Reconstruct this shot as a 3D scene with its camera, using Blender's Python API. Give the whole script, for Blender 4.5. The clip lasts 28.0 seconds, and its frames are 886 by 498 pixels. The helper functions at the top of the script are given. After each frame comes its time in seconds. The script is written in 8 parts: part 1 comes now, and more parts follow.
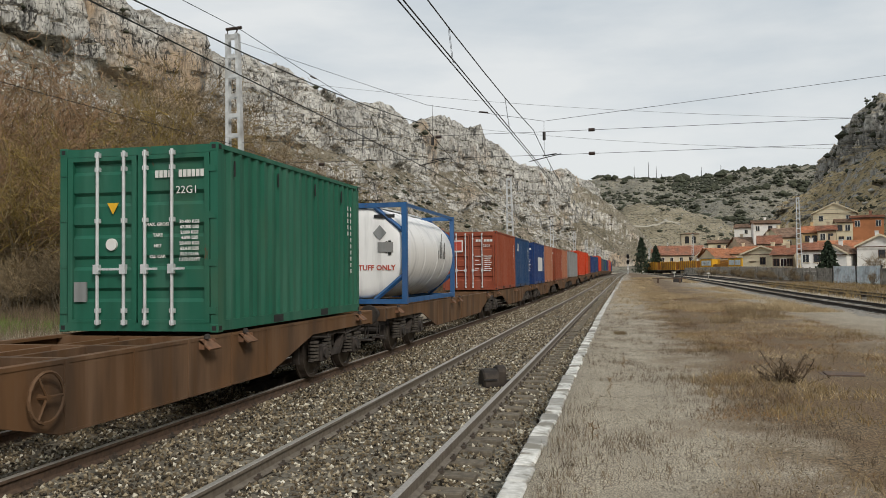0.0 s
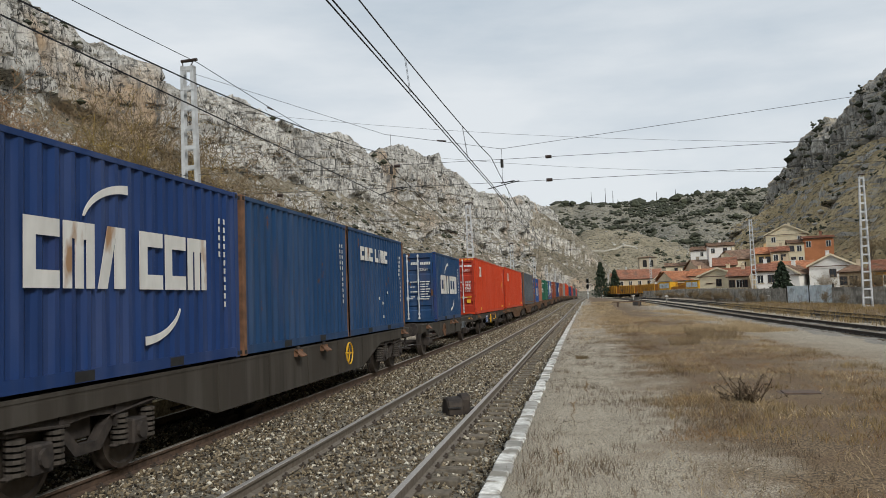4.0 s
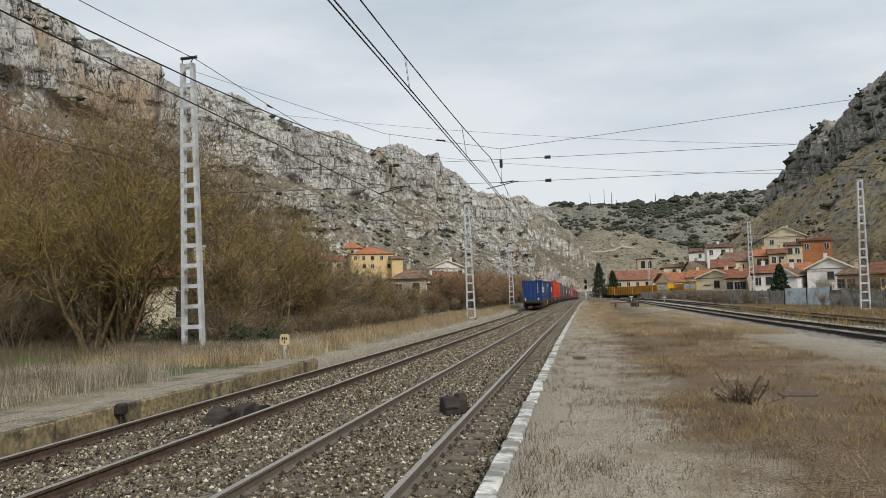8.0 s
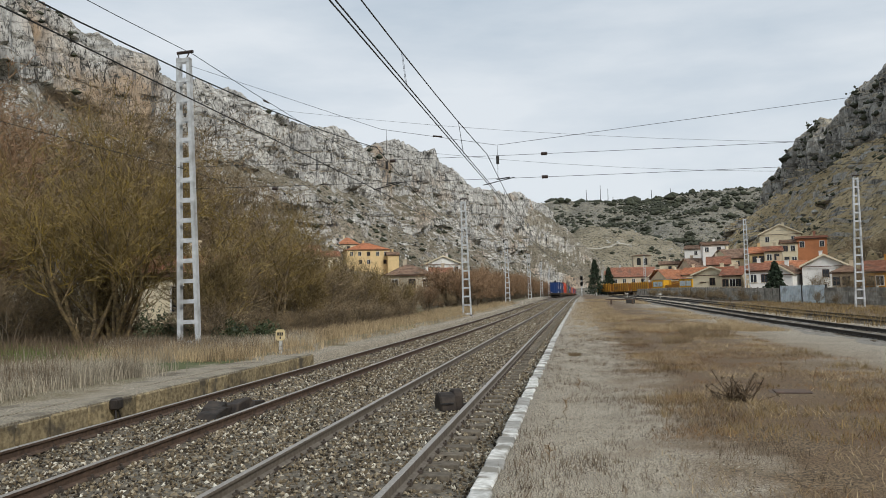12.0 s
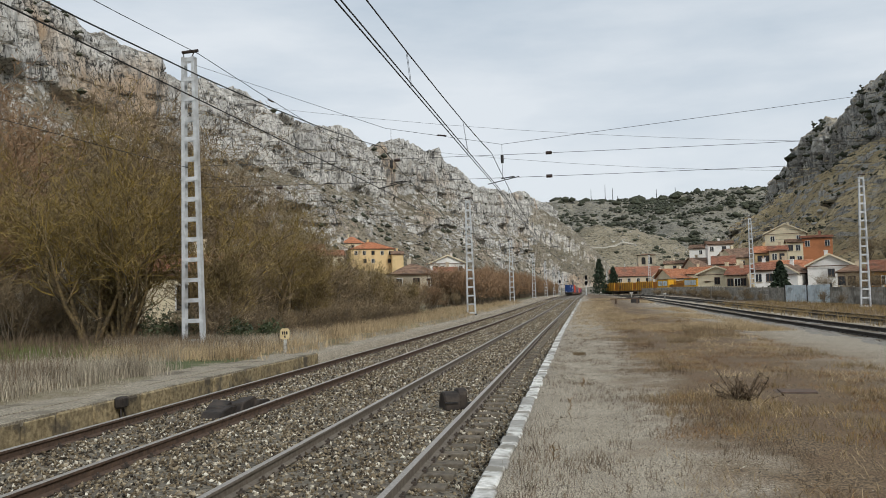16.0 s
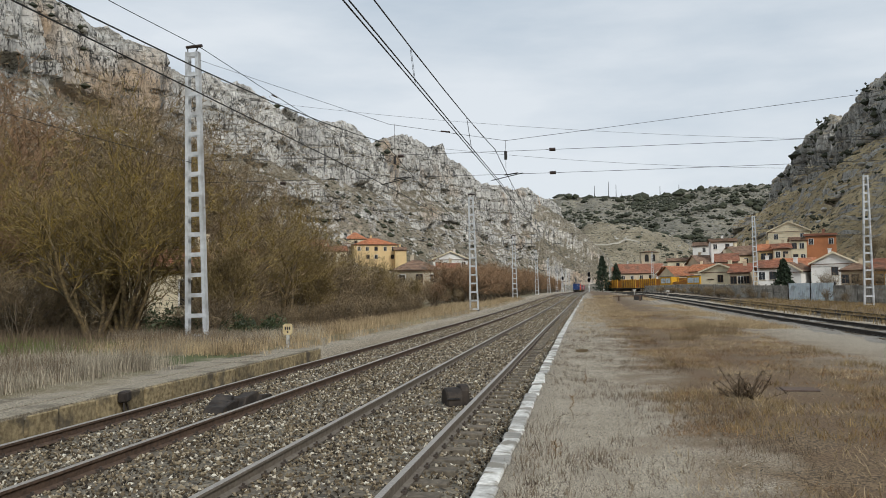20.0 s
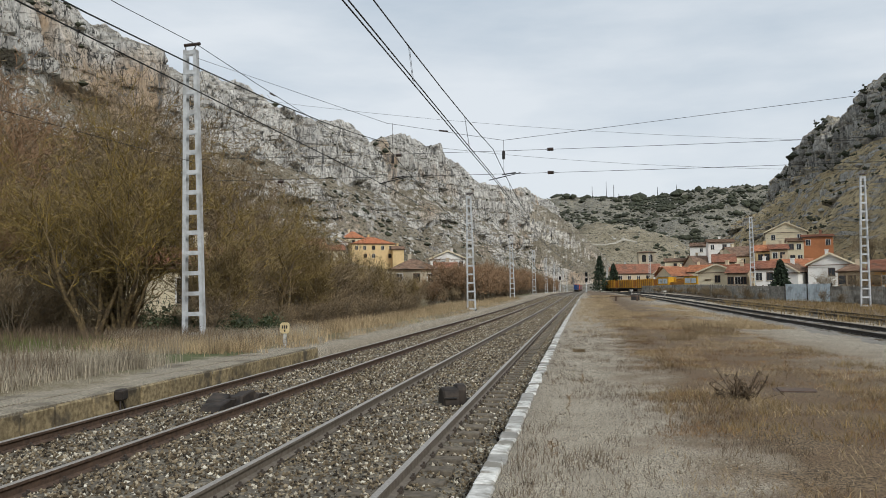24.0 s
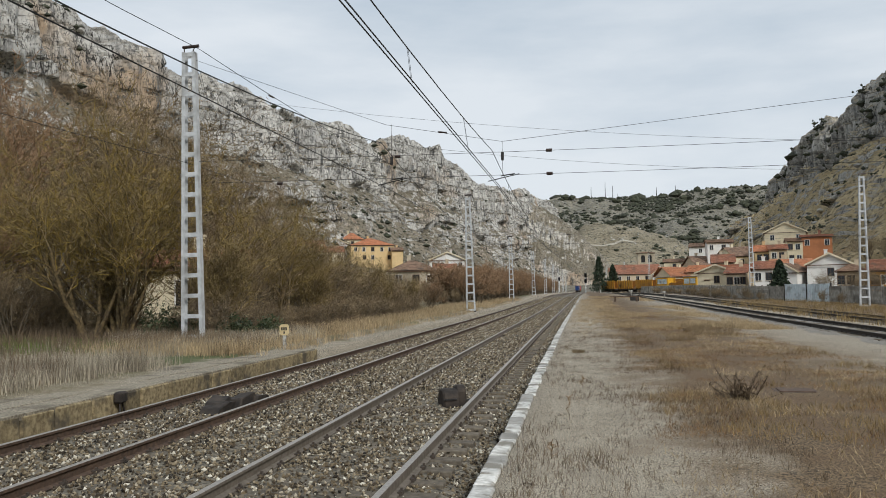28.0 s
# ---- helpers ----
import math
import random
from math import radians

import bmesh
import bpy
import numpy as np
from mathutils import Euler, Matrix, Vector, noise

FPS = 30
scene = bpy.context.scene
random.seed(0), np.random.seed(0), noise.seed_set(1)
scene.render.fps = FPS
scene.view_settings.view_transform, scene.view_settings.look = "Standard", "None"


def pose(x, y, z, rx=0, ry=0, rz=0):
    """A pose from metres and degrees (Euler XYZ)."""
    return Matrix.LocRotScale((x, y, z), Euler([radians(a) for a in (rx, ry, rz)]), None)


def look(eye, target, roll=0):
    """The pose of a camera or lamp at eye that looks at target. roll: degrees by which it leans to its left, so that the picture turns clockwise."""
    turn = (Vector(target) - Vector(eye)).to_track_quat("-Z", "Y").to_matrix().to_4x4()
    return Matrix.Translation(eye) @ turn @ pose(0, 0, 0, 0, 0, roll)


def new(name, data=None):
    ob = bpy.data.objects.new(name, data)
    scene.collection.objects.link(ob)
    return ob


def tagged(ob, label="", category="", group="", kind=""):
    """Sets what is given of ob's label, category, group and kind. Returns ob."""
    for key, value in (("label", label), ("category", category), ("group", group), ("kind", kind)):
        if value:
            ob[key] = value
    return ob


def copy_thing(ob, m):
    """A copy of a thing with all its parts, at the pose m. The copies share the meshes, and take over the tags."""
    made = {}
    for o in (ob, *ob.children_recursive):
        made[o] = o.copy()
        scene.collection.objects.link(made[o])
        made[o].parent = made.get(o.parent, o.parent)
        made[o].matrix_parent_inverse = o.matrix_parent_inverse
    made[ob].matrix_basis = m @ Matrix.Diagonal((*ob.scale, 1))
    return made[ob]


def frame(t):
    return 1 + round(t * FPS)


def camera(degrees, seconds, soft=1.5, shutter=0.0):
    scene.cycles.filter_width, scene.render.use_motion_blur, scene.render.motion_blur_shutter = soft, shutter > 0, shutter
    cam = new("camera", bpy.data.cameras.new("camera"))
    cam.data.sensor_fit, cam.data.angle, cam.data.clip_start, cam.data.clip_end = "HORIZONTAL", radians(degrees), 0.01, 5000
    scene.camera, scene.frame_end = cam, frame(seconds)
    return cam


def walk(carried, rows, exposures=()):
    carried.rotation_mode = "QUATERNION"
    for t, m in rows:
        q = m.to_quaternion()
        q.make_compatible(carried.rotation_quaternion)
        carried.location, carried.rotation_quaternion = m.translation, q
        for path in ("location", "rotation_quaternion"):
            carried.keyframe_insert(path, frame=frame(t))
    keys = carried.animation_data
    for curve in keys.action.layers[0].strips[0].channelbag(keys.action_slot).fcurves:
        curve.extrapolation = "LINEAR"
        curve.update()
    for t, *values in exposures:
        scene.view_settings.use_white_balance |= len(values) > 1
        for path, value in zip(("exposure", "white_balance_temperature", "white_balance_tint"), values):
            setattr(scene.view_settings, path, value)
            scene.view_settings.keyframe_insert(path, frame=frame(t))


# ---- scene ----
cam = camera(57.1, 28.0, soft=0.6)
EYE = Vector((0, 0, 1.889))
# seconds, then degrees to the right, up, and of lean
PATH = [
    (0, -12.394, 1.672, -0.587),
    (0.5, -12.161, 1.751, -0.909),
    (1, -11.945, 2.009, -1.580),
    (1.5, -11.370, 2.408, -1.709),
    (2, -10.847, 2.674, -1.921),
    (2.2, -10.652, 2.571, -1.464),
    (2.5, -10.495, 3.050, -1.963),
    (3, -9.976, 3.323, -1.909),
    (3.5, -9.681, 3.560, -1.929),
    (5.5, -9.432, 3.623, -1.850),
    (6, -9.430, 3.574, -1.884),
    (6.5, -9.729, 3.605, -1.818),
    (7, -9.972, 3.624, -1.663),
    (7.5, -9.725, 3.618, -1.558),
    (8, -9.470, 3.565, -1.466),
    (8.5, -8.944, 3.502, -1.548),
    (9, -8.991, 3.378, -1.506),
    (9.5, -9.271, 3.385, -1.375),
    (10, -9.111, 3.400, -1.324),
    (10.5, -8.789, 3.338, -1.427),
    (11, -9.070, 3.319, -1.377),
    (11.5, -9.123, 3.307, -1.324),
    (12, -9.206, 3.281, -1.236),
    (12.5, -9.116, 3.226, -1.183),
    (14.5, -9.251, 3.130, -1.279),
    (15, -9.012, 3.210, -1.282),
    (15.5, -9.472, 3.235, -1.236),
    (16, -9.520, 3.228, -1.177),
    (16.5, -9.733, 3.248, -1.086),
    (17, -9.546, 3.295, -1.199),
    (17.5, -9.589, 3.180, -1.210),
    (18, -9.739, 3.120, -1.170),
    (18.5, -9.564, 3.141, -1.102),
    (19, -9.452, 3.078, -0.994),
    (19.5, -9.624, 3.012, -0.821),
    (20, -9.738, 2.964, -0.873),
    (20.5, -9.688, 2.945, -0.870),
    (21, -9.619, 2.961, -0.979),
    (21.5, -9.561, 2.974, -1.007),
    (23.5, -9.536, 2.911, -0.675),
    (24, -9.564, 2.917, -0.637),
    (24.5, -9.632, 2.985, -0.676),
    (25, -9.737, 3.005, -0.683),
    (25.5, -9.676, 3.067, -0.771),
    (26, -9.580, 3.071, -0.749),
    (26.5, -9.505, 3.034, -0.762),
    (27, -9.534, 3.045, -0.765),
    (27.5, -9.561, 3.004, -0.846),
    (28, -9.505, 3.006, -0.836),
]


def aim(right, up):
    a, b = radians(right), radians(up)
    return EYE + 50 * Vector((math.sin(a) * math.cos(b), math.cos(a) * math.cos(b), math.sin(b)))


walk(cam, [(t, look(EYE, aim(right, up), roll)) for t, right, up, roll in PATH],
     [(0, 0.19, 6750, 10), (2, 0.19, 6620, 10), (3, 0.19, 6480, 10), (6, 0.19, 6560, 10), (12, 0.19, 6380, 10), (28, 0.19, 6360, 10)])

# ---- light ----
world = bpy.data.worlds.new("world")
scene.world = world
world.use_nodes = True
wn, wl = world.node_tree.nodes, world.node_tree.links
wn.clear()
SUN_UP, SUN_ROUND = radians(38), radians(140)


def make_sky():
    out = wn.new("ShaderNodeOutputWorld")
    bg = wn.new("ShaderNodeBackground")
    sky = wn.new("ShaderNodeTexSky")
    sky.sky_type, sky.sun_disc = "NISHITA", False
    sky.sun_elevation, sky.sun_rotation = SUN_UP, SUN_ROUND
    sky.air_density, sky.dust_density, sky.ozone_density = 1.0, 2.0, 1.0
    # an even layer of cloud over the blue
    coord = wn.new("ShaderNodeTexCoord")
    stretch = wn.new("ShaderNodeMapping")
    stretch.inputs["Scale"].default_value = (1.0, 1.0, 4.0)
    wl.new(coord.outputs["Generated"], stretch.inputs["Vector"])
    cloud = wn.new("ShaderNodeTexNoise")
    cloud.inputs["Scale"].default_value, cloud.inputs["Detail"].default_value = 1.6, 7
    cloud.inputs["Roughness"].default_value = 0.55
    wl.new(stretch.outputs["Vector"], cloud.inputs["Vector"])
    ramp = wn.new("ShaderNodeValToRGB")
    ramp.color_ramp.elements[0].position, ramp.color_ramp.elements[1].position = 0.36, 0.64
    ramp.color_ramp.elements[0].color = (4.75, 5.55, 6.3, 1)
    ramp.color_ramp.elements[1].color = (7.4, 7.8, 8.1, 1)
    wl.new(cloud.outputs["Fac"], ramp.inputs["Fac"])
    mix = wn.new("ShaderNodeMix")
    mix.data_type = "RGBA"
    mix.inputs["Factor"].default_value = 0.93
    wl.new(sky.outputs["Color"], mix.inputs["A"])
    wl.new(ramp.outputs["Color"], mix.inputs["B"])
    wl.new(mix.outputs["Result"], bg.inputs["Color"])
    bg.inputs["Strength"].default_value = 0.092
    wl.new(bg.outputs["Background"], out.inputs["Surface"])


make_sky()
sun = new("sun", bpy.data.lights.new("sun", "SUN"))
sun.data.energy, sun.data.angle, sun.data.color = 1.75, radians(14), (1.0, 0.96, 0.9)
sun.matrix_world = look((0, 0, 0), (-math.sin(SUN_ROUND) * math.cos(SUN_UP), -math.cos(SUN_ROUND) * math.cos(SUN_UP), -math.sin(SUN_UP)))

# ---- materials ----
def mat(name, a, b=None, scale=4.0, rough=0.8, metal=0.0, bump=0.0, stain=None, stain_scale=0.6, stain_at=(0.5, 0.7),
        moving=False, vary=0.0, detail=6.0, stretch=(1, 1, 1), bump_scale=None, island=False):
    """A surface of two colours at grain size, with stains at a larger size."""
    m = bpy.data.materials.new(name)
    m.use_nodes = True
    n, l = m.node_tree.nodes, m.node_tree.links
    bsdf = n["Principled BSDF"]
    bsdf.inputs["Roughness"].default_value, bsdf.inputs["Metallic"].default_value = rough, metal
    b = b or a
    if moving:
        at = n.new("ShaderNodeTexCoord").outputs["Object"]
    else:
        at = n.new("ShaderNodeNewGeometry").outputs["Position"]
    fit = n.new("ShaderNodeMapping")
    fit.inputs["Scale"].default_value = stretch
    l.new(at, fit.inputs["Vector"])
    at = fit.outputs["Vector"]
    grain = n.new("ShaderNodeTexNoise")
    grain.inputs["Scale"].default_value, grain.inputs["Detail"].default_value = scale, detail
    l.new(at, grain.inputs["Vector"])
    ramp = n.new("ShaderNodeValToRGB")
    ramp.color_ramp.elements[0].position, ramp.color_ramp.elements[1].position = 0.32, 0.68
    ramp.color_ramp.elements[0].color, ramp.color_ramp.elements[1].color = (*a, 1), (*b, 1)
    l.new(grain.outputs["Fac"], ramp.inputs["Fac"])
    col = ramp.outputs["Color"]
    if stain:
        big = n.new("ShaderNodeTexNoise")
        big.inputs["Scale"].default_value, big.inputs["Detail"].default_value = stain_scale, 5
        l.new(at, big.inputs["Vector"])
        edge = n.new("ShaderNodeMapRange")
        edge.inputs["From Min"].default_value, edge.inputs["From Max"].default_value = stain_at
        l.new(big.outputs["Fac"], edge.inputs["Value"])
        mix = n.new("ShaderNodeMix")
        mix.data_type = "RGBA"
        l.new(edge.outputs["Result"], mix.inputs["Factor"])
        l.new(col, mix.inputs["A"])
        mix.inputs["B"].default_value = (*stain, 1)
        col = mix.outputs["Result"]
    if vary:
        rnd = n.new("ShaderNodeNewGeometry").outputs["Random Per Island"] if island else n.new("ShaderNodeObjectInfo").outputs["Random"]
        rng = n.new("ShaderNodeMapRange")
        rng.inputs["To Min"].default_value, rng.inputs["To Max"].default_value = 1 - vary, 1 + vary
        l.new(rnd, rng.inputs["Value"])
        hsv = n.new("ShaderNodeHueSaturation")
        l.new(rng.outputs["Result"], hsv.inputs["Value"])
        l.new(col, hsv.inputs["Color"])
        col = hsv.outputs["Color"]
    l.new(col, bsdf.inputs["Base Color"])
    if bump:
        tex = grain
        if bump_scale:
            tex = n.new("ShaderNodeTexNoise")
            tex.inputs["Scale"].default_value, tex.inputs["Detail"].default_value = bump_scale, 4
            l.new(at, tex.inputs["Vector"])
        bm = n.new("ShaderNodeBump")
        bm.inputs["Strength"].default_value, bm.inputs["Distance"].default_value = 1.0, bump
        l.new(tex.outputs["Fac"], bm.inputs["Height"])
        l.new(bm.outputs["Normal"], bsdf.inputs["Normal"])
    return m


def node_mix(n, l, fac, a, b):
    mix = n.new("ShaderNodeMix")
    mix.data_type = "RGBA"
    for socket, v in ((mix.inputs["Factor"], fac), (mix.inputs["A"], a), (mix.inputs["B"], b)):
        if isinstance(v, tuple):
            socket.default_value = (*v, 1)
        elif isinstance(v, float):
            socket.default_value = v
        else:
            l.new(v, socket)
    return mix.outputs["Result"]


def node_noise(n, l, at, scale, lo, hi, stretch=(1, 1, 1), detail=6.0, rough=0.55):
    fit = n.new("ShaderNodeMapping")
    fit.inputs["Scale"].default_value = stretch
    l.new(at, fit.inputs["Vector"])
    tex = n.new("ShaderNodeTexNoise")
    tex.inputs["Scale"].default_value, tex.inputs["Detail"].default_value, tex.inputs["Roughness"].default_value = scale, detail, rough
    l.new(fit.outputs["Vector"], tex.inputs["Vector"])
    rng = n.new("ShaderNodeMapRange")
    rng.inputs["From Min"].default_value, rng.inputs["From Max"].default_value = lo, hi
    l.new(tex.outputs["Fac"], rng.inputs["Value"])
    return rng.outputs["Result"]


def node_times(n, l, a, b):
    m = n.new("ShaderNodeMath")
    m.operation = "MULTIPLY"
    l.new(a, m.inputs[0])
    l.new(b, m.inputs[1])
    return m.outputs["Value"]


def node_seams(n, l, at, scale, wide, stretch, detail=4.0, rough=0.5):
    """1 along thin wandering seams, 0 between them; stretch sets which way they run."""
    fit = n.new("ShaderNodeMapping")
    fit.inputs["Scale"].default_value = stretch
    l.new(at, fit.inputs["Vector"])
    tex = n.new("ShaderNodeTexNoise")
    tex.inputs["Scale"].default_value, tex.inputs["Detail"].default_value, tex.inputs["Roughness"].default_value = scale, detail, rough
    l.new(fit.outputs["Vector"], tex.inputs["Vector"])
    off = n.new("ShaderNodeMath")
    off.operation = "SUBTRACT"
    l.new(tex.outputs["Fac"], off.inputs[0])
    off.inputs[1].default_value = 0.5
    size = n.new("ShaderNodeMath")
    size.operation = "ABSOLUTE"
    l.new(off.outputs["Value"], size.inputs[0])
    rng = n.new("ShaderNodeMapRange")
    rng.inputs["From Min"].default_value, rng.inputs["From Max"].default_value = wide * 0.25, wide
    rng.inputs["To Min"].default_value, rng.inputs["To Max"].default_value = 1.0, 0.0
    l.new(size.outputs["Value"], rng.inputs["Value"])
    return rng.outputs["Result"]


def hill_material(name, turf, turf_dry, steep=(0.55, 0.78), boulders=0.0, bare=None, speck=0.9, pale=(0.60, 0.585, 0.545), dull=(0.33, 0.325, 0.305), ochre=(0.545, 0.635)):
    """Limestone where it is steep, thin turf and scrub where it is flat enough to hold soil."""
    m = bpy.data.materials.new(name)
    m.use_nodes = True
    n, l = m.node_tree.nodes, m.node_tree.links
    bsdf = n["Principled BSDF"]
    bsdf.inputs["Roughness"].default_value = 0.95
    geo = n.new("ShaderNodeNewGeometry")
    at = geo.outputs["Position"]
    rock = node_mix(n, l, node_noise(n, l, at, 0.10, 0.34, 0.62, (1, 1, 0.5), 8, 0.62), dull, pale)
    rock = node_mix(n, l, node_noise(n, l, at, 0.021, ochre[0], ochre[1], (1, 1, 0.8), 5), rock, node_mix(n, l, node_noise(n, l, at, 0.25, 0.35, 0.65, (1, 1, 0.4)), (0.40, 0.29, 0.19), (0.60, 0.46, 0.32)))
    # rain streaks, lichen and weathered bedding
    rock = node_mix(n, l, node_times(n, l, node_noise(n, l, at, 0.55, 0.50, 0.62, (1, 1, 0.10), 6, 0.6), node_noise(n, l, at, 0.05, 0.40, 0.58)), rock, (0.17, 0.17, 0.165))
    rock = node_mix(n, l, node_noise(n, l, at, 1.5, 0.56, 0.66, (1, 1, 0.45), 8, 0.7), rock, (0.15, 0.147, 0.135))
    rock = node_mix(n, l, node_noise(n, l, at, 0.7, 0.58, 0.66, (0.22, 0.22, 1.5), 6, 0.6), rock, (0.16, 0.15, 0.13))
    # crack seams, wide then thin: the shade inside them is put in as near-black colour
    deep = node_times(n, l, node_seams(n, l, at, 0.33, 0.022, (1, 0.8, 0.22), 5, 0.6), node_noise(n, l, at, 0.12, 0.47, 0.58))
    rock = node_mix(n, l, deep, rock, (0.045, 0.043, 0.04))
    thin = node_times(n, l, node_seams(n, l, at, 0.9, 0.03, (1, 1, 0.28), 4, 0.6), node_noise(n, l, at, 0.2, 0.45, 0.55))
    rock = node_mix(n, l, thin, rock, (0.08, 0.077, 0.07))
    soil = node_mix(n, l, node_noise(n, l, at, 0.05, 0.38, 0.62), turf, turf_dry)
    soil = node_mix(n, l, node_noise(n, l, at, 0.45, 0.50, 0.62, detail=8, rough=0.68), soil, tuple(0.55 * v for v in turf))
    soil = node_mix(n, l, node_noise(n, l, at, speck, 0.56, 0.62, detail=5, rough=0.65), soil, (0.05, 0.05, 0.034))
    soil = node_mix(n, l, node_noise(n, l, at, speck * 1.3, 0.62, 0.66, (1.3, 0.9, 1.1), 4, 0.6), soil, (0.34, 0.325, 0.29))
    if boulders:
        soil = node_mix(n, l, node_noise(n, l, at, 0.32, 1 - boulders, 1 - boulders + 0.05), soil, (0.27, 0.26, 0.235))
    sep = n.new("ShaderNodeSeparateXYZ")
    l.new(geo.outputs["Normal"], sep.inputs["Vector"])
    wob = n.new("ShaderNodeMath")
    wob.operation = "MULTIPLY_ADD"
    l.new(node_noise(n, l, at, 0.15, 0.0, 1.0), wob.inputs[0])
    wob.inputs[1].default_value = 0.5
    l.new(sep.outputs["Z"], wob.inputs[2])
    flat = n.new("ShaderNodeMapRange")
    flat.inputs["From Min"].default_value, flat.inputs["From Max"].default_value = steep[0] + 0.25, steep[1] + 0.25
    l.new(wob.outputs["Value"], flat.inputs["Value"])
    hold = flat.outputs["Result"]
    if bare:
        spot = n.new("ShaderNodeSeparateXYZ")
        l.new(at, spot.inputs["Vector"])
        high = n.new("ShaderNodeMapRange")
        high.inputs["From Min"].default_value, high.inputs["From Max"].default_value = bare
        high.inputs["To Min"].default_value, high.inputs["To Max"].default_value = 1.0, 0.45
        l.new(spot.outputs["Z"], high.inputs["Value"])
        hold = node_times(n, l, hold, high.outputs["Result"])
    l.new(node_mix(n, l, hold, rock, soil), bsdf.inputs["Base Color"])
    rough_a = n.new("ShaderNodeBump")
    rough_a.inputs["Strength"].default_value, rough_a.inputs["Distance"].default_value = 1.0, 2.4
    l.new(node_noise(n, l, at, 0.6, 0.0, 1.0, (1, 1, 0.35), 8, 0.62), rough_a.inputs["Height"])
    rough_b = n.new("ShaderNodeBump")
    rough_b.inputs["Strength"].default_value, rough_b.inputs["Distance"].default_value = 0.8, -0.8
    l.new(deep, rough_b.inputs["Height"])
    l.new(rough_a.outputs["Normal"], rough_b.inputs["Normal"])
    l.new(rough_b.outputs["Normal"], bsdf.inputs["Normal"])
    return m


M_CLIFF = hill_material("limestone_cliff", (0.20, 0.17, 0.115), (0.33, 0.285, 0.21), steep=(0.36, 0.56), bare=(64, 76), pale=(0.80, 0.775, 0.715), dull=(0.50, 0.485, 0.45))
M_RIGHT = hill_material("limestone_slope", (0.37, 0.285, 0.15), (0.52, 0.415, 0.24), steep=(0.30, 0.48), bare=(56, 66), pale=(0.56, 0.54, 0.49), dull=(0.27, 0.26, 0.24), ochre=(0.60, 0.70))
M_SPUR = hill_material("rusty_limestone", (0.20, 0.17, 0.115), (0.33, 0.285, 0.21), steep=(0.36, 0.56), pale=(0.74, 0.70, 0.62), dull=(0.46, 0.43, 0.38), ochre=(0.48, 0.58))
M_FAR = hill_material("scrub_hill", (0.18, 0.168, 0.128), (0.31, 0.285, 0.215), steep=(0.3, 0.5), boulders=0.43, speck=0.24)
M_FOOT = hill_material("tan_foothill", (0.25, 0.215, 0.14), (0.38, 0.33, 0.23), steep=(0.3, 0.5), speck=0.3)


def ground_material():
    """Grey trodden gravel along the platform and by the sidings, dry turf and bare earth elsewhere."""
    m = bpy.data.materials.new("dry_ground")
    m.use_nodes = True
    n, l = m.node_tree.nodes, m.node_tree.links
    bsdf = n["Principled BSDF"]
    bsdf.inputs["Roughness"].default_value = 0.95
    at = n.new("ShaderNodeNewGeometry").outputs["Position"]
    sep = n.new("ShaderNodeSeparateXYZ")
    l.new(at, sep.inputs["Vector"])
    grit = node_mix(n, l, node_noise(n, l, at, 70, 0.40, 0.60, detail=3), (0.045, 0.035, 0.023), (0.59, 0.515, 0.395))
    grit = node_mix(n, l, node_noise(n, l, at, 1.1, 0.5, 0.7), grit, node_mix(n, l, 0.5, grit, (0.20, 0.172, 0.13)))
    earth = node_mix(n, l, node_noise(n, l, at, 36, 0.37, 0.63, detail=3), (0.03, 0.02, 0.01), (0.26, 0.18, 0.10))
    earth = node_mix(n, l, node_noise(n, l, at, 0.7, 0.42, 0.58), earth, node_mix(n, l, 0.6, earth, (0.12, 0.07, 0.034)))
    turf = node_mix(n, l, node_noise(n, l, at, 14, 0.35, 0.65), (0.12, 0.10, 0.05), (0.22, 0.185, 0.115))
    turf = node_mix(n, l, node_noise(n, l, at, 0.12, 0.52, 0.6), turf, (0.085, 0.10, 0.035))
    wob = n.new("ShaderNodeMath")
    wob.operation = "MULTIPLY_ADD"
    l.new(node_noise(n, l, at, 0.8, 0.2, 0.8, detail=5), wob.inputs[0])
    wob.inputs[1].default_value = 2.4
    l.new(sep.outputs["X"], wob.inputs[2])

    def past(edge, soft):
        r = n.new("ShaderNodeMapRange")
        r.inputs["From Min"].default_value, r.inputs["From Max"].default_value = edge - soft, edge + soft
        l.new(wob.outputs["Value"], r.inputs["Value"])
        return r.outputs["Result"]

    col = node_mix(n, l, past(2.5, 0.55), grit, earth)
    col = node_mix(n, l, past(8.2, 2.0), col, grit)
    col = node_mix(n, l, past(20.0, 1.5), col, earth)
    col = node_mix(n, l, past(-8.2, 0.5), turf, col)
    l.new(col, bsdf.inputs["Base Color"])
    bump = n.new("ShaderNodeBump")
    bump.inputs["Strength"].default_value, bump.inputs["Distance"].default_value = 1.0, 0.005
    l.new(node_noise(n, l, at, 60, 0.0, 1.0, detail=4), bump.inputs["Height"])
    l.new(bump.outputs["Normal"], bsdf.inputs["Normal"])
    return m


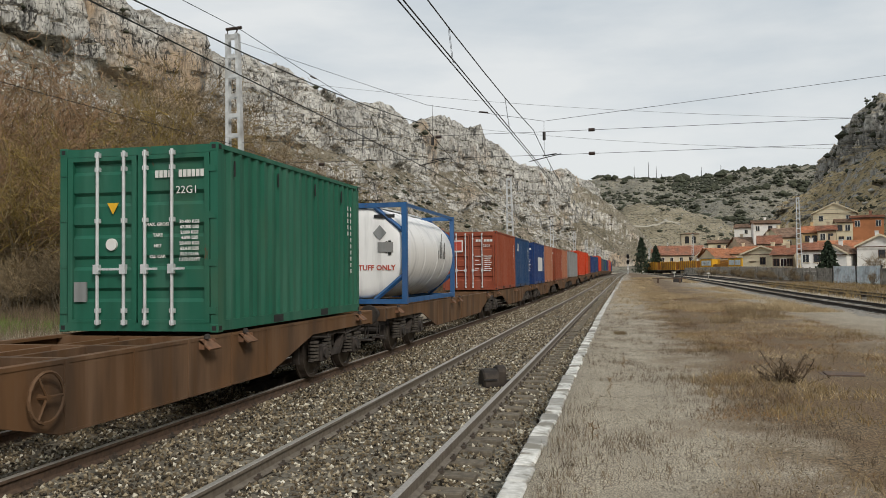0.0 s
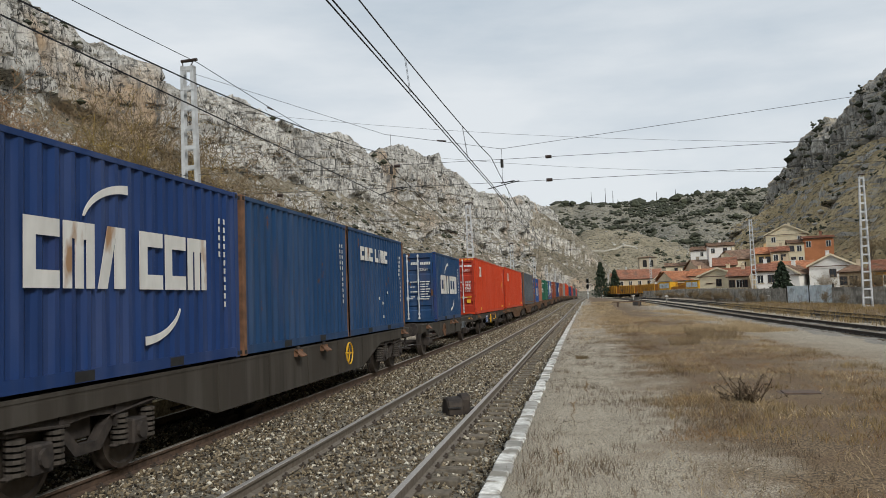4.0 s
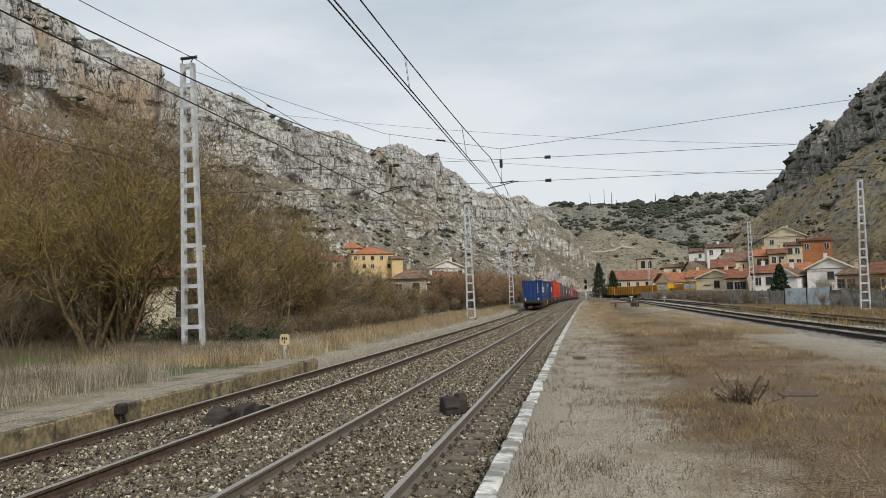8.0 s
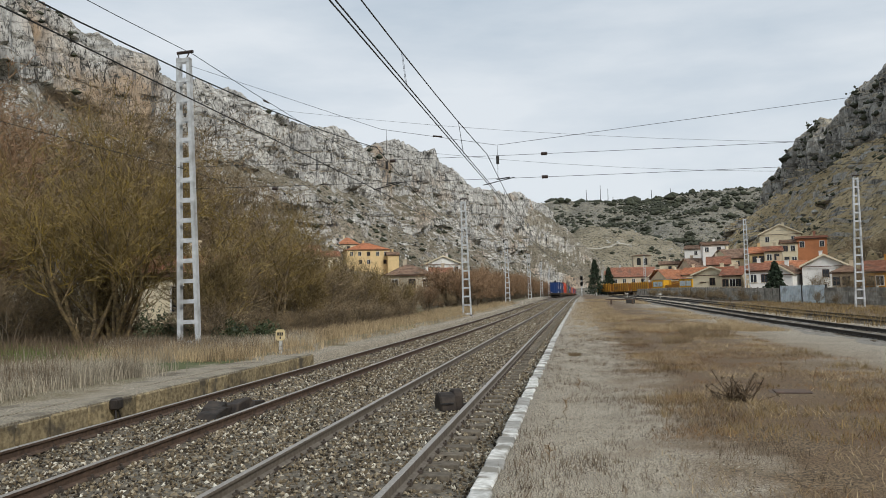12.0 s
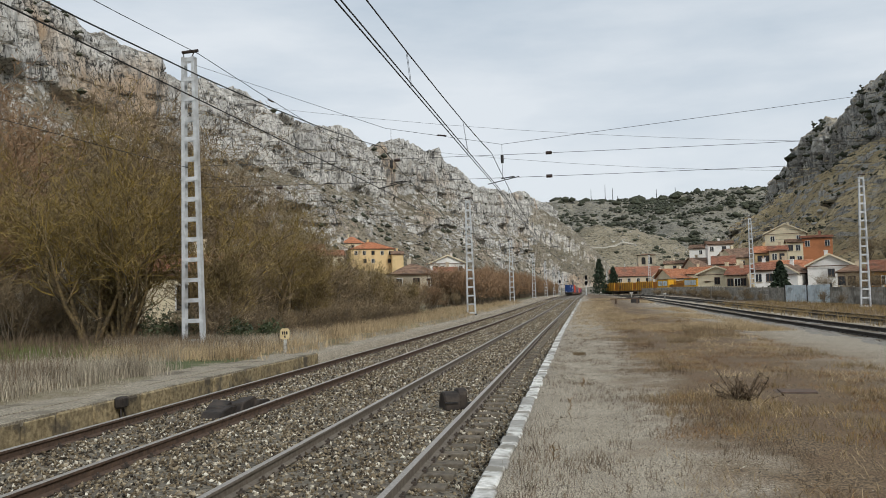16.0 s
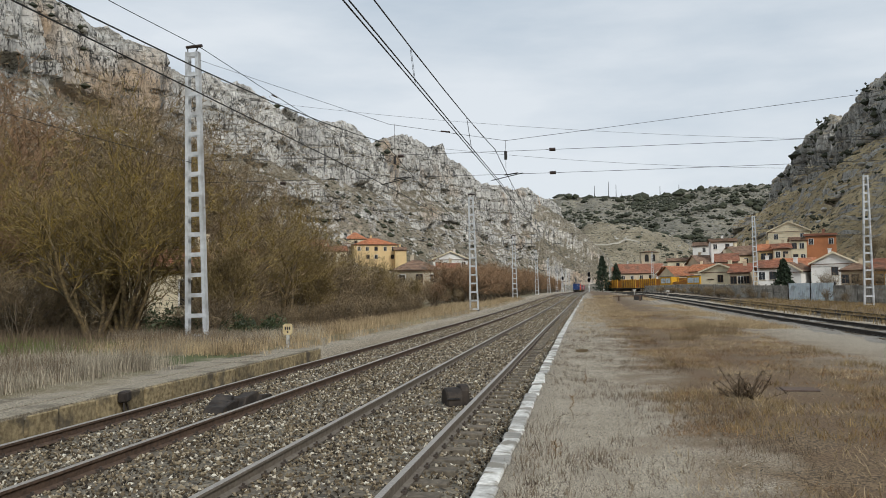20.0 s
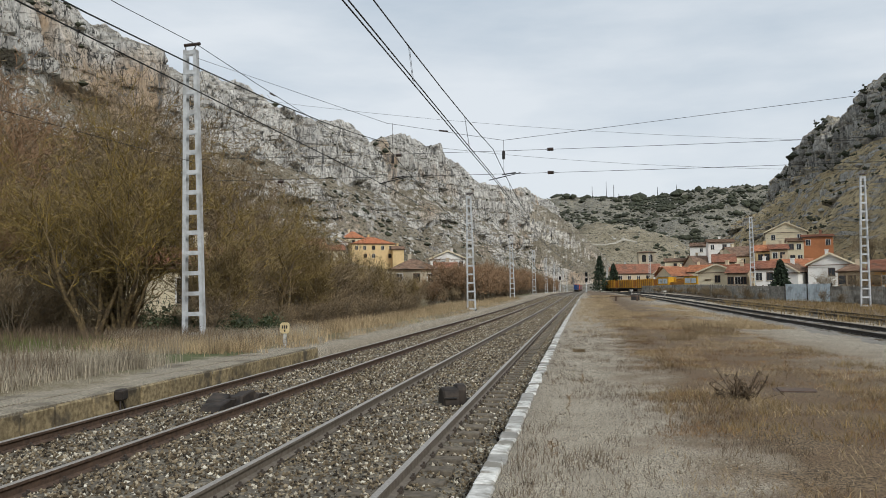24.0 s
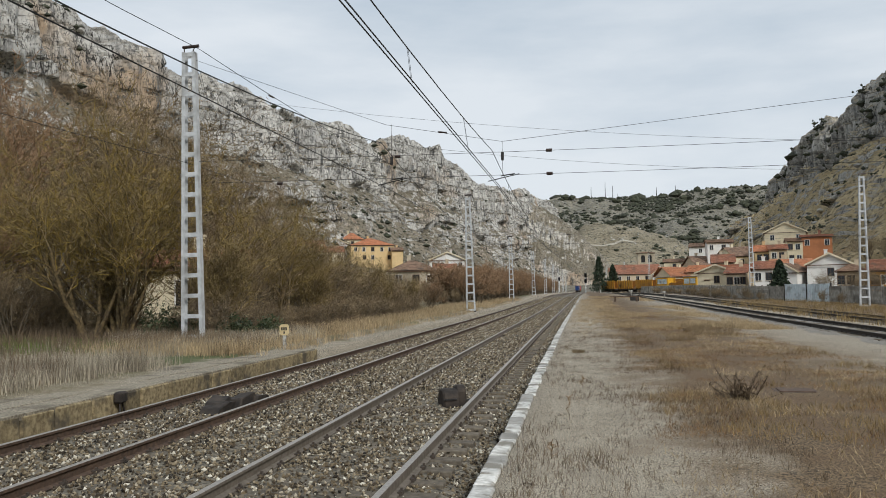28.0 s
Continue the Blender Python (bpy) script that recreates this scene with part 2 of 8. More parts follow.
M_GROUND = ground_material()
M_BALLAST = mat("ballast_bed", (0.04, 0.034, 0.025), (0.25, 0.22, 0.165), 16.0, 0.95, bump=0.05, stain=(0.12, 0.10, 0.075), stain_scale=0.8, detail=3)
def stone_material():
    """Crushed stone in many shades, each piece its own."""
    m = mat("ballast_stone", (0.8, 0.8, 0.8), (1, 1, 1), 30, 0.92)
    n, l = m.node_tree.nodes, m.node_tree.links
    ramp = n.new("ShaderNodeValToRGB")
    stops = ((0.0, (0.018, 0.015, 0.011)), (0.32, (0.10, 0.074, 0.044)), (0.62, (0.215, 0.168, 0.102)), (0.84, (0.36, 0.30, 0.205)), (1.0, (0.72, 0.68, 0.57)))
    ramp.color_ramp.elements[0].color, ramp.color_ramp.elements[1].color = (*stops[0][1], 1), (*stops[-1][1], 1)
    for p, c in stops[1:-1]:
        ramp.color_ramp.elements.new(p).color = (*c, 1)
    l.new(n.new("ShaderNodeNewGeometry").outputs["Random Per Island"], ramp.inputs["Fac"])
    l.new(ramp.outputs["Color"], n["Principled BSDF"].inputs["Base Color"])
    return m


M_STONE = stone_material()
M_RAIL_DARK = mat("dark_siding_rail", (0.03, 0.026, 0.022), (0.06, 0.05, 0.042), 14, 0.75, 0.3, bump=0.002)
M_RAIL_SIDE = mat("rusty_rail", (0.062, 0.04, 0.028), (0.13, 0.083, 0.056), 14, 0.8, 0.0, bump=0.002)
M_RAIL_GREY = mat("grey_rail", (0.12, 0.10, 0.078), (0.20, 0.17, 0.135), 14, 0.75, 0.0, bump=0.002)
M_RAIL_TOP = mat("worn_rail_head", (0.27, 0.245, 0.215), (0.43, 0.395, 0.35), 30, 0.45, 0.35)
M_SLEEPER = mat("concrete_sleeper", (0.085, 0.07, 0.05), (0.185, 0.155, 0.115), 12, 0.93, bump=0.004, vary=0.15)
M_CLIP = mat("rail_fastening", (0.05, 0.04, 0.032), (0.09, 0.07, 0.055), 20, 0.8)
M_WHITE_EDGE = mat("painted_edge", (0.48, 0.47, 0.43), (0.74, 0.73, 0.69), 12, 0.85, bump=0.006, stain=(0.26, 0.24, 0.20), stain_scale=3.2, stain_at=(0.50, 0.60), vary=0.2)
M_BALLAST_DARK = mat("dark_ballast", (0.03, 0.026, 0.02), (0.15, 0.132, 0.105), 16.0, 0.95, bump=0.05, detail=3)
M_BALLAST_GREY = mat("grey_siding_ballast", (0.09, 0.08, 0.066), (0.38, 0.355, 0.31), 14.0, 0.95, bump=0.05, detail=3)
M_SLEEPER_DARK = mat("tarred_sleeper", (0.035, 0.03, 0.025), (0.075, 0.062, 0.05), 12, 0.9, bump=0.004, vary=0.15)
M_OLD_STONE = mat("lichen_stone", (0.14, 0.105, 0.055), (0.36, 0.29, 0.165), 13, 0.95, bump=0.02, stain=(0.10, 0.082, 0.055), stain_scale=2.6, stain_at=(0.52, 0.64), vary=0.3)
M_CONCRETE = mat("worn_concrete", (0.26, 0.25, 0.225), (0.40, 0.385, 0.35), 6, 0.93, bump=0.006, stain=(0.19, 0.18, 0.155), stain_scale=0.9)
M_PLATFORM_TOP = mat("gritty_platform_top", (0.13, 0.11, 0.08), (0.42, 0.37, 0.28), 24, 0.95, bump=0.006, stain=(0.12, 0.10, 0.07), stain_scale=1.3, detail=3)
M_MAST = mat("grey_painted_steel", (0.50, 0.52, 0.53), (0.66, 0.68, 0.69), 5, 0.6, 0.1, stain=(0.36, 0.36, 0.35), stain_scale=1.5)
M_DARK = mat("dark_metal", (0.022, 0.021, 0.02), (0.045, 0.042, 0.04), 9, 0.6, 0.4)
M_WIRE = mat("wire", (0.03, 0.03, 0.032), (0.05, 0.05, 0.05), 9, 0.55, 0.6)

# ---- small tools ----
def part(name, bm, material, parent=None, label=""):
    """Links a bmesh as one mesh object, under a thing if one is given."""
    me = bpy.data.meshes.new(name)
    bm.to_mesh(me)
    bm.free()
    me.materials.append(material)
    ob = new(name, me)
    ob.parent = parent
    if label:
        tagged(ob, label)
    return ob


def mesh_of(name, verts, faces, material, parent=None, smooth=False):
    me = bpy.data.meshes.new(name)
    me.from_pydata(verts, [], faces)
    me.materials.append(material)
    if smooth:
        me.polygons.foreach_set("use_smooth", [True] * len(me.polygons))
    ob = new(name, me)
    ob.parent = parent
    return ob


def fast_mesh(name, verts, faces, material, parent=None, smooth=False):
    """The same for large arrays: all faces with the same number of corners."""
    me = bpy.data.meshes.new(name)
    verts = np.ascontiguousarray(verts, dtype=np.float32)
    faces = np.ascontiguousarray(faces, dtype=np.int32)
    k = faces.shape[1]
    me.vertices.add(len(verts))
    me.vertices.foreach_set("co", verts.ravel())
    me.loops.add(faces.size)
    me.loops.foreach_set("vertex_index", faces.ravel())
    me.polygons.add(len(faces))
    me.polygons.foreach_set("loop_start", np.arange(0, faces.size, k, dtype=np.int32))
    me.polygons.foreach_set("use_smooth", np.full(len(faces), smooth))
    me.update(calc_edges=True)
    me.materials.append(material)
    ob = new(name, me)
    ob.parent = parent
    return ob


def empty(name, m=None):
    ob = new(name)
    if m is not None:
        ob.matrix_basis = m
    return ob


def box(bm, x0, x1, y0, y1, z0, z1, m=None):
    """A box into bm; m turns or places it."""
    vs = [bm.verts.new((x, y, z)) for z in (z0, z1) for y in (y0, y1) for x in (x0, x1)]
    if m is not None:
        for v in vs:
            v.co = m @ v.co
    for f in ((0, 2, 3, 1), (4, 5, 7, 6), (0, 1, 5, 4), (1, 3, 7, 5), (3, 2, 6, 7), (2, 0, 4, 6)):
        bm.faces.new([vs[i] for i in f])
    return vs


def boxes(*specs):
    bm = bmesh.new()
    for s in specs:
        box(bm, *s)
    return bm


def rounded(bm, width):
    bmesh.ops.bevel(bm, geom=bm.edges[:], offset=width, segments=1, affect="EDGES", profile=0.7)
    return bm


def tube(bm, a, b, r0, r1=None, sides=8, caps=True):
    """A tapered rod from a to b."""
    a, b = Vector(a), Vector(b)
    r1 = r0 if r1 is None else r1
    q = (b - a).to_track_quat("Z", "Y")
    rings = []
    for p, r in ((a, r0), (b, r1)):
        rings.append([bm.verts.new(p + q @ Vector((r * math.cos(i * math.tau / sides), r * math.sin(i * math.tau / sides), 0))) for i in range(sides)])
    for i in range(sides):
        j = (i + 1) % sides
        bm.faces.new((rings[0][i], rings[0][j], rings[1][j], rings[1][i]))
    if caps:
        bm.faces.new(rings[0][::-1])
        bm.faces.new(rings[1])


def prism(bm, outline, x0, x1, m=None):
    """An outline of (y, z) pulled from x0 to x1."""
    rings = [[bm.verts.new((x, y, z)) for y, z in outline] for x in (x0, x1)]
    if m is not None:
        for r in rings:
            for v in r:
                v.co = m @ v.co
    k = len(outline)
    for i in range(k):
        j = (i + 1) % k
        bm.faces.new((rings[0][i], rings[0][j], rings[1][j], rings[1][i]))
    bm.faces.new(rings[0][::-1])
    bm.faces.new(rings[1])


def hash3(i, j, k, seed):
    h = (i * 374761393 + j * 668265263 + k * 2147483647 + seed * 1274126177) & 0xFFFFFFFF
    h = ((h ^ (h >> 13)) * 1274126177) & 0xFFFFFFFF
    h = ((h ^ (h >> 16)) * 2246822519) & 0xFFFFFFFF
    return ((h ^ (h >> 15)) & 0xFFFF) / 65535.0


def vnoise(x, y, z, seed=0):
    """Value noise on arrays, -1 to 1."""
    x, y, z = np.broadcast_arrays(np.asarray(x, float), np.asarray(y, float), np.asarray(z, float))
    i, j, k = np.floor(x).astype(np.int64), np.floor(y).astype(np.int64), np.floor(z).astype(np.int64)
    u, v, w = x - i, y - j, z - k
    u, v, w = u * u * (3 - 2 * u), v * v * (3 - 2 * v), w * w * (3 - 2 * w)
    out = 0
    for a in (0, 1):
        for b in (0, 1):
            for c in (0, 1):
                out = out + hash3(i + a, j + b, k + c, seed) * (u if a else 1 - u) * (v if b else 1 - v) * (w if c else 1 - w)
    return out * 2 - 1


def fbm(x, y, z, octaves=4, seed=0, gain=0.5):
    out, amp = 0, 1.0
    for o in range(octaves):
        out = out + amp * vnoise(x * 2 ** o, y * 2 ** o, z * 2 ** o, seed + o)
        amp *= gain
    return out


def smooth(a, b, v):
    t = np.clip((np.asarray(v, float) - a) / (b - a), 0, 1)
    return t * t * (3 - 2 * t)


# ---- the line: how far it bends to the right and rises ----
def bend(y):
    d = np.maximum(np.asarray(y, float) - 35, 0)
    return 0.0112 * d * d / (d + 25)


def rise(y):
    return 0.85 * smooth(40, 190, y) - 0.35 * smooth(260, 420, y)


TRACK_A, TRACK_B, TRACK_C, TRACK_D = -6.56, -2.79, 11.85, 16.6
HALF = 0.87
PLATFORM_Z, LEFT_PLATFORM_Z = 0.03, 0.28


def yard(y):
    """How far the sidings run in towards the main line."""
    return -5.2 * smooth(60, 260, y) - 0.004 * np.maximum(np.asarray(y, float) - 200, 0)


# ---- ground: one sheet to the horizon ----
def ground_z(c, y):
    z = np.where(c > -1.0, PLATFORM_Z, np.where(c > -8.4, -0.42, np.where(c > -8.55, -0.3, 0)))
    left = np.where(y < 24.4, 0.14, 0.03)
    z = np.where(c < -8.5, left, z)
    z = np.where(c < -9.6, 0.17 + 0.16 * smooth(-11, -30, c), z)
    z = z - 0.13 * smooth(5.5, 8.5, c) * smooth(21, 18, c)
    wave = 0.035 * fbm(c * 0.5, y * 0.5, 0.0, 3, 5)
    return z + np.where((c > -8.7) & (c < -0.5), 0, wave) + rise(y)


def build_ground():
    cols = [-4000, -2000, -1000, -500, -250, -150, -100, -70, -50, -40]
    cols += list(np.arange(-34, -9.5, 0.9)) + [-9.55, -9.0, -8.56, -8.54, -8.41, -8.39, -5, -1.01, -0.99, -0.6]
    cols += list(np.arange(0, 24, 0.45)) + [26, 30, 36, 45, 60, 80, 110, 150, 250, 500, 1000, 2000, 4000]
    cols = np.array(cols)
    rows = [-400, -100, -40, -15, -6] + list(np.arange(-2, 21, 0.5)) + list(np.arange(21.0, 24.3, 0.5)) + [24.39, 24.41] + list(np.arange(25, 60, 0.8)) + list(np.arange(61, 140, 3.0)) + list(np.arange(145, 420, 12.0)) + [450, 520, 620, 760, 950, 1300, 2000, 3000, 4500]
    rows = np.array(rows)
    c, y = np.meshgrid(cols, rows)
    near = smooth(60, 20, np.abs(c))
    x = c + bend(y) * near
    z = ground_z(c, y)
    k = len(cols)
    i = (np.arange(len(rows) - 1)[:, None] * k + np.arange(k - 1)[None, :]).ravel()
    ob = fast_mesh("ground", np.stack([x, y, z], -1).reshape(-1, 3), np.stack([i, i + 1, i + k + 1, i + k], 1), M_GROUND, smooth=True)
    tagged(ob, "dry dusty ground with gravel, thin grass and bare patches", "ground", kind="structure")


build_ground()


# ---- hills ----
def cells(a, b, seed):
    """Blocks bounded by joints: a random value for each, and how near its edge a place is."""
    i, j = np.floor(a).astype(np.int64), np.floor(b).astype(np.int64)
    u, v = a - i, b - j
    return hash3(i, j, j * 0, seed), np.minimum(np.minimum(u, 1 - u), np.minimum(v, 1 - v))


def billow(a, b, c, octaves, seed):
    """Rounded swellings between sharp creases, 0 in a crease to about 1."""
    out, amp, total = 0, 1.0, 0.0
    for o in range(octaves):
        out = out + amp * np.minimum(1, 1.9 * np.abs(vnoise(a * 2 ** o, b * 2 ** o, c * 2 ** o, seed + o)))
        total += amp
        amp *= 0.5
    return out / total


def ridge(name, plan, crest, toe, shape, steps, rough, dip, jag, material, label, side, bands, y_span):
    """A ridge along the points of plan. crest: (y, height) pairs; toe: how wide its slope is; shape: the slope's (share of width, share of height);
    bands: (from, to, how steadily) shares of height that are cliff."""
    py, px = np.array([p[1] for p in plan], float), np.array([p[0] for p in plan], float)
    order = np.argsort(py)
    py, px = py[order], px[order]
    ys = np.array(y_span)
    cy, ch = np.array([c[0] for c in crest], float), np.array([c[1] for c in crest], float)
    v = np.concatenate([np.linspace(0, 1, steps), 1 + np.linspace(0.04, 1, 8)])
    Y, V = np.meshgrid(ys, v, indexing="ij")
    X0 = np.interp(Y, py, px)
    HC = np.interp(Y, cy, ch) + jag * (3.2 * (billow(Y / 5.5, 0, 0.5, 3, 77) - 0.55) + 0.8 * vnoise(Y / 1.6, 0, 0.3, 9))
    W = toe(Y)
    sw, sh = np.array([s[0] for s in shape]), np.array([s[1] for s in shape])
    vv = np.clip(V, 0, 1)
    share = np.interp(vv, np.linspace(0, 1, len(sh)), sh)
    O = W * (1 - np.interp(vv, np.linspace(0, 1, len(sw)), sw))
    back = np.clip(V - 1, 0, 1)
    O = O - back * 220
    Z = HC * share * (1 - 0.85 * back)
    wob = 0.035 * fbm(Y / 38, share * 3, 0, 3, 21) + dip * (Y - 300) / 1000
    hard = 0
    for lo, hi, steady in bands:
        keep = smooth(-0.5, 0.0, fbm(Y / 45, lo * 7, 0, 3, 23) + steady)
        hard = np.maximum(hard, keep * smooth(lo - 0.012, lo + 0.012, share + wob) * smooth(hi + 0.03, hi, share + wob))
    hard = hard * smooth(1.2, 1.0, V)
    # outcrops that break through the slopes
    out = smooth(0.36, 0.55, fbm(Y / 20, Z / 9, O / 30, 3, 27)) * smooth(0.18, 0.32, share) * smooth(1.1, 1.0, V)
    hard = np.maximum(hard, 0.75 * out)
    # buttresses and gullies, ribs between upright joints, beds that step back, rough faces
    wy, wz = Y + 3.0 * fbm(Y / 14, Z / 26, 0, 2, 14), Z + 2.4 * fbm(Y / 40, Z / 12, 0, 2, 15)
    big, _ = cells(wy / 15, wz / 30, 31)
    mid, _ = cells(wy / 6.0, wz / 13, 32)
    small, _ = cells(wy / 2.6, wz / 6, 33)
    bed = wz / 7.2
    ledge = smooth(0.2, 0.0, bed - np.floor(bed))
    block = fbm(Y / 26, Z / 22, O / 30, 4, 41)
    fine = fbm(Y / 3.0, Z / 4, O / 5, 3, 51)
    push = hard * (1.5 + 4.5 * fbm(wy / 42, Z / 90, 0, 2, 24) + 7.5 * (billow(wy / 21 + Z / 80, Z / 70, 0, 2, 25) - 0.55) + 2.6 * (billow(wy / 6.5 + Z / 40, Z / 22, 0, 2, 26) - 0.55)
                   + 0.9 * (billow(wy / 2.4, Z / 8, 0, 2, 28) - 0.5) + 3.0 * (big - 0.5) + 1.7 * (mid - 0.5) + 0.9 * (small - 0.5) - 1.0 * ledge + 0.5 * fine)
    soft = (1 - hard) * smooth(0, 0.12, vv)
    push = push + soft * (2.0 * block + 0.6 * fine)
    lift = soft * (1.3 * block + 0.45 * fine) + hard * 0.6 * fine
    calm = 1 - 0.55 * smooth(0.93, 1.0, V)
    X = X0 + side * (O + rough * push * calm)
    Z = Z + rough * lift * calm + rise(Y) - 0.6
    k = Y.shape[1]
    i = (np.arange(len(ys) - 1)[:, None] * k + np.arange(k - 1)[None, :]).ravel()
    faces = np.stack([i, i + k, i + k + 1, i + 1], 1)
    if side < 0:
        faces = faces[:, ::-1]
    ob = fast_mesh(name, np.stack([X, Y + 0 * X, Z], -1).reshape(-1, 3), faces, material)
    tagged(ob, label, "hill", kind="structure")
    return ob


def spaced(*stops):
    """Positions in stretches of (start, end, step)."""
    return np.concatenate([np.arange(a, b, s) for a, b, s in stops])


LEFT_PLAN = ((-215, -250), (-150, 200), (-97, 388), (-60, 600), (0, 1000), (45, 1150))
LEFT_CREST = ((-250, 98), (100, 96), (191, 90.4), (210, 86.6), (214, 83.5), (224, 83.5), (227, 81), (231, 82), (237, 79.1), (240, 76.5), (254, 74.9), (261, 77), (265, 79.5), (275, 78.5), (287, 81.5), (290, 79.4), (297, 77.3),
              (306, 76), (342, 76), (351, 79.2), (359, 78.7), (365, 76.6), (370, 73.2), (376, 70.5), (387, 73), (391, 77.4), (397, 80.1), (411, 83.8), (425, 85.2), (441, 83), (465, 86), (472, 88.9), (486, 83.6), (517, 81.4),
              (553, 75.1), (609, 80), (646, 81), (683, 87.5), (721, 87.3), (788, 87), (828, 76.3), (876, 62.2), (948, 44), (1006, 32.6), (1150, 8))


def left_foot(y):
    """How wide the left-hand slope is, keeping clear of the line."""
    own = np.array(sorted((b, a) for a, b in LEFT_PLAN), float)
    return np.maximum(18, np.minimum(112 - 0.06 * np.clip(y - 200, 0, 900), bend(y) - 12 - np.interp(y, own[:, 0], own[:, 1])))


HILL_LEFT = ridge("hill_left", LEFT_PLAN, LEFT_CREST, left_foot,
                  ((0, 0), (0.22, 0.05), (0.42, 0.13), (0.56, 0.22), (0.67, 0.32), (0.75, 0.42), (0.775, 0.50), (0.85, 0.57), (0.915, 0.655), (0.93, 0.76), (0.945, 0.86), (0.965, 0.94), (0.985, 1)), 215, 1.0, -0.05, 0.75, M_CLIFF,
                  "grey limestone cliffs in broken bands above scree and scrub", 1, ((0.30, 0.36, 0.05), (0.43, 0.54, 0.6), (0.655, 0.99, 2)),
                  spaced((-250, 60, 14), (60, 126, 3.0), (126, 480, 0.6), (480, 800, 1.0), (800, 1160, 4)))
RIGHT_PLAN = ((84, 700), (104, 593), (118, 486), (123, 402), (126, 328), (150, 100), (170, -250))
RIGHT_CREST = ((-250, 110), (250, 104), (337, 90.7), (355, 86.5), (362, 85.3), (370, 82.2), (384, 79.7), (395, 75.4), (402, 71.5), (406.5, 72), (408.5, 79), (414, 83.5), (423.6, 84.9), (432, 83), (436, 77.5), (447, 78.6), (457, 77),
               (461, 71), (480, 69.5), (489, 65), (499, 55), (501, 51), (535, 46), (586, 33), (655, 24), (700, 12))
HILL_RIGHT = ridge("hill_right", RIGHT_PLAN, RIGHT_CREST, lambda y: 116 - 0.05 * np.clip(y, 0, 700),
                   ((0, 0), (0.14, 0.03), (0.28, 0.09), (0.42, 0.19), (0.54, 0.31), (0.66, 0.43), (0.77, 0.53), (0.87, 0.62), (0.905, 0.74), (0.935, 0.88), (0.985, 1)), 150, 1.45, 0.0, 1.2, M_RIGHT,
                   "brown grassy hillside rising to a jagged limestone crag", -1, ((0.62, 0.99, 2),),
                   spaced((-250, 150, 14), (150, 300, 4), (300, 520, 0.6), (520, 705, 4)))


def build_far_hill():
    xs, ts = np.linspace(-420, 900, 260), np.linspace(0, 1.5, 90)
    X, T = np.meshgrid(xs, ts, indexing="ij")
    crest = np.interp(X, (-420, -20, 5, 60, 90, 130, 190, 225, 260, 500, 900), (90, 112, 111, 113, 116, 121, 124, 124, 116, 135, 150))
    Y0 = 1000 + 0.2 * X
    Y = Y0 - 420 * (1 - T) + 12 * fbm(X / 70, T * 5, 0, 3, 61)
    slope = np.interp(T, (0, 0.25, 0.55, 0.8, 1.0, 1.5), (0, 0.13, 0.42, 0.78, 1.0, 0.9))
    Z = crest * slope * (1 + 0.05 * fbm(X / 90, T * 4, 0, 4, 62)) + 2.2 * fbm(X / 16, T * 24, 0, 3, 63) * smooth(0.1, 0.4, T) - 2
    k = len(ts)
    i = (np.arange(len(xs) - 1)[:, None] * k + np.arange(k - 1)[None, :]).ravel()
    ob = fast_mesh("hill_far", np.stack([X, Y, Z], -1).reshape(-1, 3), np.stack([i, i + k, i + k + 1, i + 1], 1), M_FAR)
    tagged(ob, "broad grey-brown hill dotted with dark shrubs and boulders", "hill", kind="structure")
    return ob


HILL_FAR = build_far_hill()


def build_foothill():
    """The tan lower slope before the far hill, with a footpath worn across it."""
    xs, ts = np.linspace(-60, 300, 220), np.linspace(0, 1.6, 70)
    X, T = np.meshgrid(xs, ts, indexing="ij")
    crest = np.interp(X, (-60, -10, 19, 57, 94, 110, 146, 300), (76, 72, 69, 62, 50, 42, 25, 10)) + 2.0 * fbm(X / 22, 0, 0, 3, 66)
    Y = 820 - 190 * (1 - T) + 6 * fbm(X / 40, T * 4, 0, 3, 64)
    slope = np.interp(T, (0, 0.3, 0.6, 0.85, 1.0, 1.6), (0, 0.2, 0.55, 0.86, 1.0, 0.7))
    Z = crest * slope * (0.25 + 0.75 * smooth(-35, 10, X)) + 0.8 * fbm(X / 9, T * 16, 0, 3, 65) * smooth(0.1, 0.4, T) - 1
    k = len(ts)
    i = (np.arange(len(xs) - 1)[:, None] * k + np.arange(k - 1)[None, :]).ravel()
    ob = fast_mesh("hill_foot", np.stack([X, Y, Z], -1).reshape(-1, 3), np.stack([i, i + k, i + k + 1, i + 1], 1), M_FOOT)
    tagged(ob, "tan grassy lower slope below the far hill", "hill", kind="structure")
    return ob


HILL_FOOT = build_foothill()


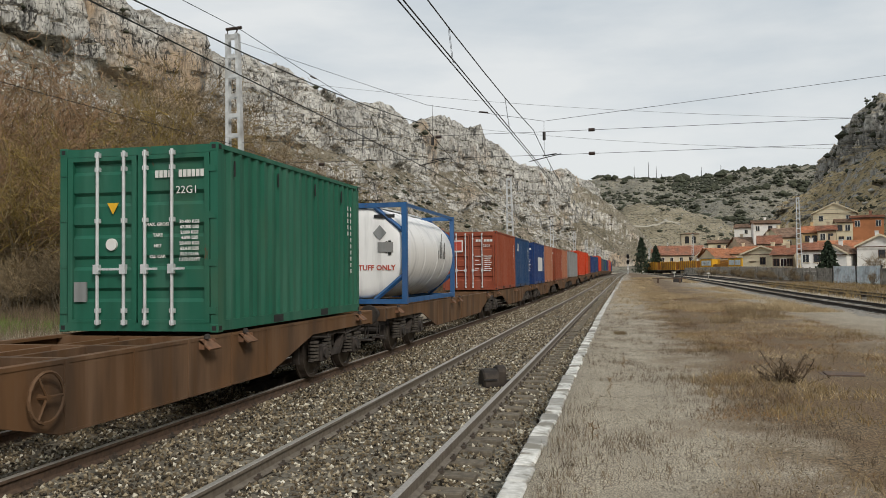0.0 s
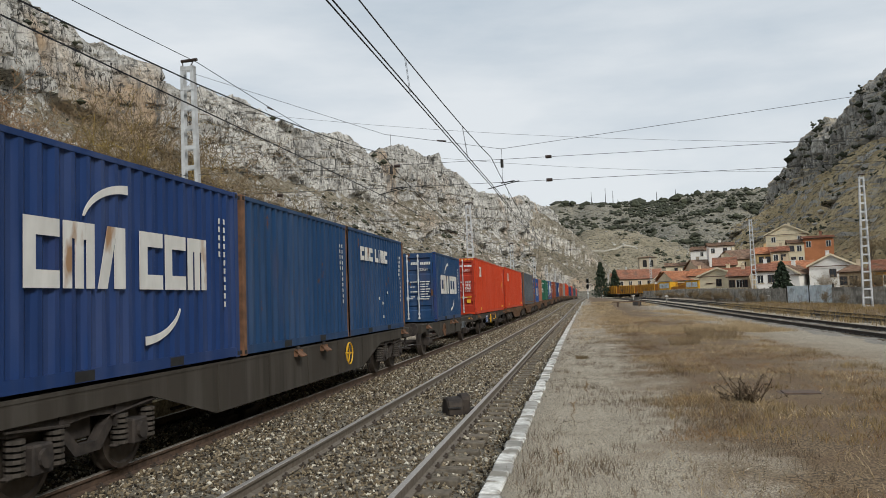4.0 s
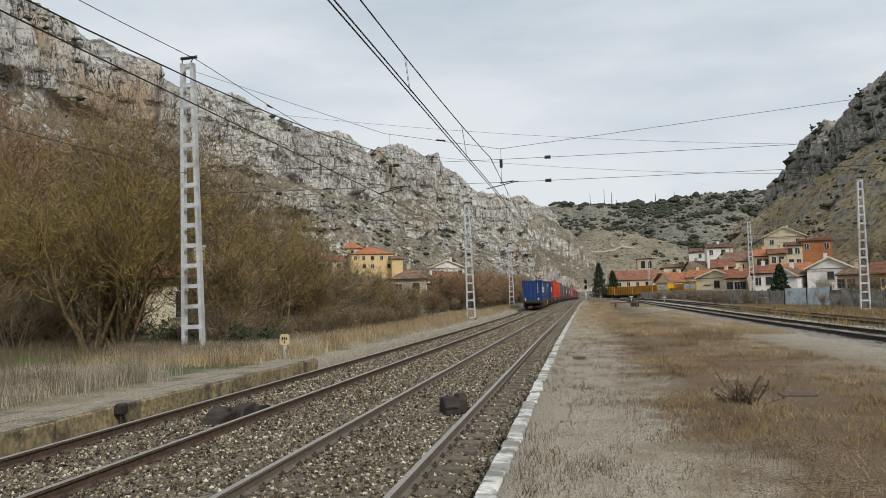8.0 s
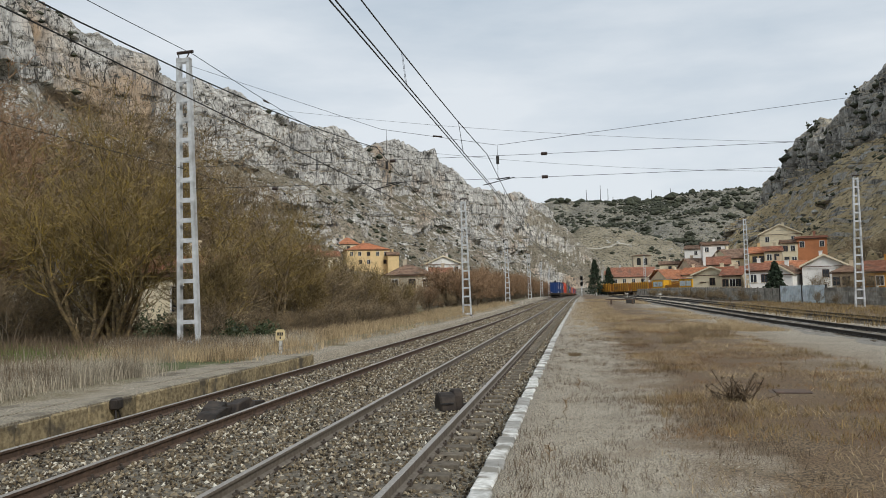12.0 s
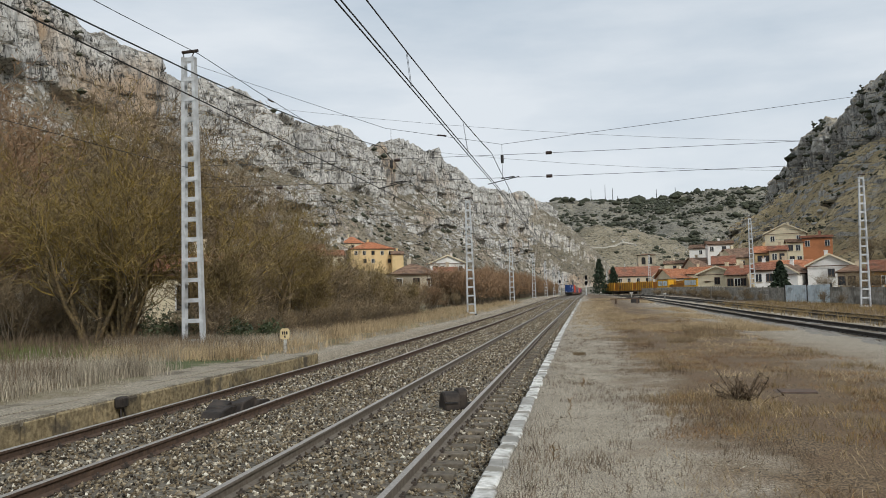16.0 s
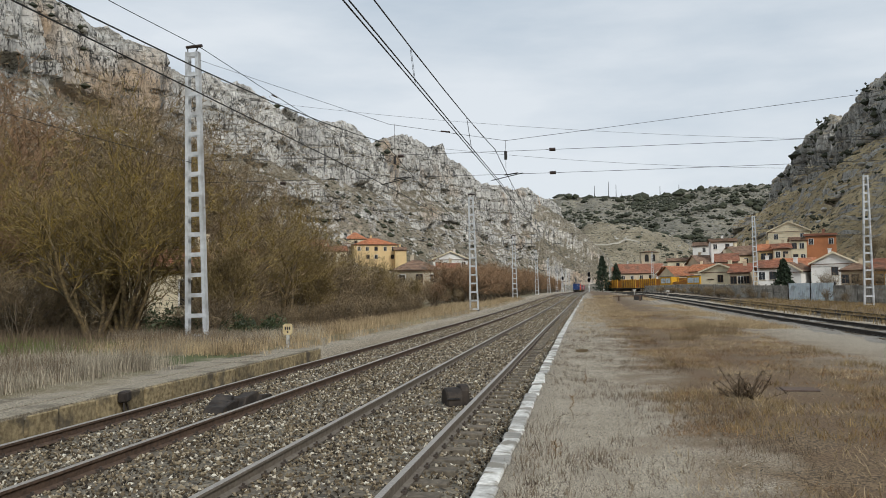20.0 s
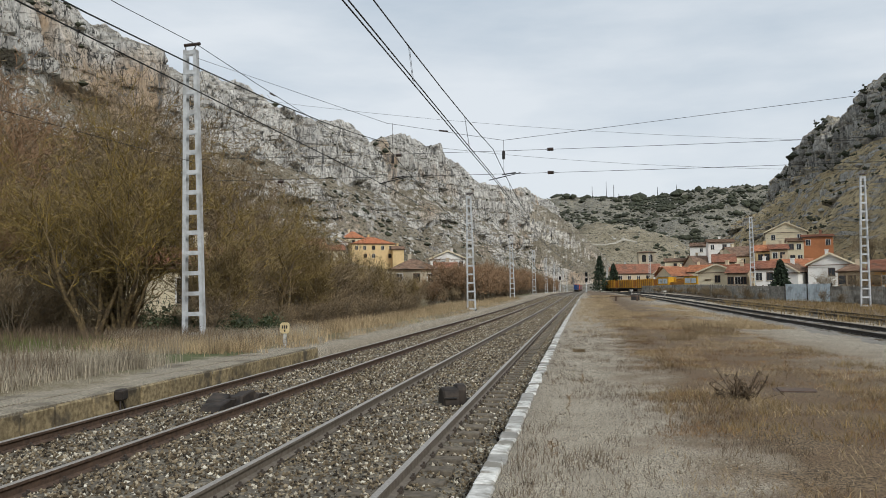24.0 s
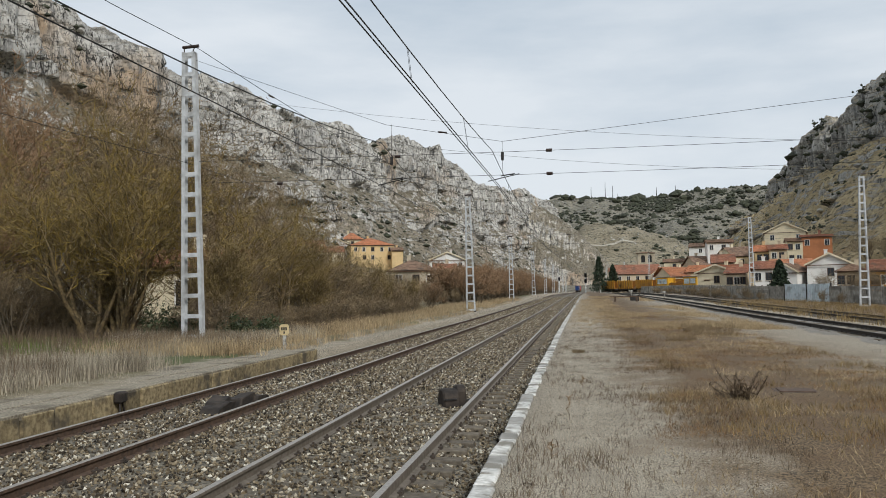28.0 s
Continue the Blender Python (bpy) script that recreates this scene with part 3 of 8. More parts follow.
def build_spur():
    """The rock nose that comes down to the line where it leaves the valley."""
    xs, ts = np.linspace(-75, 34, 170), np.linspace(0, 1.5, 80)
    X, T = np.meshgrid(xs, ts, indexing="ij")
    crest = np.interp(X, SPUR_X, SPUR_Z) + 1.6 * (billow(X / 5, 0, 0.3, 3, 91) - 0.5)
    rock = 3.0 * (billow(X / 9 + T, T * 2.2, 0, 3, 92) - 0.5) + 1.5 * (billow(X / 3.2, T * 6, 0, 2, 93) - 0.5)
    Y = 700 - 55 * (1 - T) - rock * smooth(0.0, 0.15, T) + 0.35 * X
    slope = np.interp(T, (0, 0.08, 0.2, 0.5, 0.62, 0.9, 1.0, 1.5), (0, 0.3, 0.42, 0.6, 0.8, 0.96, 1.0, 0.6))
    Z = crest * slope + 0.5 * fbm(X / 4, T * 14, 0, 3, 94) * smooth(0.02, 0.1, T) - 1.5
    k = len(ts)
    i = (np.arange(len(xs) - 1)[:, None] * k + np.arange(k - 1)[None, :]).ravel()
    ob = fast_mesh("hill_spur", np.stack([X, Y, Z], -1).reshape(-1, 3), np.stack([i, i + k, i + k + 1, i + 1], 1), M_SPUR)
    tagged(ob, "grey and rust-orange rock nose above the far end of the line", "hill", kind="structure")


SPUR_X, SPUR_Z = (-75, -42, -26, -16, -7, 4, 16, 23, 30, 34), (84, 78, 71, 64, 59, 48, 36, 28, 16, 2)
build_spur()

# ---- tracks ----
Y_FROM, Y_TO = -14.0, 900.0


def rail_mesh(name, x, parent, side_material, y0=Y_FROM, y1=Y_TO, shift=bend, lift=0.0):
    """A flat-bottomed rail: foot, web and head, with a worn top."""
    half = [(0.07, -0.16), (0.07, -0.148), (0.012, -0.125), (0.012, -0.048), (0.036, -0.036), (0.036, -0.006), (0.028, 0.0)]
    loop = half + [(-a, b) for a, b in half[::-1]]
    ys = spaced((y0, 120, 6.0), (120, y1 + 1, 12.0))
    verts, faces, k = [], [], len(loop)
    for y in ys:
        dx, dz = float(shift(y)), float(rise(y)) + lift
        verts += [(x + dx + a, y, b + dz) for a, b in loop]
    me_faces, tops = [], []
    for r in range(len(ys) - 1):
        for i in range(k):
            j = (i + 1) % k
            me_faces.append((r * k + i, r * k + j, r * k + k + j, r * k + k + i))
            tops.append(1 if i in (5, 6, 7) else 0)
    ob = mesh_of(name, verts, me_faces, side_material, parent)
    ob.data.materials.append(M_RAIL_DARK if side_material is M_RAIL_DARK else M_RAIL_TOP)
    ob.data.polygons.foreach_set("material_index", tops)
    return ob


def sleeper_mesh(material):
    bm = bmesh.new()
    prism(bm, [(-0.15, -0.36), (0.15, -0.36), (0.12, -0.165), (-0.12, -0.165)], -1.3, 1.3)
    rounded(bm, 0.012)
    me = bpy.data.meshes.new("sleeper")
    bm.to_mesh(me)
    bm.free()
    me.materials.append(material)
    return me


def clip_bits(bm, x, y, z):
    for s in (-1, 1):
        box(bm, x + s * 0.075 - 0.025, x + s * 0.075 + 0.025, y - 0.05, y + 0.05, z - 0.165, z - 0.125)
        box(bm, x + s * 0.085 - 0.012, x + s * 0.085 + 0.012, y - 0.015, y + 0.015, z - 0.13, z - 0.095)


def make_track(name, x, label, materials, shift, y0=Y_FROM, y1=Y_TO, pieces=(3, 60), gap=0.6, bearer=M_SLEEPER, lift=0.0):
    track = tagged(empty(name), label, "track", "railway tracks", "structure")
    for s, m in zip((-1, 1), materials):
        rail_mesh("rail", x + s * HALF, track, m, y0, y1, shift, lift)
    me = sleeper_mesh(bearer)
    rest_v, rest_f = [], []
    base = [tuple(v.co) for v in me.vertices]
    polys = [tuple(p.vertices) for p in me.polygons]
    bm = bmesh.new()
    y = y0
    while y < min(y1, 260):
        dx, dz = float(shift(y)), float(rise(y)) + lift
        if pieces[0] <= y <= pieces[1]:
            s = new("sleeper", me)
            s.parent = track
            s.matrix_basis = pose(x + dx + random.uniform(-0.02, 0.02), y, dz + random.uniform(-0.008, 0.004))
        else:
            k = len(rest_v)
            rest_v += [(a + x + dx, b + y, c + dz) for a, b, c in base]
            rest_f += [tuple(i + k for i in p) for p in polys]
        if -2 < y < 60:
            for r in (-HALF, HALF):
                clip_bits(bm, x + dx + r, y, dz)
        y += gap
    tagged(mesh_of("more_sleepers", rest_v, rest_f, bearer, track), kind="stuff")
    tagged(part("rail_fastenings", bm, M_CLIP, track), kind="stuff")
    return track


make_track("railway_track", TRACK_A, "rusty-sided railway track on ballast beside the old platform", (M_RAIL_SIDE, M_RAIL_SIDE), bend)
make_track("railway_track", TRACK_B, "railway track with grey worn rails on concrete sleepers in ballast", (M_RAIL_GREY, M_RAIL_GREY), bend)
make_track("siding_track", TRACK_C, "dark rusty siding track across the waste ground", (M_RAIL_DARK, M_RAIL_DARK), yard, 4, 300, (24, 70), bearer=M_SLEEPER, lift=0.10)
make_track("siding_track", TRACK_D, "overgrown rusty siding track near the boundary wall", (M_RAIL_DARK, M_RAIL_DARK), lambda y: yard(y) * 0.9, 20, 260, (36, 60), bearer=M_SLEEPER_DARK, lift=0.10)


def ballast_sheet(name, edges, label, shift, y0=Y_FROM, y1=Y_TO, material=M_BALLAST):
    """The gravel bed, with a rough top between its (x, z) edges."""
    xs = np.array([e[0] for e in edges])
    zs = np.array([e[1] for e in edges])
    c = np.arange(xs[0], xs[-1] + 0.01, 0.16)
    ys = spaced((y0, 2, 1.0), (2, 30, 0.16), (30, 60, 0.6), (60, 140, 4.0), (140, y1 + 1, 15.0))
    C, Y = np.meshgrid(c, ys)
    Z = np.interp(C, xs, zs) + 0.03 * fbm(C * 5, Y * 5, 0, 2, 71) + rise(Y)
    k = len(c)
    i = (np.arange(len(ys) - 1)[:, None] * k + np.arange(k - 1)[None, :]).ravel()
    ob = fast_mesh(name, np.stack([C + shift(Y), Y, Z], -1).reshape(-1, 3), np.stack([i, i + 1, i + k + 1, i + k], 1), material)
    tagged(ob, label, "ballast", kind="structure")


MAIN_BED = ((-8.5, -0.36), (-8.0, -0.21), (-7.5, -0.16), (-5.6, -0.165), (-4.9, -0.13), (-4.3, -0.15), (-3.7, -0.165), (-2.5, -0.165), (-1.9, -0.18), (-1.45, -0.24), (-1.0, -0.34))
ballast_sheet("ballast_bed", MAIN_BED, "grey-brown crushed-stone ballast under both main tracks", bend)
ballast_sheet("ballast_bed", ((9.3, -0.2), (10.3, -0.075), (13.4, -0.075), (14.4, -0.2)), "grey ballast under the siding track", yard, 4, 300, M_BALLAST_GREY)
ballast_sheet("ballast_bed", ((14.5, -0.22), (15.3, -0.06), (18.0, -0.06), (18.8, -0.2)), "weedy ballast under the far siding track", lambda y: yard(y) * 0.9, 20, 260, M_BALLAST_DARK)


def scatter_stones(name, count, place, size, material, label, category="ballast", seed=3):
    """Loose angular stones as one heap of small eight-sided blocks."""
    rng = np.random.default_rng(seed)
    base = np.array([(1, 0, 0), (-1, 0, 0), (0, 1, 0), (0, -1, 0), (0, 0, 1), (0, 0, -1)], float)
    tri = np.array([(0, 2, 4), (2, 1, 4), (1, 3, 4), (3, 0, 4), (2, 0, 5), (1, 2, 5), (3, 1, 5), (0, 3, 5)])
    x, y, z = place(rng, count)
    n = len(x)
    r = size * (1 + 0.012 * y)[:, None, None] * rng.uniform(0.5, 1.4, (n, 1, 1)) * rng.uniform(0.6, 1.2, (n, 1, 3))
    p = (base[None] + rng.uniform(-0.34, 0.34, (n, 6, 3))) * r
    a, b = rng.uniform(0, 6.28, n), rng.uniform(-0.7, 0.7, n)
    ca, sa, cb, sb = np.cos(a)[:, None], np.sin(a)[:, None], np.cos(b)[:, None], np.sin(b)[:, None]
    px, py, pz = p[..., 0], p[..., 1] * cb - p[..., 2] * sb, p[..., 1] * sb + p[..., 2] * cb
    px, py = px * ca - py * sa, px * sa + py * ca
    v = np.stack([px + x[:, None], py + y[:, None], pz + z[:, None]], -1).reshape(-1, 3)
    f = (tri[None] + 6 * np.arange(n)[:, None, None]).reshape(-1, 3)
    return tagged(fast_mesh(name, v, f, material), label, category, kind="stuff")


def on_main_bed(rng, n):
    y = 3.2 + 62 * rng.random(n) ** 2.0
    x = rng.uniform(-8.3, -1.1, n)
    keep = np.ones(n, bool)
    for rx in (TRACK_A - HALF, TRACK_A + HALF, TRACK_B - HALF, TRACK_B + HALF):
        keep &= np.abs(x - rx) > 0.085
    # fewer stones on the sleepers' tops
    on = (np.abs(((y - Y_FROM + 0.3) % 0.6) - 0.3) < 0.11) & ((np.abs(x - TRACK_A) < 1.25) | (np.abs(x - TRACK_B) < 1.25))
    keep &= ~on | (rng.random(n) < np.where(x > -2.2, 0.35, 0.85))
    x, y = x[keep], y[keep]
    z = np.interp(x, [e[0] for e in MAIN_BED], [e[1] for e in MAIN_BED]) + rng.uniform(-0.01, 0.03, len(x)) + rise(y)
    x = x + bend(y)
    return x, y, z


scatter_stones("ballast_stones", 104000, on_main_bed, 0.0205, M_STONE, "loose angular grey and tan ballast stones between the rails")


def far_bed(rng, n):
    x, y, z = on_main_bed(rng, n)
    x = x - bend(y)
    y = 58 + 90 * rng.random(len(x)) ** 1.3
    return x + bend(y), y, z - rise(3.2) + rise(y)


scatter_stones("ballast_stones", 26000, far_bed, 0.024, M_STONE, "loose ballast stones along the farther stretch of line", seed=5)


def behind(rng, n):
    x, y, z = on_main_bed(rng, n)
    y = rng.uniform(-9, 3.4, len(x))
    return x - bend(y), y, z - rise(y)


scatter_stones("ballast_stones", 12000, behind, 0.0205, M_STONE, "loose angular ballast stones around the near rails", seed=4)


def on_platform(rng, n):
    y = 3.6 + 24 * rng.random(n) ** 1.6
    x = np.where(rng.random(n) < 0.75, rng.uniform(-0.8, 1.9, n), rng.uniform(1.9, 8.5, n))
    return x, y, np.full(n, PLATFORM_Z) + 0.035 * fbm(x * 0.5, y * 0.5, 0.0, 3, 5) * (x > -0.5)


scatter_stones("platform_gravel", 34000, on_platform, 0.0065, M_STONE, "fine loose gravel on the platform", "gravel", 8)


# ---- platforms ----
def build_right_platform():
    edge = tagged(empty("platform_edge"), "white-painted stone edging along a low platform", "kerb", kind="structure")
    y = -12.0
    n = 0
    while y < 150:
        length = random.uniform(0.34, 0.58) if y < 70 else 3.0
        if n < 290:
            bm = boxes((-0.11, 0.10 + random.uniform(-0.012, 0.012), 0.008, length - 0.008, -0.42, 0.062))
            rounded(bm, 0.018)
            s = part("edge_stone", bm, M_WHITE_EDGE if random.random() < 0.86 else M_CONCRETE, edge)
            s.matrix_basis = pose(-0.93 + float(bend(y)) + random.uniform(-0.012, 0.012), y, float(rise(y)) + random.uniform(-0.010, 0.006), random.uniform(-0.8, 0.8), random.uniform(-2.5, 2.5), random.uniform(-2, 2))
        y += length
        n += 1


build_right_platform()


def build_left_platform():
    plat = tagged(empty("old_platform"), "low disused platform of lichen-stained stone blocks with a concrete top", "platform", kind="structure")
    y = -6.0
    while y < 24.9:
        length = min(random.uniform(0.7, 1.15), 25.0 - y)
        bm = boxes((-0.18, 0.18 + random.uniform(-0.02, 0.02), 0.014, length - 0.014, -0.42, 0.135))
        rounded(bm, 0.03)
        s = part("stone_block", bm, M_OLD_STONE, plat)
        s.matrix_basis = pose(-8.44, y, random.uniform(-0.012, 0.006), 0, random.uniform(-1.5, 1.5), random.uniform(-0.8, 0.8))
        y += length
    for x0, x1, y1, z in ((-8.86, -8.285, 24.8, 0.158), (-9.42, -8.9, 24.3, 0.166), (-10.1, -9.48, 23.0, 0.158)):
        bm = boxes((x0, x1, -6, y1, 0.05, z))
        rounded(bm, 0.01)
        part("concrete_top", bm, M_PLATFORM_TOP, plat)


build_left_platform()

# ---- the train ----
def paint(name, c, dirt=0.0, rough=0.5, rust=(0.16, 0.075, 0.035), at=(0.6, 0.72), wear=0.05):
    a = tuple(v * 0.88 for v in c)
    m = mat(name, a, c, 1.3, rough, bump=0.002, stain=tuple(v * (1 - dirt) + r * dirt for v, r in zip(c, rust)), stain_scale=0.9, stain_at=at, moving=True, stretch=(1, 1, 0.45))
    # rain streaks, scuffs and rust spots
    n, l = m.node_tree.nodes, m.node_tree.links
    where = n.new("ShaderNodeTexCoord").outputs["Object"]
    base = n["Principled BSDF"].inputs["Base Color"]
    col = base.links[0].from_socket
    pale = tuple(0.9 * v + 0.1 * g for v, g in zip(c, (0.30, 0.29, 0.27)))
    col = node_mix(n, l, node_noise(n, l, where, 2.4, 0.46, 0.68, (1, 1, 0.12), 4), col, pale)
    col = node_mix(n, l, node_noise(n, l, where, 3.1, 0.52, 0.68, (1, 1, 0.1), 5), col, tuple(v * 0.72 for v in c))
    if wear:
        col = node_mix(n, l, node_noise(n, l, where, 3.2, 0.72 - wear, 0.76 - wear, (1, 1, 0.35), 6, 0.7), col, (0.13, 0.062, 0.032))
    l.new(col, base)
    n["Principled BSDF"].inputs["Specular IOR Level"].default_value = 0.3
    return m


M_GREEN = paint("green_paint", (0.02, 0.138, 0.088), 0.15)
M_BLUE = paint("blue_paint", (0.012, 0.085, 0.31), 0.2)
M_NAVY = paint("faded_navy_paint", (0.016, 0.062, 0.16), 0.25, wear=0.1)
M_DEEP = paint("deep_blue_paint", (0.016, 0.05, 0.175), 0.12)
M_RED = paint("orange_red_paint", (0.62, 0.06, 0.018), 0.12, wear=0.03)
# for the door leaves: the red of the sides, about a third darker
M_RED_DEEP = paint("darker_red_door_leaf", (0.44, 0.04, 0.016), 0.12, wear=0.03)
M_BRICK = paint("brick_red_paint", (0.30, 0.07, 0.035), 0.2)
M_PEACH = paint("faded_orange_paint", (0.42, 0.165, 0.095), 0.22, wear=0.085)
M_GREY = paint("blue_grey_paint", (0.085, 0.105, 0.128), 0.5, wear=0.12)
M_PALE = paint("pale_grey_paint", (0.28, 0.29, 0.29), 0.2)
M_TANK = paint("white_tank_paint", (0.93, 0.93, 0.92), 0.06, 0.35, wear=0.0)
M_FRAME_BLUE = paint("frame_blue_paint", (0.03, 0.12, 0.30), 0.15)
M_WAGON = paint("brown_wagon_paint", (0.165, 0.086, 0.04), 0.75, 0.75, (0.06, 0.04, 0.027), (0.48, 0.62))
M_WAGON_GREY = paint("grimy_grey_wagon_paint", (0.06, 0.052, 0.042), 0.5, 0.8, (0.05, 0.042, 0.035), (0.45, 0.6))
M_BOGIE = mat("grimy_bogie_steel", (0.022, 0.018, 0.016), (0.06, 0.048, 0.04), 7, 0.85, bump=0.003, moving=True)
M_SPRING = mat("spring_steel", (0.055, 0.048, 0.04), (0.11, 0.095, 0.08), 9, 0.6, 0.3, moving=True)
M_TREAD = mat("wheel_steel", (0.07, 0.055, 0.045), (0.12, 0.10, 0.085), 8, 0.6, 0.5, moving=True)
M_BAR = mat("galvanised_bar", (0.58, 0.60, 0.61), (0.78, 0.80, 0.81), 6, 0.45, 0.25, moving=True)
M_GASKET = mat("black_gasket", (0.012, 0.012, 0.012), (0.025, 0.025, 0.025), 9, 0.8, moving=True)
M_WHITE = mat("white_lettering", (0.68, 0.68, 0.65), (0.82, 0.82, 0.79), 5, 0.6, stain=(0.40, 0.24, 0.13), stain_scale=2.2, stain_at=(0.62, 0.70), moving=True, stretch=(1, 1, 0.4))
M_RUSTY = mat("rusted_post", (0.13, 0.07, 0.04), (0.24, 0.12, 0.065), 8, 0.85, moving=True)
M_YELLOW = mat("yellow_paint", (0.72, 0.40, 0.02), (0.82, 0.47, 0.03), 6, 0.55, moving=True)
M_BLACK = mat("black_lettering", (0.012, 0.012, 0.012), (0.02, 0.02, 0.02), 6, 0.6, moving=True)
M_REDTEXT = mat("red_lettering", (0.42, 0.05, 0.03), (0.5, 0.07, 0.04), 6, 0.6, moving=True)
M_PLATE_BLUE = mat("blue_data_plate", (0.03, 0.075, 0.22), (0.05, 0.10, 0.26), 6, 0.6, moving=True)
M_TARP = mat("ghost_lettering", (0.10, 0.125, 0.145), (0.16, 0.185, 0.20), 3, 0.7, moving=True)
M_LAMP_RED = mat("red_tail_lamp", (0.6, 0.02, 0.015), (0.7, 0.03, 0.02), 6, 0.3, moving=True)


def text_mesh(name, words, size, material, parent, m, bold=0.0):
    """Flat letters standing in local x and z of the pose m, facing -y."""
    cu = bpy.data.curves.new(name, "FONT")
    cu.body, cu.size, cu.align_x, cu.align_y, cu.offset, cu.extrude = words, size, "CENTER", "CENTER", bold, 0.0015
    cu.resolution_u = 2
    tmp = bpy.data.objects.new(name, cu)
    me = bpy.data.meshes.new_from_object(tmp)
    bpy.data.objects.remove(tmp)
    me.materials.clear()
    me.materials.append(material)
    ob = new(name, me)
    ob.parent = parent
    ob.matrix_basis = m @ pose(0, 0, 0, 90)
    return ob


def wave(length, pitch, depth):
    """(along, depth) of a folded sheet."""
    n = max(2, round(length / pitch))
    p = length / n
    pts = []
    for i in range(n):
        a = i * p
        pts += [(a, 0), (a + 0.26 * p, 0), (a + 0.5 * p, -depth), (a + 0.76 * p, -depth)]
    return pts + [(length, 0)]


def folded_side(bm, y0, y1, x, z0, z1, out, pitch=0.278, depth=0.036):
    """An upright folded wall at x, facing out (1 or -1), along y."""
    rings = []
    for a, d in wave(y1 - y0, pitch, depth):
        rings.append([bm.verts.new((x + out * d, y0 + a, z)) for z in (z0, z1)])
    for p, q in zip(rings, rings[1:]):
        f = (p[0], q[0], q[1], p[1])
        bm.faces.new(f if out > 0 else f[::-1])


def on_folds(bm, start, length, x, a0, a1, z0, z1, pitch=0.278, depth=0.036):
    """A patch of paint that follows the folds of a side wall from a0 to a1 along it."""
    pts = wave(length, pitch, depth)
    al, de = [p[0] for p in pts], [p[1] for p in pts]
    stops = [a0] + [a for a in al if a0 < a < a1] + [a1]
    rings = [[bm.verts.new((x + float(np.interp(a, al, de)), start + a, z)) for z in (z0, z1)] for a in stops]
    for p, q in zip(rings, rings[1:]):
        bm.faces.new((p[0], q[0], q[1], p[1]))


def folded_end(bm, x0, x1, y, z0, z1, out, pitch=0.25, depth=0.045):
    rings = []
    for a, d in wave(x1 - x0, pitch, depth):
        rings.append([bm.verts.new((x0 + a, y + out * d, z)) for z in (z0, z1)])
    for p, q in zip(rings, rings[1:]):
        f = (p[0], q[0], q[1], p[1])
        bm.faces.new(f if out < 0 else f[::-1])


TRAIN = []


def rider(ob, s, z=0.0):
    """Marks a thing that rolls with the train: s is its place along it."""
    ob.matrix_basis = pose(TRACK_A + float(bend(s)), s, z + float(rise(s)))
    TRAIN.append((ob, s, z))
    return ob


DECK = 1.11


def door_leaf(parent, m, x0, x1, h, near, hinge):
    """One door leaf on the end that looks back along the line, with its own rods, handles and hinges."""
    bm = bmesh.new()
    zs = [0.17]
    ribs = 5
    gap = (h - 0.36) / ribs
    y = near + 0.03
    pts = []
    for i in range(ribs):
        z = 0.17 + i * gap
        pts += [(y, z), (y, z + gap * 0.55), (y + 0.04, z + gap * 0.66), (y + 0.04, z + gap * 0.9)]
    pts.append((y, h - 0.19))
    rings = [[bm.verts.new((x, a, b)) for a, b in pts] for x in (x0 + 0.07, x1 - 0.07)]
    for i in range(len(pts) - 1):
        bm.faces.new((rings[0][i], rings[1][i], rings[1][i + 1], rings[0][i + 1]))
    for a, b in ((x0, x0 + 0.075), (x1 - 0.075, x1)):
        box(bm, a, b, near + 0.004, near + 0.07, 0.14, h - 0.14)
    box(bm, x0, x1, near + 0.006, near + 0.07, 0.13, 0.175)
    box(bm, x0, x1, near + 0.006, near + 0.07, h - 0.195, h - 0.135)
    leaf = part("door_leaf", bm, m, parent)
    for x in (x0 + (0.46 if hinge < 0 else 0.12) * (x1 - x0), x0 + (0.84 if hinge < 0 else 0.50) * (x1 - x0)):
        bm = bmesh.new()
        tube(bm, (x, near - 0.035, 0.1), (x, near - 0.035, h - 0.07), 0.023, sides=8)
        for z in (0.14, 0.30, 0.9, 1.55, h - 0.32, h - 0.12):
            box(bm, x - 0.034, x + 0.034, near - 0.05, near + 0.005, z - 0.03, z + 0.03)
        part("locking_rod", bm, M_BAR, leaf, "galvanised locking rod")
        bm = bmesh.new()
        box(bm, x - 0.2 if x > x0 + 0.5 * (x1 - x0) else x - 0.02, x + 0.02 if x > x0 + 0.5 * (x1 - x0) else x + 0.2, near - 0.07, near - 0.045, 0.86, 0.89)
        box(bm, x - 0.045, x + 0.045, near - 0.075, near - 0.02, 0.81, 0.94)
        part("door_handle", bm, M_BAR, leaf)
    for z in (0.3, 0.95, 1.6, h - 0.35):
        hx = x0 - 0.055 if hinge < 0 else x1 + 0.055
        part("hinge", boxes((hx - 0.05, hx + 0.05, near - 0.012, near + 0.02, z - 0.045, z + 0.045)), m, leaf)
    return leaf


def bars(name, parent, material, spots, m=None):
    """Lines of small writing that cannot be read, each a strip (x0, x1, z0, z1) on the end wall, or at pose m."""
    bm = bmesh.new()
    for x0, x1, z0, z1 in spots:
        box(bm, x0, x1, -0.004, 0.0, z0, z1)
    ob = tagged(part(name, bm, material, parent), kind="stuff")
    if m is not None:
        ob.matrix_basis = m
    return ob


SIDE_FACE = pose(0, 0, 0, 0, 0, 90)


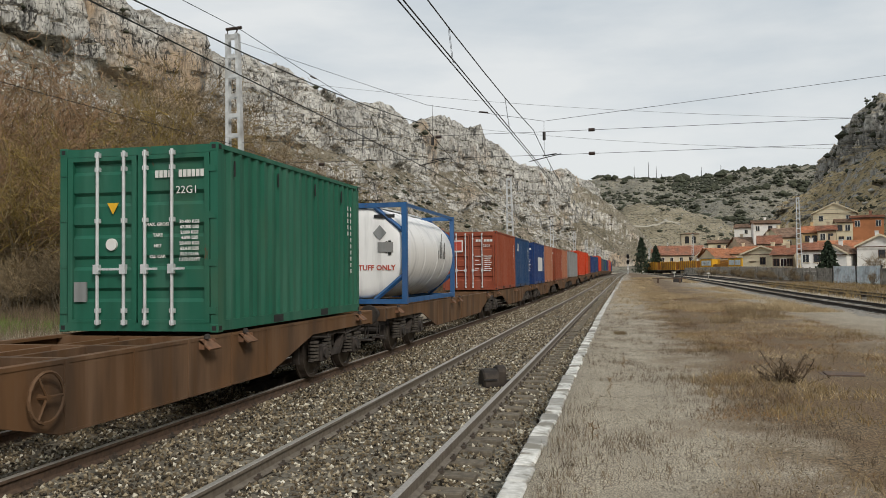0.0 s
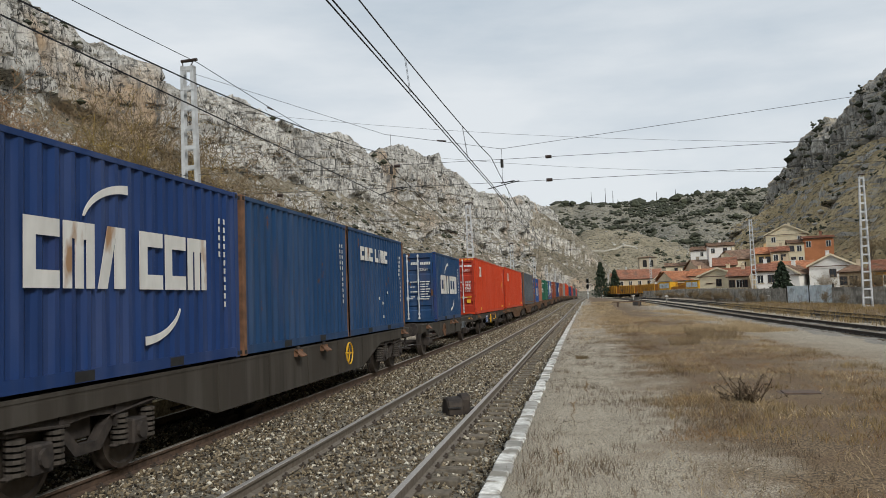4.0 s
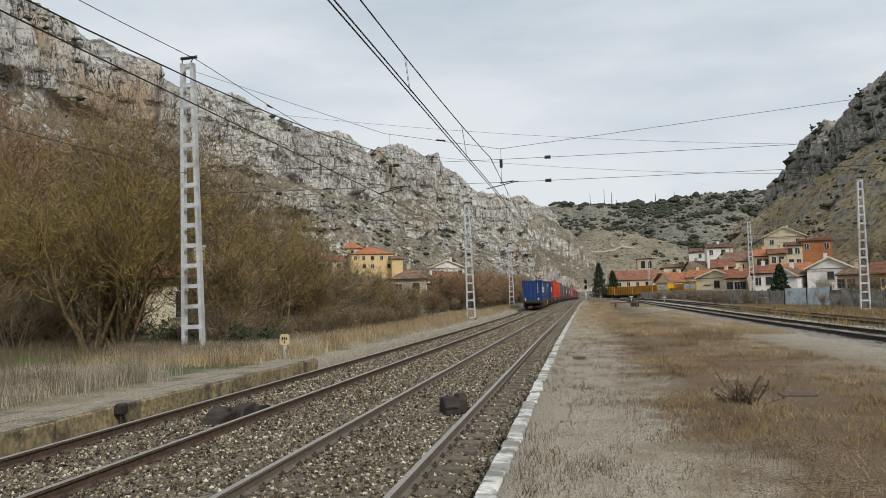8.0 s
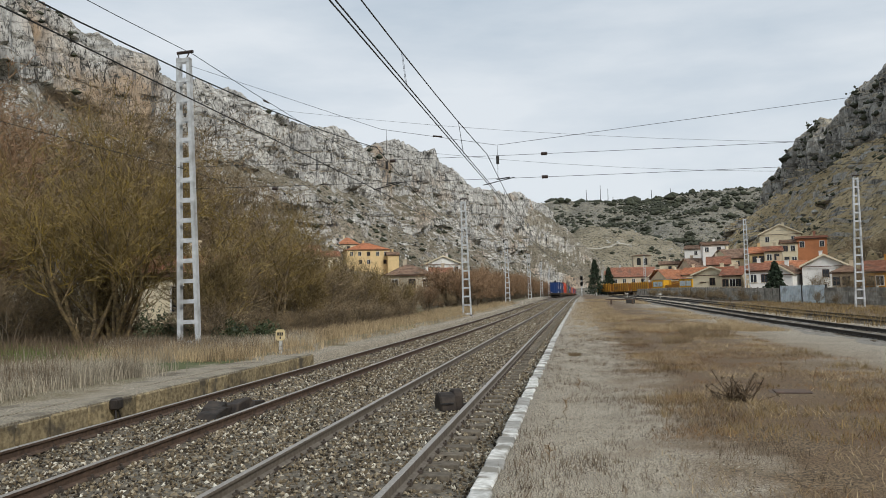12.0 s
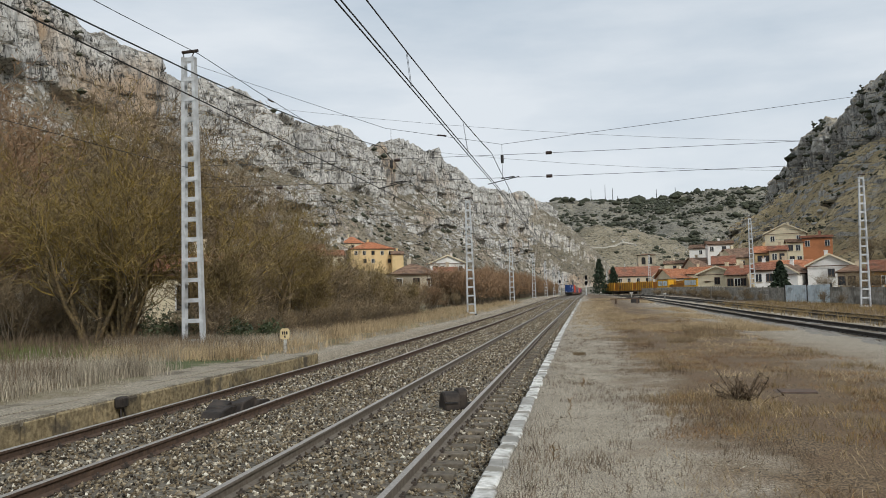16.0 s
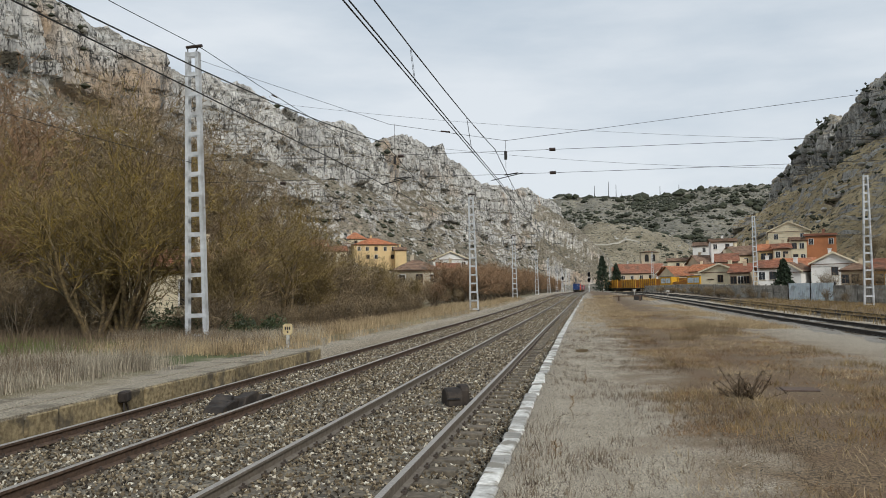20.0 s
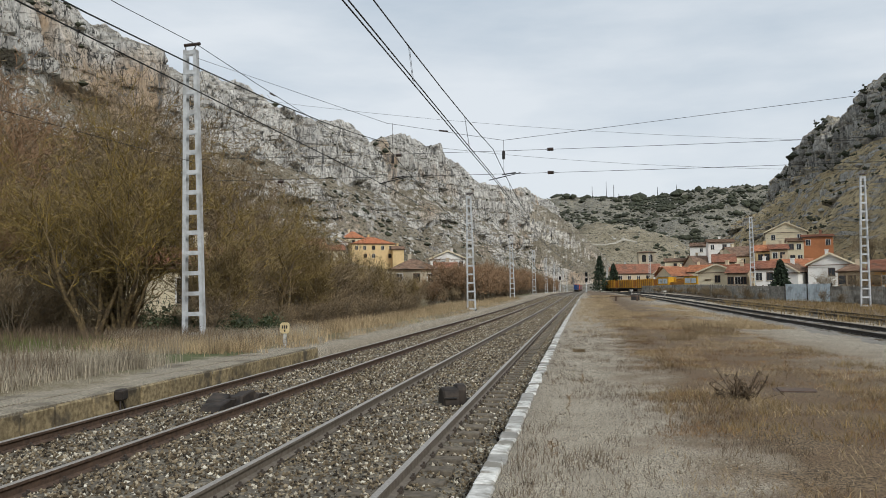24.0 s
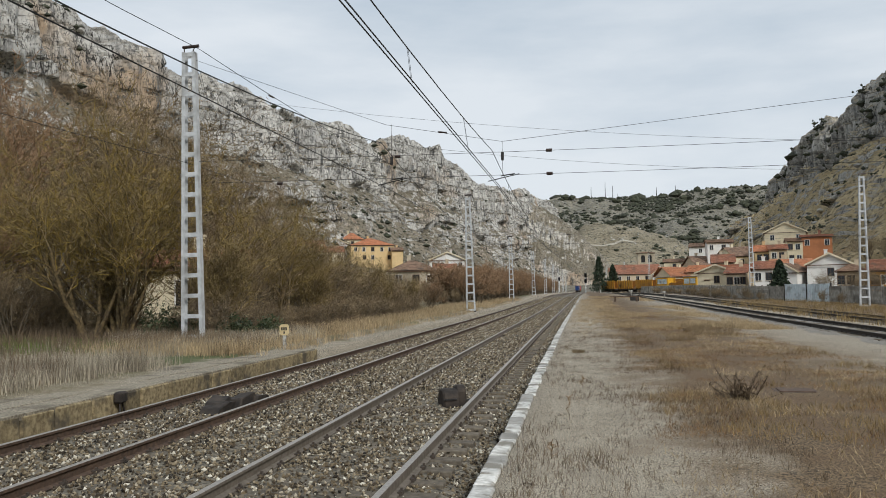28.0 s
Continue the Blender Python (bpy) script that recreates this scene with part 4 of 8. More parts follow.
def container(s0, length, high, material, label, doors=True, name="shipping_container", corner=None, fine=False, detail=True, wagon_z=DECK, spec=(), leaf=None):
    """A steel box, its near end at s0. Local y runs along the train, +x is the side seen from the platform."""
    h = 2.896 if high else 2.591
    L, w = length, 1.219
    near, far = -L / 2, L / 2
    top = tagged(empty(name), label, "container", "containers on the train")
    corner = corner or material
    for sx, sy in ((1, -1), (1, 1), (-1, -1), (-1, 1)):
        x, y = sx * (w - 0.055), sy * (L / 2 - 0.07)
        bm = boxes((x - 0.054, x + 0.054, y - 0.066, y + 0.066, 0.11, h - 0.11))
        post = part("corner_post", bm, corner, top)
        if detail:
            for z in (0.0, h - 0.118):
                bm = boxes((x - 0.062, x + 0.06 if sx < 0 else x + 0.058, y - 0.072, y + 0.072, z, z + 0.118))
                rounded(bm, 0.008)
                # the dark slot
                cast = part("corner_casting", bm, corner, post)
                part("lifting_slot", boxes((x - 0.03, x + 0.03, y + sy * 0.07 - 0.004, y + sy * 0.07 + 0.004, z + 0.03, z + 0.09)), M_GASKET, post)
                if sx > 0:
                    part("lifting_slot", boxes((x + sx * 0.06 - 0.003, x + sx * 0.06 + 0.002, y - 0.035, y + 0.035, z + 0.03, z + 0.09)), M_GASKET, post)
    for sx in (-1, 1):
        bm = bmesh.new()
        folded_side(bm, near + 0.13, far - 0.13, sx * (w - 0.012), 0.15, h - 0.06, sx, 0.2 if fine else 0.278, 0.026 if fine else 0.036)
        part("side_wall", bm, material, top)
        bm = boxes((sx * w - sx * 0.07, sx * w - sx * 0.006, near + 0.13, far - 0.13, 0.02, 0.16) if sx > 0 else (-w + 0.006, -w + 0.07, near + 0.13, far - 0.13, 0.02, 0.16))
        sill = part("bottom_rail", bm, material, top)
        if L < 7 and sx > 0:
            for y in (-1.02, 1.02):
                part("fork_pocket", boxes((w - 0.02, w - 0.003, y - 0.18, y + 0.18, 0.03, 0.145)), M_GASKET, sill)
        bm = boxes((sx * (w - 0.035) - 0.03, sx * (w - 0.035) + 0.03, near + 0.13, far - 0.13, h - 0.075, h - 0.01))
        part("top_rail", bm, material, top)
    bm = bmesh.new()
    rings = []
    for a, d in wave(L - 0.2, 0.42, 0.02):
        rings.append([bm.verts.new((x, near + 0.1 + a, h - 0.012 + d)) for x in (-w + 0.06, w - 0.06)])
    for p, q in zip(rings, rings[1:]):
        bm.faces.new((p[0], p[1], q[1], q[0]))
    part("roof", bm, material, top)
    bm = boxes((-w + 0.1, w - 0.1, near + 0.15, far - 0.15, 0.1, 0.15))
    part("floor_panel", bm, M_GASKET, top)
    bm = bmesh.new()
    folded_end(bm, -w + 0.11, w - 0.11, far - 0.03, 0.14, h - 0.1, 1)
    box(bm, -w + 0.11, w - 0.11, far - 0.09, far - 0.02, 0.01, 0.14)
    box(bm, -w + 0.11, w - 0.11, far - 0.09, far - 0.02, h - 0.12, h - 0.02)
    part("end_wall", bm, material, top)
    if doors:
        part("door_sill", boxes((-w + 0.11, w - 0.11, near + 0.012, near + 0.1, 0.015, 0.13)), material, top)
        part("door_header", boxes((-w + 0.11, w - 0.11, near + 0.012, near + 0.1, h - 0.13, h - 0.02)), material, top)
        part("door_gasket", boxes((-w + 0.1, w - 0.1, near + 0.09, near + 0.1, 0.12, h - 0.12)), M_GASKET, top)
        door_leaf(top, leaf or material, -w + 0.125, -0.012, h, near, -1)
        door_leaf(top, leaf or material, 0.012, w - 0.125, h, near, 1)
        if detail:
            lab = top.children[-1]
            rows = [(x, x + 0.05, h - 0.46, h - 0.36) for x in (0.28, 0.345, 0.41, 0.475, 0.64, 0.705, 0.77, 0.835, 0.90, 0.965)]
            for i in range(0 if spec else 8):
                z = h * 0.57 - i * 0.092
                if i % 2 == 0:
                    rows += [(0.24, 0.31, z, z + 0.034), (0.325, 0.40 + 0.1 * (i % 4 == 0), z, z + 0.034)]
                rows += [(0.62, 0.66, z, z + 0.036), (0.675, 0.80, z, z + 0.036), (0.83, 0.98 - 0.04 * (i % 3), z, z + 0.036)]
            bars("marking", top, M_WHITE, rows, pose(0, near + 0.002, 0))
            for i, (word, first, second) in enumerate(spec):
                z = h * 0.585 - i * 0.148
                text_mesh("lettering", word, 0.062, M_WHITE, top, pose(0.32, near - 0.001, z - 0.03), 0.002)
                text_mesh("lettering", first, 0.062, M_WHITE, top, pose(0.80, near - 0.001, z), 0.002)
                text_mesh("lettering", second, 0.062, M_WHITE, top, pose(0.80, near - 0.001, z - 0.072), 0.002)
            text_mesh("size_code", "LEG1" if L > 13 else "22G1", 0.15, M_WHITE, top, pose(0.76, near + 0.001, h - 0.64))
    else:
        bm = bmesh.new()
        folded_end(bm, -w + 0.11, w - 0.11, near + 0.03, 0.14, h - 0.1, -1)
        box(bm, -w + 0.11, w - 0.11, near + 0.02, near + 0.09, 0.01, 0.14)
        box(bm, -w + 0.11, w - 0.11, near + 0.02, near + 0.09, h - 0.12, h - 0.02)
        part("end_wall", bm, material, top)
    if detail:
        # upright lines of small writing near the far end of the side
        spots = [(0, 0.05, h - 0.55 - i * 0.125, h - 0.47 - i * 0.125) for i in range(11)] + [(-0.17, -0.12, h - 0.55 - i * 0.125, h - 0.47 - i * 0.125) for i in range(5)]
        bars("side_marking", top, M_WHITE, spots, pose(w + 0.0, far - 0.55, 0) @ SIDE_FACE)
    rider(top, s0 + L / 2, wagon_z)
    return top, near, far, h, w


def on_side(w, y, z=0.0, x=0.0):
    """A pose on the side wall: local x along the train away from the camera, -y outwards."""
    return pose(w + x, y, z) @ SIDE_FACE


def patch(bm, pts, y0=-0.006, y1=0.0):
    """A flat plate with the outline pts in (x, z)."""
    a = [bm.verts.new((x, y0, z)) for x, z in pts]
    b = [bm.verts.new((x, y1, z)) for x, z in pts]
    k = len(pts)
    bm.faces.new(a)
    bm.faces.new(b[::-1])
    for i in range(k):
        j = (i + 1) % k
        bm.faces.new((a[j], a[i], b[i], b[j]))


def swoosh(bm, cx, cz, r, a0, a1, thick, squash=0.6, n=12):
    """A tapered curved stroke."""
    outer, inner = [], []
    for i in range(n + 1):
        a = radians(a0 + (a1 - a0) * i / n)
        t = thick * (0.12 + 0.88 * i / n) ** 0.8
        outer.append((cx + (r + t / 2) * math.cos(a), cz + squash * (r + t / 2) * math.sin(a)))
        inner.append((cx + (r - t / 2) * math.cos(a), cz + squash * (r - t / 2) * math.sin(a)))
    ring = outer + inner[::-1]
    rows = [[bm.verts.new((x, y, z)) for x, z in ring] for y in (-0.006, 0.0)]
    k = len(outer)
    for i in range(n):
        for r in rows:
            bm.faces.new((r[i], r[i + 1], r[2 * k - 2 - i], r[2 * k - 1 - i]))
    for i in range(2 * k):
        j = (i + 1) % (2 * k)
        bm.faces.new((rows[0][i], rows[0][j], rows[1][j], rows[1][i]))


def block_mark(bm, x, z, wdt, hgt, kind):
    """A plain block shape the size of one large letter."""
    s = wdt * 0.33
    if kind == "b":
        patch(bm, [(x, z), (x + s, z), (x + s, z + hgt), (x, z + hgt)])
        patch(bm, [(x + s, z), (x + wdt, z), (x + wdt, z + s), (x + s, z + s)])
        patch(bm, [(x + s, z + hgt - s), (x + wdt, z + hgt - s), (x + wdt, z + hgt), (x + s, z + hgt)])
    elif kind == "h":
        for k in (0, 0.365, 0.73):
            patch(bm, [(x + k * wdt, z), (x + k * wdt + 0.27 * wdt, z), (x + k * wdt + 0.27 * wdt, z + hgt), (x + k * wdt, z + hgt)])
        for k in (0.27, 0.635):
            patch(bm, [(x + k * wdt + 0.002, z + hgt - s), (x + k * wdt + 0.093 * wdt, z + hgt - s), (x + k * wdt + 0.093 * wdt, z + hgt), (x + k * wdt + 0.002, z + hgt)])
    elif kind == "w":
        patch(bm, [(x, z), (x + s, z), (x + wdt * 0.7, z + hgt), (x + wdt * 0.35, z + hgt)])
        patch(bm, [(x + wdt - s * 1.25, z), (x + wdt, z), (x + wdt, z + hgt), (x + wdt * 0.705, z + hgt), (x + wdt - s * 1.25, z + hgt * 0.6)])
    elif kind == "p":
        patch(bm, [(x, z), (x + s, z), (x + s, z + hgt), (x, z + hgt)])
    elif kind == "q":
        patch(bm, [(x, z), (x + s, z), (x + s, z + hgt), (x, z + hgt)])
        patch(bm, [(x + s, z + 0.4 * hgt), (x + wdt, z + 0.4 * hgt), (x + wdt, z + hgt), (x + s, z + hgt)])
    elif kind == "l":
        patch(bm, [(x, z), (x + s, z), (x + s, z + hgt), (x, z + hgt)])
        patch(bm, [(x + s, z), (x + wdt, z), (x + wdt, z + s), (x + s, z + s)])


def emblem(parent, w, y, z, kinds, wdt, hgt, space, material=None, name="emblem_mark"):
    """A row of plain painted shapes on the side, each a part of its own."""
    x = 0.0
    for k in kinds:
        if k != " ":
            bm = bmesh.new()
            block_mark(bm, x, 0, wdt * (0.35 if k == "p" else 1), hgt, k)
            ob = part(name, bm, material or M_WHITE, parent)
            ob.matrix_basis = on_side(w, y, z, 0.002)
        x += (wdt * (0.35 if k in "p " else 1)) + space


def twin_arc_emblem(top, w, near, L, h):
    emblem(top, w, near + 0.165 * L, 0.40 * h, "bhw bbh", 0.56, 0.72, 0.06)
    bm = bmesh.new()
    swoosh(bm, 0.35, 0, 0.95, 165, 92, 0.2, 0.55)
    ob = part("emblem_arc", bm, M_WHITE, top)
    ob.matrix_basis = on_side(w, near + 0.42 * L, 0.655 * h, 0.002)
    bm = bmesh.new()
    swoosh(bm, 0, 0, 0.95, -15, -88, 0.2, 0.55)
    ob = part("emblem_arc", bm, M_WHITE, top)
    ob.matrix_basis = on_side(w, near + 0.53 * L, 0.355 * h, 0.002)


def near_containers():
    # the long red pair
    for s0 in (-40.8, -56.2):
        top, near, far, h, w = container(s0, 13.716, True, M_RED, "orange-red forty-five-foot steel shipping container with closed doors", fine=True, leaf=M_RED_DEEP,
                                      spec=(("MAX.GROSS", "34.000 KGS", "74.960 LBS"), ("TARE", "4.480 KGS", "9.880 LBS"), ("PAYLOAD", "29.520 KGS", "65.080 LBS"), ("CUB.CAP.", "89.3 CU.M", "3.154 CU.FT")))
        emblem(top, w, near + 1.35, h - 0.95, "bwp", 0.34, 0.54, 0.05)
        for y in (near + 1.6, far - 1.6, far - 1.05):
            part("yellow_plate", boxes((w - 0.004, w + 0.004, y, y + 0.42, 0.2, 0.33)), M_YELLOW, top, "yellow reflective plate")
        bm = bmesh.new()
        for i in range(12):
            y = near + 0.02
            x = -w + 0.2 + i * 0.185
            patch(bm, [(x, h - 0.115), (x + 0.09, h - 0.115), (x + 0.15, h - 0.035), (x + 0.06, h - 0.035)])
        ob = part("warning_stripes", bm, M_YELLOW, top, "black and yellow height stripes")
        ob.matrix_basis = pose(0, near + 0.012, 0)
        part("yellow_sign", boxes((-0.44, -0.16, near - 0.008, near + 0.002, 0.52 * h, 0.60 * h)), M_YELLOW, top)
        text_mesh("length_number", "45", 0.24, M_BLACK, top, pose(-0.3, near - 0.011, 0.56 * h))
        part("yellow_sign", boxes((0.72, 0.92, near - 0.004, near + 0.004, 0.205 * h, 0.265 * h)), M_YELLOW, top)
        bm = bmesh.new()
        patch(bm, [(0.28, 0.30 * h), (0.92, 0.30 * h), (0.92, 0.288 * h), (0.98, 0.308 * h), (0.92, 0.328 * h), (0.92, 0.316 * h), (0.28, 0.316 * h)])
        ob = part("yellow_arrow", bm, M_YELLOW, top)
        ob.matrix_basis = pose(0, near + 0.0, 0)
        bm = bmesh.new()
        patch(bm, [(-0.82, 0.66 * h), (-0.64, 0.66 * h), (-0.73, 0.71 * h)])
        ob = part("warning_triangle", bm, M_YELLOW, top)
        ob.matrix_basis = pose(0, near + 0.0, 0)
        emblem_end = bmesh.new()
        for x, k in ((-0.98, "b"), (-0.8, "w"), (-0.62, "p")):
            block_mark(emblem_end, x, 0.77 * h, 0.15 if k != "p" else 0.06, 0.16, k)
        ob = part("emblem", emblem_end, M_WHITE, top)
        ob.matrix_basis = pose(0, near + 0.0, 0)
        bm = bmesh.new()
        patch(bm, [(0, 0), (0.34, 0), (0.1, 0.36)])
        ob = part("warning_triangle", bm, M_YELLOW, top)
        ob.matrix_basis = on_side(w, far - 1.35, 0.52 * h, 0.004)
    # grey high box
    top, near, far, h, w = container(-24.74, 12.192, True, M_GREY, "weathered blue-grey forty-foot shipping container with rusty corner posts", doors=False, corner=M_RUSTY)
    L = 12.192
    bm = boxes((w - 0.02, w + 0.004, near + 0.14, near + 0.75, 0.16, 0.85))
    part("repaired_panel", bm, M_NAVY, top, "blue repainted patch")
    for y0, y1, z0, z1 in ((1.2, 1.6, 0.75, 2.1), (1.6, 2.4, 1.75, 2.1), (2.4, 2.8, 0.75, 2.1), (3.2, 3.6, 0.75, 1.7), (3.6, 4.3, 1.4, 1.7), (4.3, 4.7, 0.75, 1.7), (5.2, 5.6, 0.75, 1.9), (5.6, 6.5, 0.75, 1.05), (6.5, 6.9, 0.75, 1.9),
                           (7.6, 8.0, 0.7, 1.75), (8.0, 8.7, 1.45, 1.75), (8.7, 9.1, 0.7, 1.75), (9.6, 9.9, 0.7, 1.75), (9.9, 10.4, 1.5, 1.75), (10.4, 10.7, 0.7, 1.75)):
        bm = bmesh.new()
        on_folds(bm, near + 0.13, L - 0.26, w - 0.0095, y0 - 0.13, y1 - 0.13, z0, z1)
        part("faded_lettering", bm, M_TARP, top, "ghost of painted-over lettering")
    bm = bmesh.new()
    on_folds(bm, near + 0.13, L - 0.26, w - 0.0095, L - 0.86, L - 0.50, 0.16, h - 0.08)
    part("rusted_panel", bm, M_RUSTY, top, "rust-streaked end panel")
    for i in range(42):
        y = near + 0.3 + i * 0.278
        part("rivet", boxes((w - 0.012, w + 0.006, y, y + 0.05, 0.2, 0.25)), M_RUSTY, top)
    # blue and faded orange pair
    top, near, far, h, w = container(-10.2, 6.058, False, M_BLUE, "bright blue twenty-foot shipping container with closed doors", corner=M_RUSTY)
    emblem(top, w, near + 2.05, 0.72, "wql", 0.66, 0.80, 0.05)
    bm = bmesh.new()
    patch(bm, [(0, 0.12), (1.9, 0.2), (2.0, 0.42), (1.2, 0.36), (0.05, 0.4)])
    patch(bm, [(0.85, -0.03), (1.15, -0.03), (1.2, 0.2), (0.8, 0.2)])
    ob = part("emblem", bm, M_RED, top)
    ob.matrix_basis = on_side(w, near + 1.9, 1.72, 0.002)
    top, near, far, h, w = container(-4.08, 6.058, False, M_PEACH, "faded orange twenty-foot shipping container with patched side", doors=False)
    part("repaired_panel", boxes((w - 0.02, w + 0.003, near + 0.45, near + 0.72, 1.55, 1.78)), M_BRICK, top)
    part("repaired_panel", boxes((w - 0.02, w + 0.003, near + 4.1, near + 4.5, 0.75, 1.1)), M_BRICK, top)
    # green
    top, near, far, h, w = container(10.1, 6.058, False, M_GREEN, "dark green twenty-foot shipping container with closed doors",
                                  spec=(("MAX. GROSS", "30.480 KGS", "67.200 LBS"), ("TARE", "2.080 KGS", "4.590 LBS"), ("NET", "28.400 KGS", "62.610 LBS"), ("CU. CAP.", "33.2 CU.M.", "1.172 CU.FT")))
    part("inspection_plate", boxes((-0.99, -0.80, near - 0.004, near + 0.034, 0.42, 0.70)), M_PALE, top)
    bm = bmesh.new()
    patch(bm, [(-0.46, 1.80), (-0.28, 1.80), (-0.37, 1.64)])
    ob = part("warning_triangle", bm, M_YELLOW, top)
    ob.matrix_basis = pose(0, near - 0.002, 0)
    bm = bmesh.new()
    tube(bm, (-0.40, near - 0.006, 1.22), (-0.40, near + 0.034, 1.22), 0.085, sides=14)
    part("round_badge", bm, M_WHITE, top)
    for y in (near + 0.5, near + 2.0, near + 3.6, near + 5.0):
        part("tie_down_strip", boxes((w - 0.012, w + 0.002, y, y + 0.03, h - 0.42, h - 0.2)), M_GASKET, top)
    # the two navy boxes with arcs
    top, near, far, h, w = container(-67.75, 6.058, False, M_NAVY, "scratched navy blue twenty-foot shipping container with closed doors", corner=M_DEEP)
    twin_arc_emblem(top, w, near, 6.058, h)
    part("paper_label", boxes((-1.0, -0.62, near - 0.004, near + 0.006, 1.42, 1.7)), M_WHITE, top)
    top, near, far, h, w = container(-91.5, 6.058, False, M_DEEP, "deep blue twenty-foot shipping container at the end of the train", doors=False)
    twin_arc_emblem(top, w, near, 6.058, h)
    bars("side_marking", top, M_WHITE, [(0.55, 0.62, 1.0 + i * 0.12, 1.08 + i * 0.12) for i in range(11)], pose(0.15, near - 0.018, 0))
    top, near, far, h, w = container(-85.3, 6.058, False, M_NAVY, "plain navy blue twenty-foot shipping container", doors=False, corner=M_RUSTY)
    top, near, far, h, w = container(-79.4, 6.058, False, M_NAVY, "scuffed navy blue twenty-foot shipping container with rusty posts", doors=False, corner=M_RUSTY)
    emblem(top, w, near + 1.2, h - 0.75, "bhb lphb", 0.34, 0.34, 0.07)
    bm = bmesh.new()
    for dx, dz in ((1.35, 0.85), (1.75, 0.72), (1.8, 0.35), (2.3, 1.0)):
        patch(bm, [(dx, dz), (dx + 0.1, dz), (dx + 0.11, dz + 0.07), (dx, dz + 0.08)])
    ob = part("torn_stickers", bm, M_WHITE, top)
    ob.matrix_basis = on_side(w, near + 1.6, 0, -0.01)


near_containers()


def tank_container(s0):
    """A white tank in a blue frame."""
    L, w, h = 6.058, 1.219, 2.591
    near, far = -L / 2, L / 2
    top = tagged(empty("tank_container"), "white tank container in a blue steel frame", "tank container", "containers on the train")
    prof = [(-2.99, 0.5), (-2.98, 0.9), (-2.95, 1.1), (-2.88, 1.18), (-2.76, 1.205), (2.76, 1.205), (2.88, 1.18), (2.95, 1.1), (2.98, 0.9), (2.99, 0.5)]
    bm = bmesh.new()
    n = 40
    rings = [[bm.verts.new((r * math.cos(i * math.tau / n), y, 1.32 + r * math.sin(i * math.tau / n))) for i in range(n)] for y, r in prof]
    for a, b in zip(rings, rings[1:]):
        for i in range(n):
            j = (i + 1) % n
            bm.faces.new((a[i], a[j], b[j], b[i]))
    bm.faces.new(rings[0])
    bm.faces.new(rings[-1][::-1])
    bmesh.ops.recalc_face_normals(bm, faces=bm.faces[:])
    for f in bm.faces:
        f.smooth = True
    barrel = part("tank_barrel", bm, M_TANK, top, "white cylindrical tank")
    for y in (-0.9, 0.6, 1.6):
        bm = bmesh.new()
        ring = []
        for i in range(n):
            a = i * math.tau / n
            ring.append([bm.verts.new((r * math.cos(a), yy, 1.32 + r * math.sin(a))) for r, yy in ((1.206, y - 0.03), (1.213, y - 0.025), (1.213, y + 0.025), (1.206, y + 0.03))])
        for i in range(n):
            for k in range(3):
                j = (i + 1) % n
                bm.faces.new((ring[i][k], ring[j][k], ring[j][k + 1], ring[i][k + 1]))
        part("cladding_band", bm, M_TANK, barrel)
    for y in (near, far - 0.14):
        for x in (-w, w - 0.13):
            part("corner_post", boxes((x, x + 0.13, y, y + 0.14, 0, h)), M_FRAME_BLUE, top)
        for z in (0.0, h - 0.12):
            part("end_beam", boxes((-w + 0.13, w - 0.13, y + 0.01, y + 0.13, z, z + 0.12)), M_FRAME_BLUE, top)
        for sx in (-1, 1):
            for z0, z1 in ((0.1, 0.75), (h - 0.1, h - 0.75)):
                bm = bmesh.new()
                a, b = Vector((sx * 0.35, y + 0.07, z0)), Vector((sx * 1.14, y + 0.07, z1))
                tube(bm, a, b, 0.06, sides=4)
                part("gusset_brace", bm, M_FRAME_BLUE, top)
    for sx in (-1, 1):
        x = sx * (w - 0.065)
        part("bottom_rail", boxes((x - 0.055, x + 0.055, near + 0.14, far - 0.14, 0.02, 0.14)), M_FRAME_BLUE, top)
        part("top_rail", boxes((x - 0.035, x + 0.035, near + 0.14, far - 0.14, h - 0.09, h - 0.01)), M_FRAME_BLUE, top)
    bm = boxes((-0.28, 0.28, -2.4, 2.4, h - 0.06, h - 0.03))
    for i in range(12):
        box(bm, -0.3, 0.3, -2.4 + i * 0.42, -2.36 + i * 0.42, h - 0.03, h - 0.01)
    part("walkway", bm, M_BAR, top)
    bars("marking", top, M_BLACK, [(0.35, 0.9, 2.2, 2.29), (0.72, 0.8, 1.25, 1.62), (0.66, 0.7, 1.3, 1.6)], pose(0, near + 0.03, 0))
    bm = bmesh.new()
    patch(bm, [(0.32, 1.82), (0.5, 1.62), (0.68, 1.82), (0.5, 2.02)])
    ob = part("hazard_plate", bm, M_PALE, top)
    ob.matrix_basis = pose(0, near + 0.03, 0)
    text_mesh("lettering", "FOODSTUFF ONLY", 0.19, M_REDTEXT, top, pose(0.1, near + 0.03, 0.92), 0.004)
    part("document_box", boxes((0.45, 0.85, near + 0.015, near + 0.05, 1.32, 1.58)), M_PALE, top)
    bars("side_marking", top, M_BLACK, [(i * 0.2, i * 0.2 + 0.06, 1.2, 1.2 + 0.25 * (1 + i % 3)) for i in range(5)], on_side(1.207, 0.7, 0, 0.004))
    rider(top, s0 + L / 2, DECK)


tank_container(20.0)


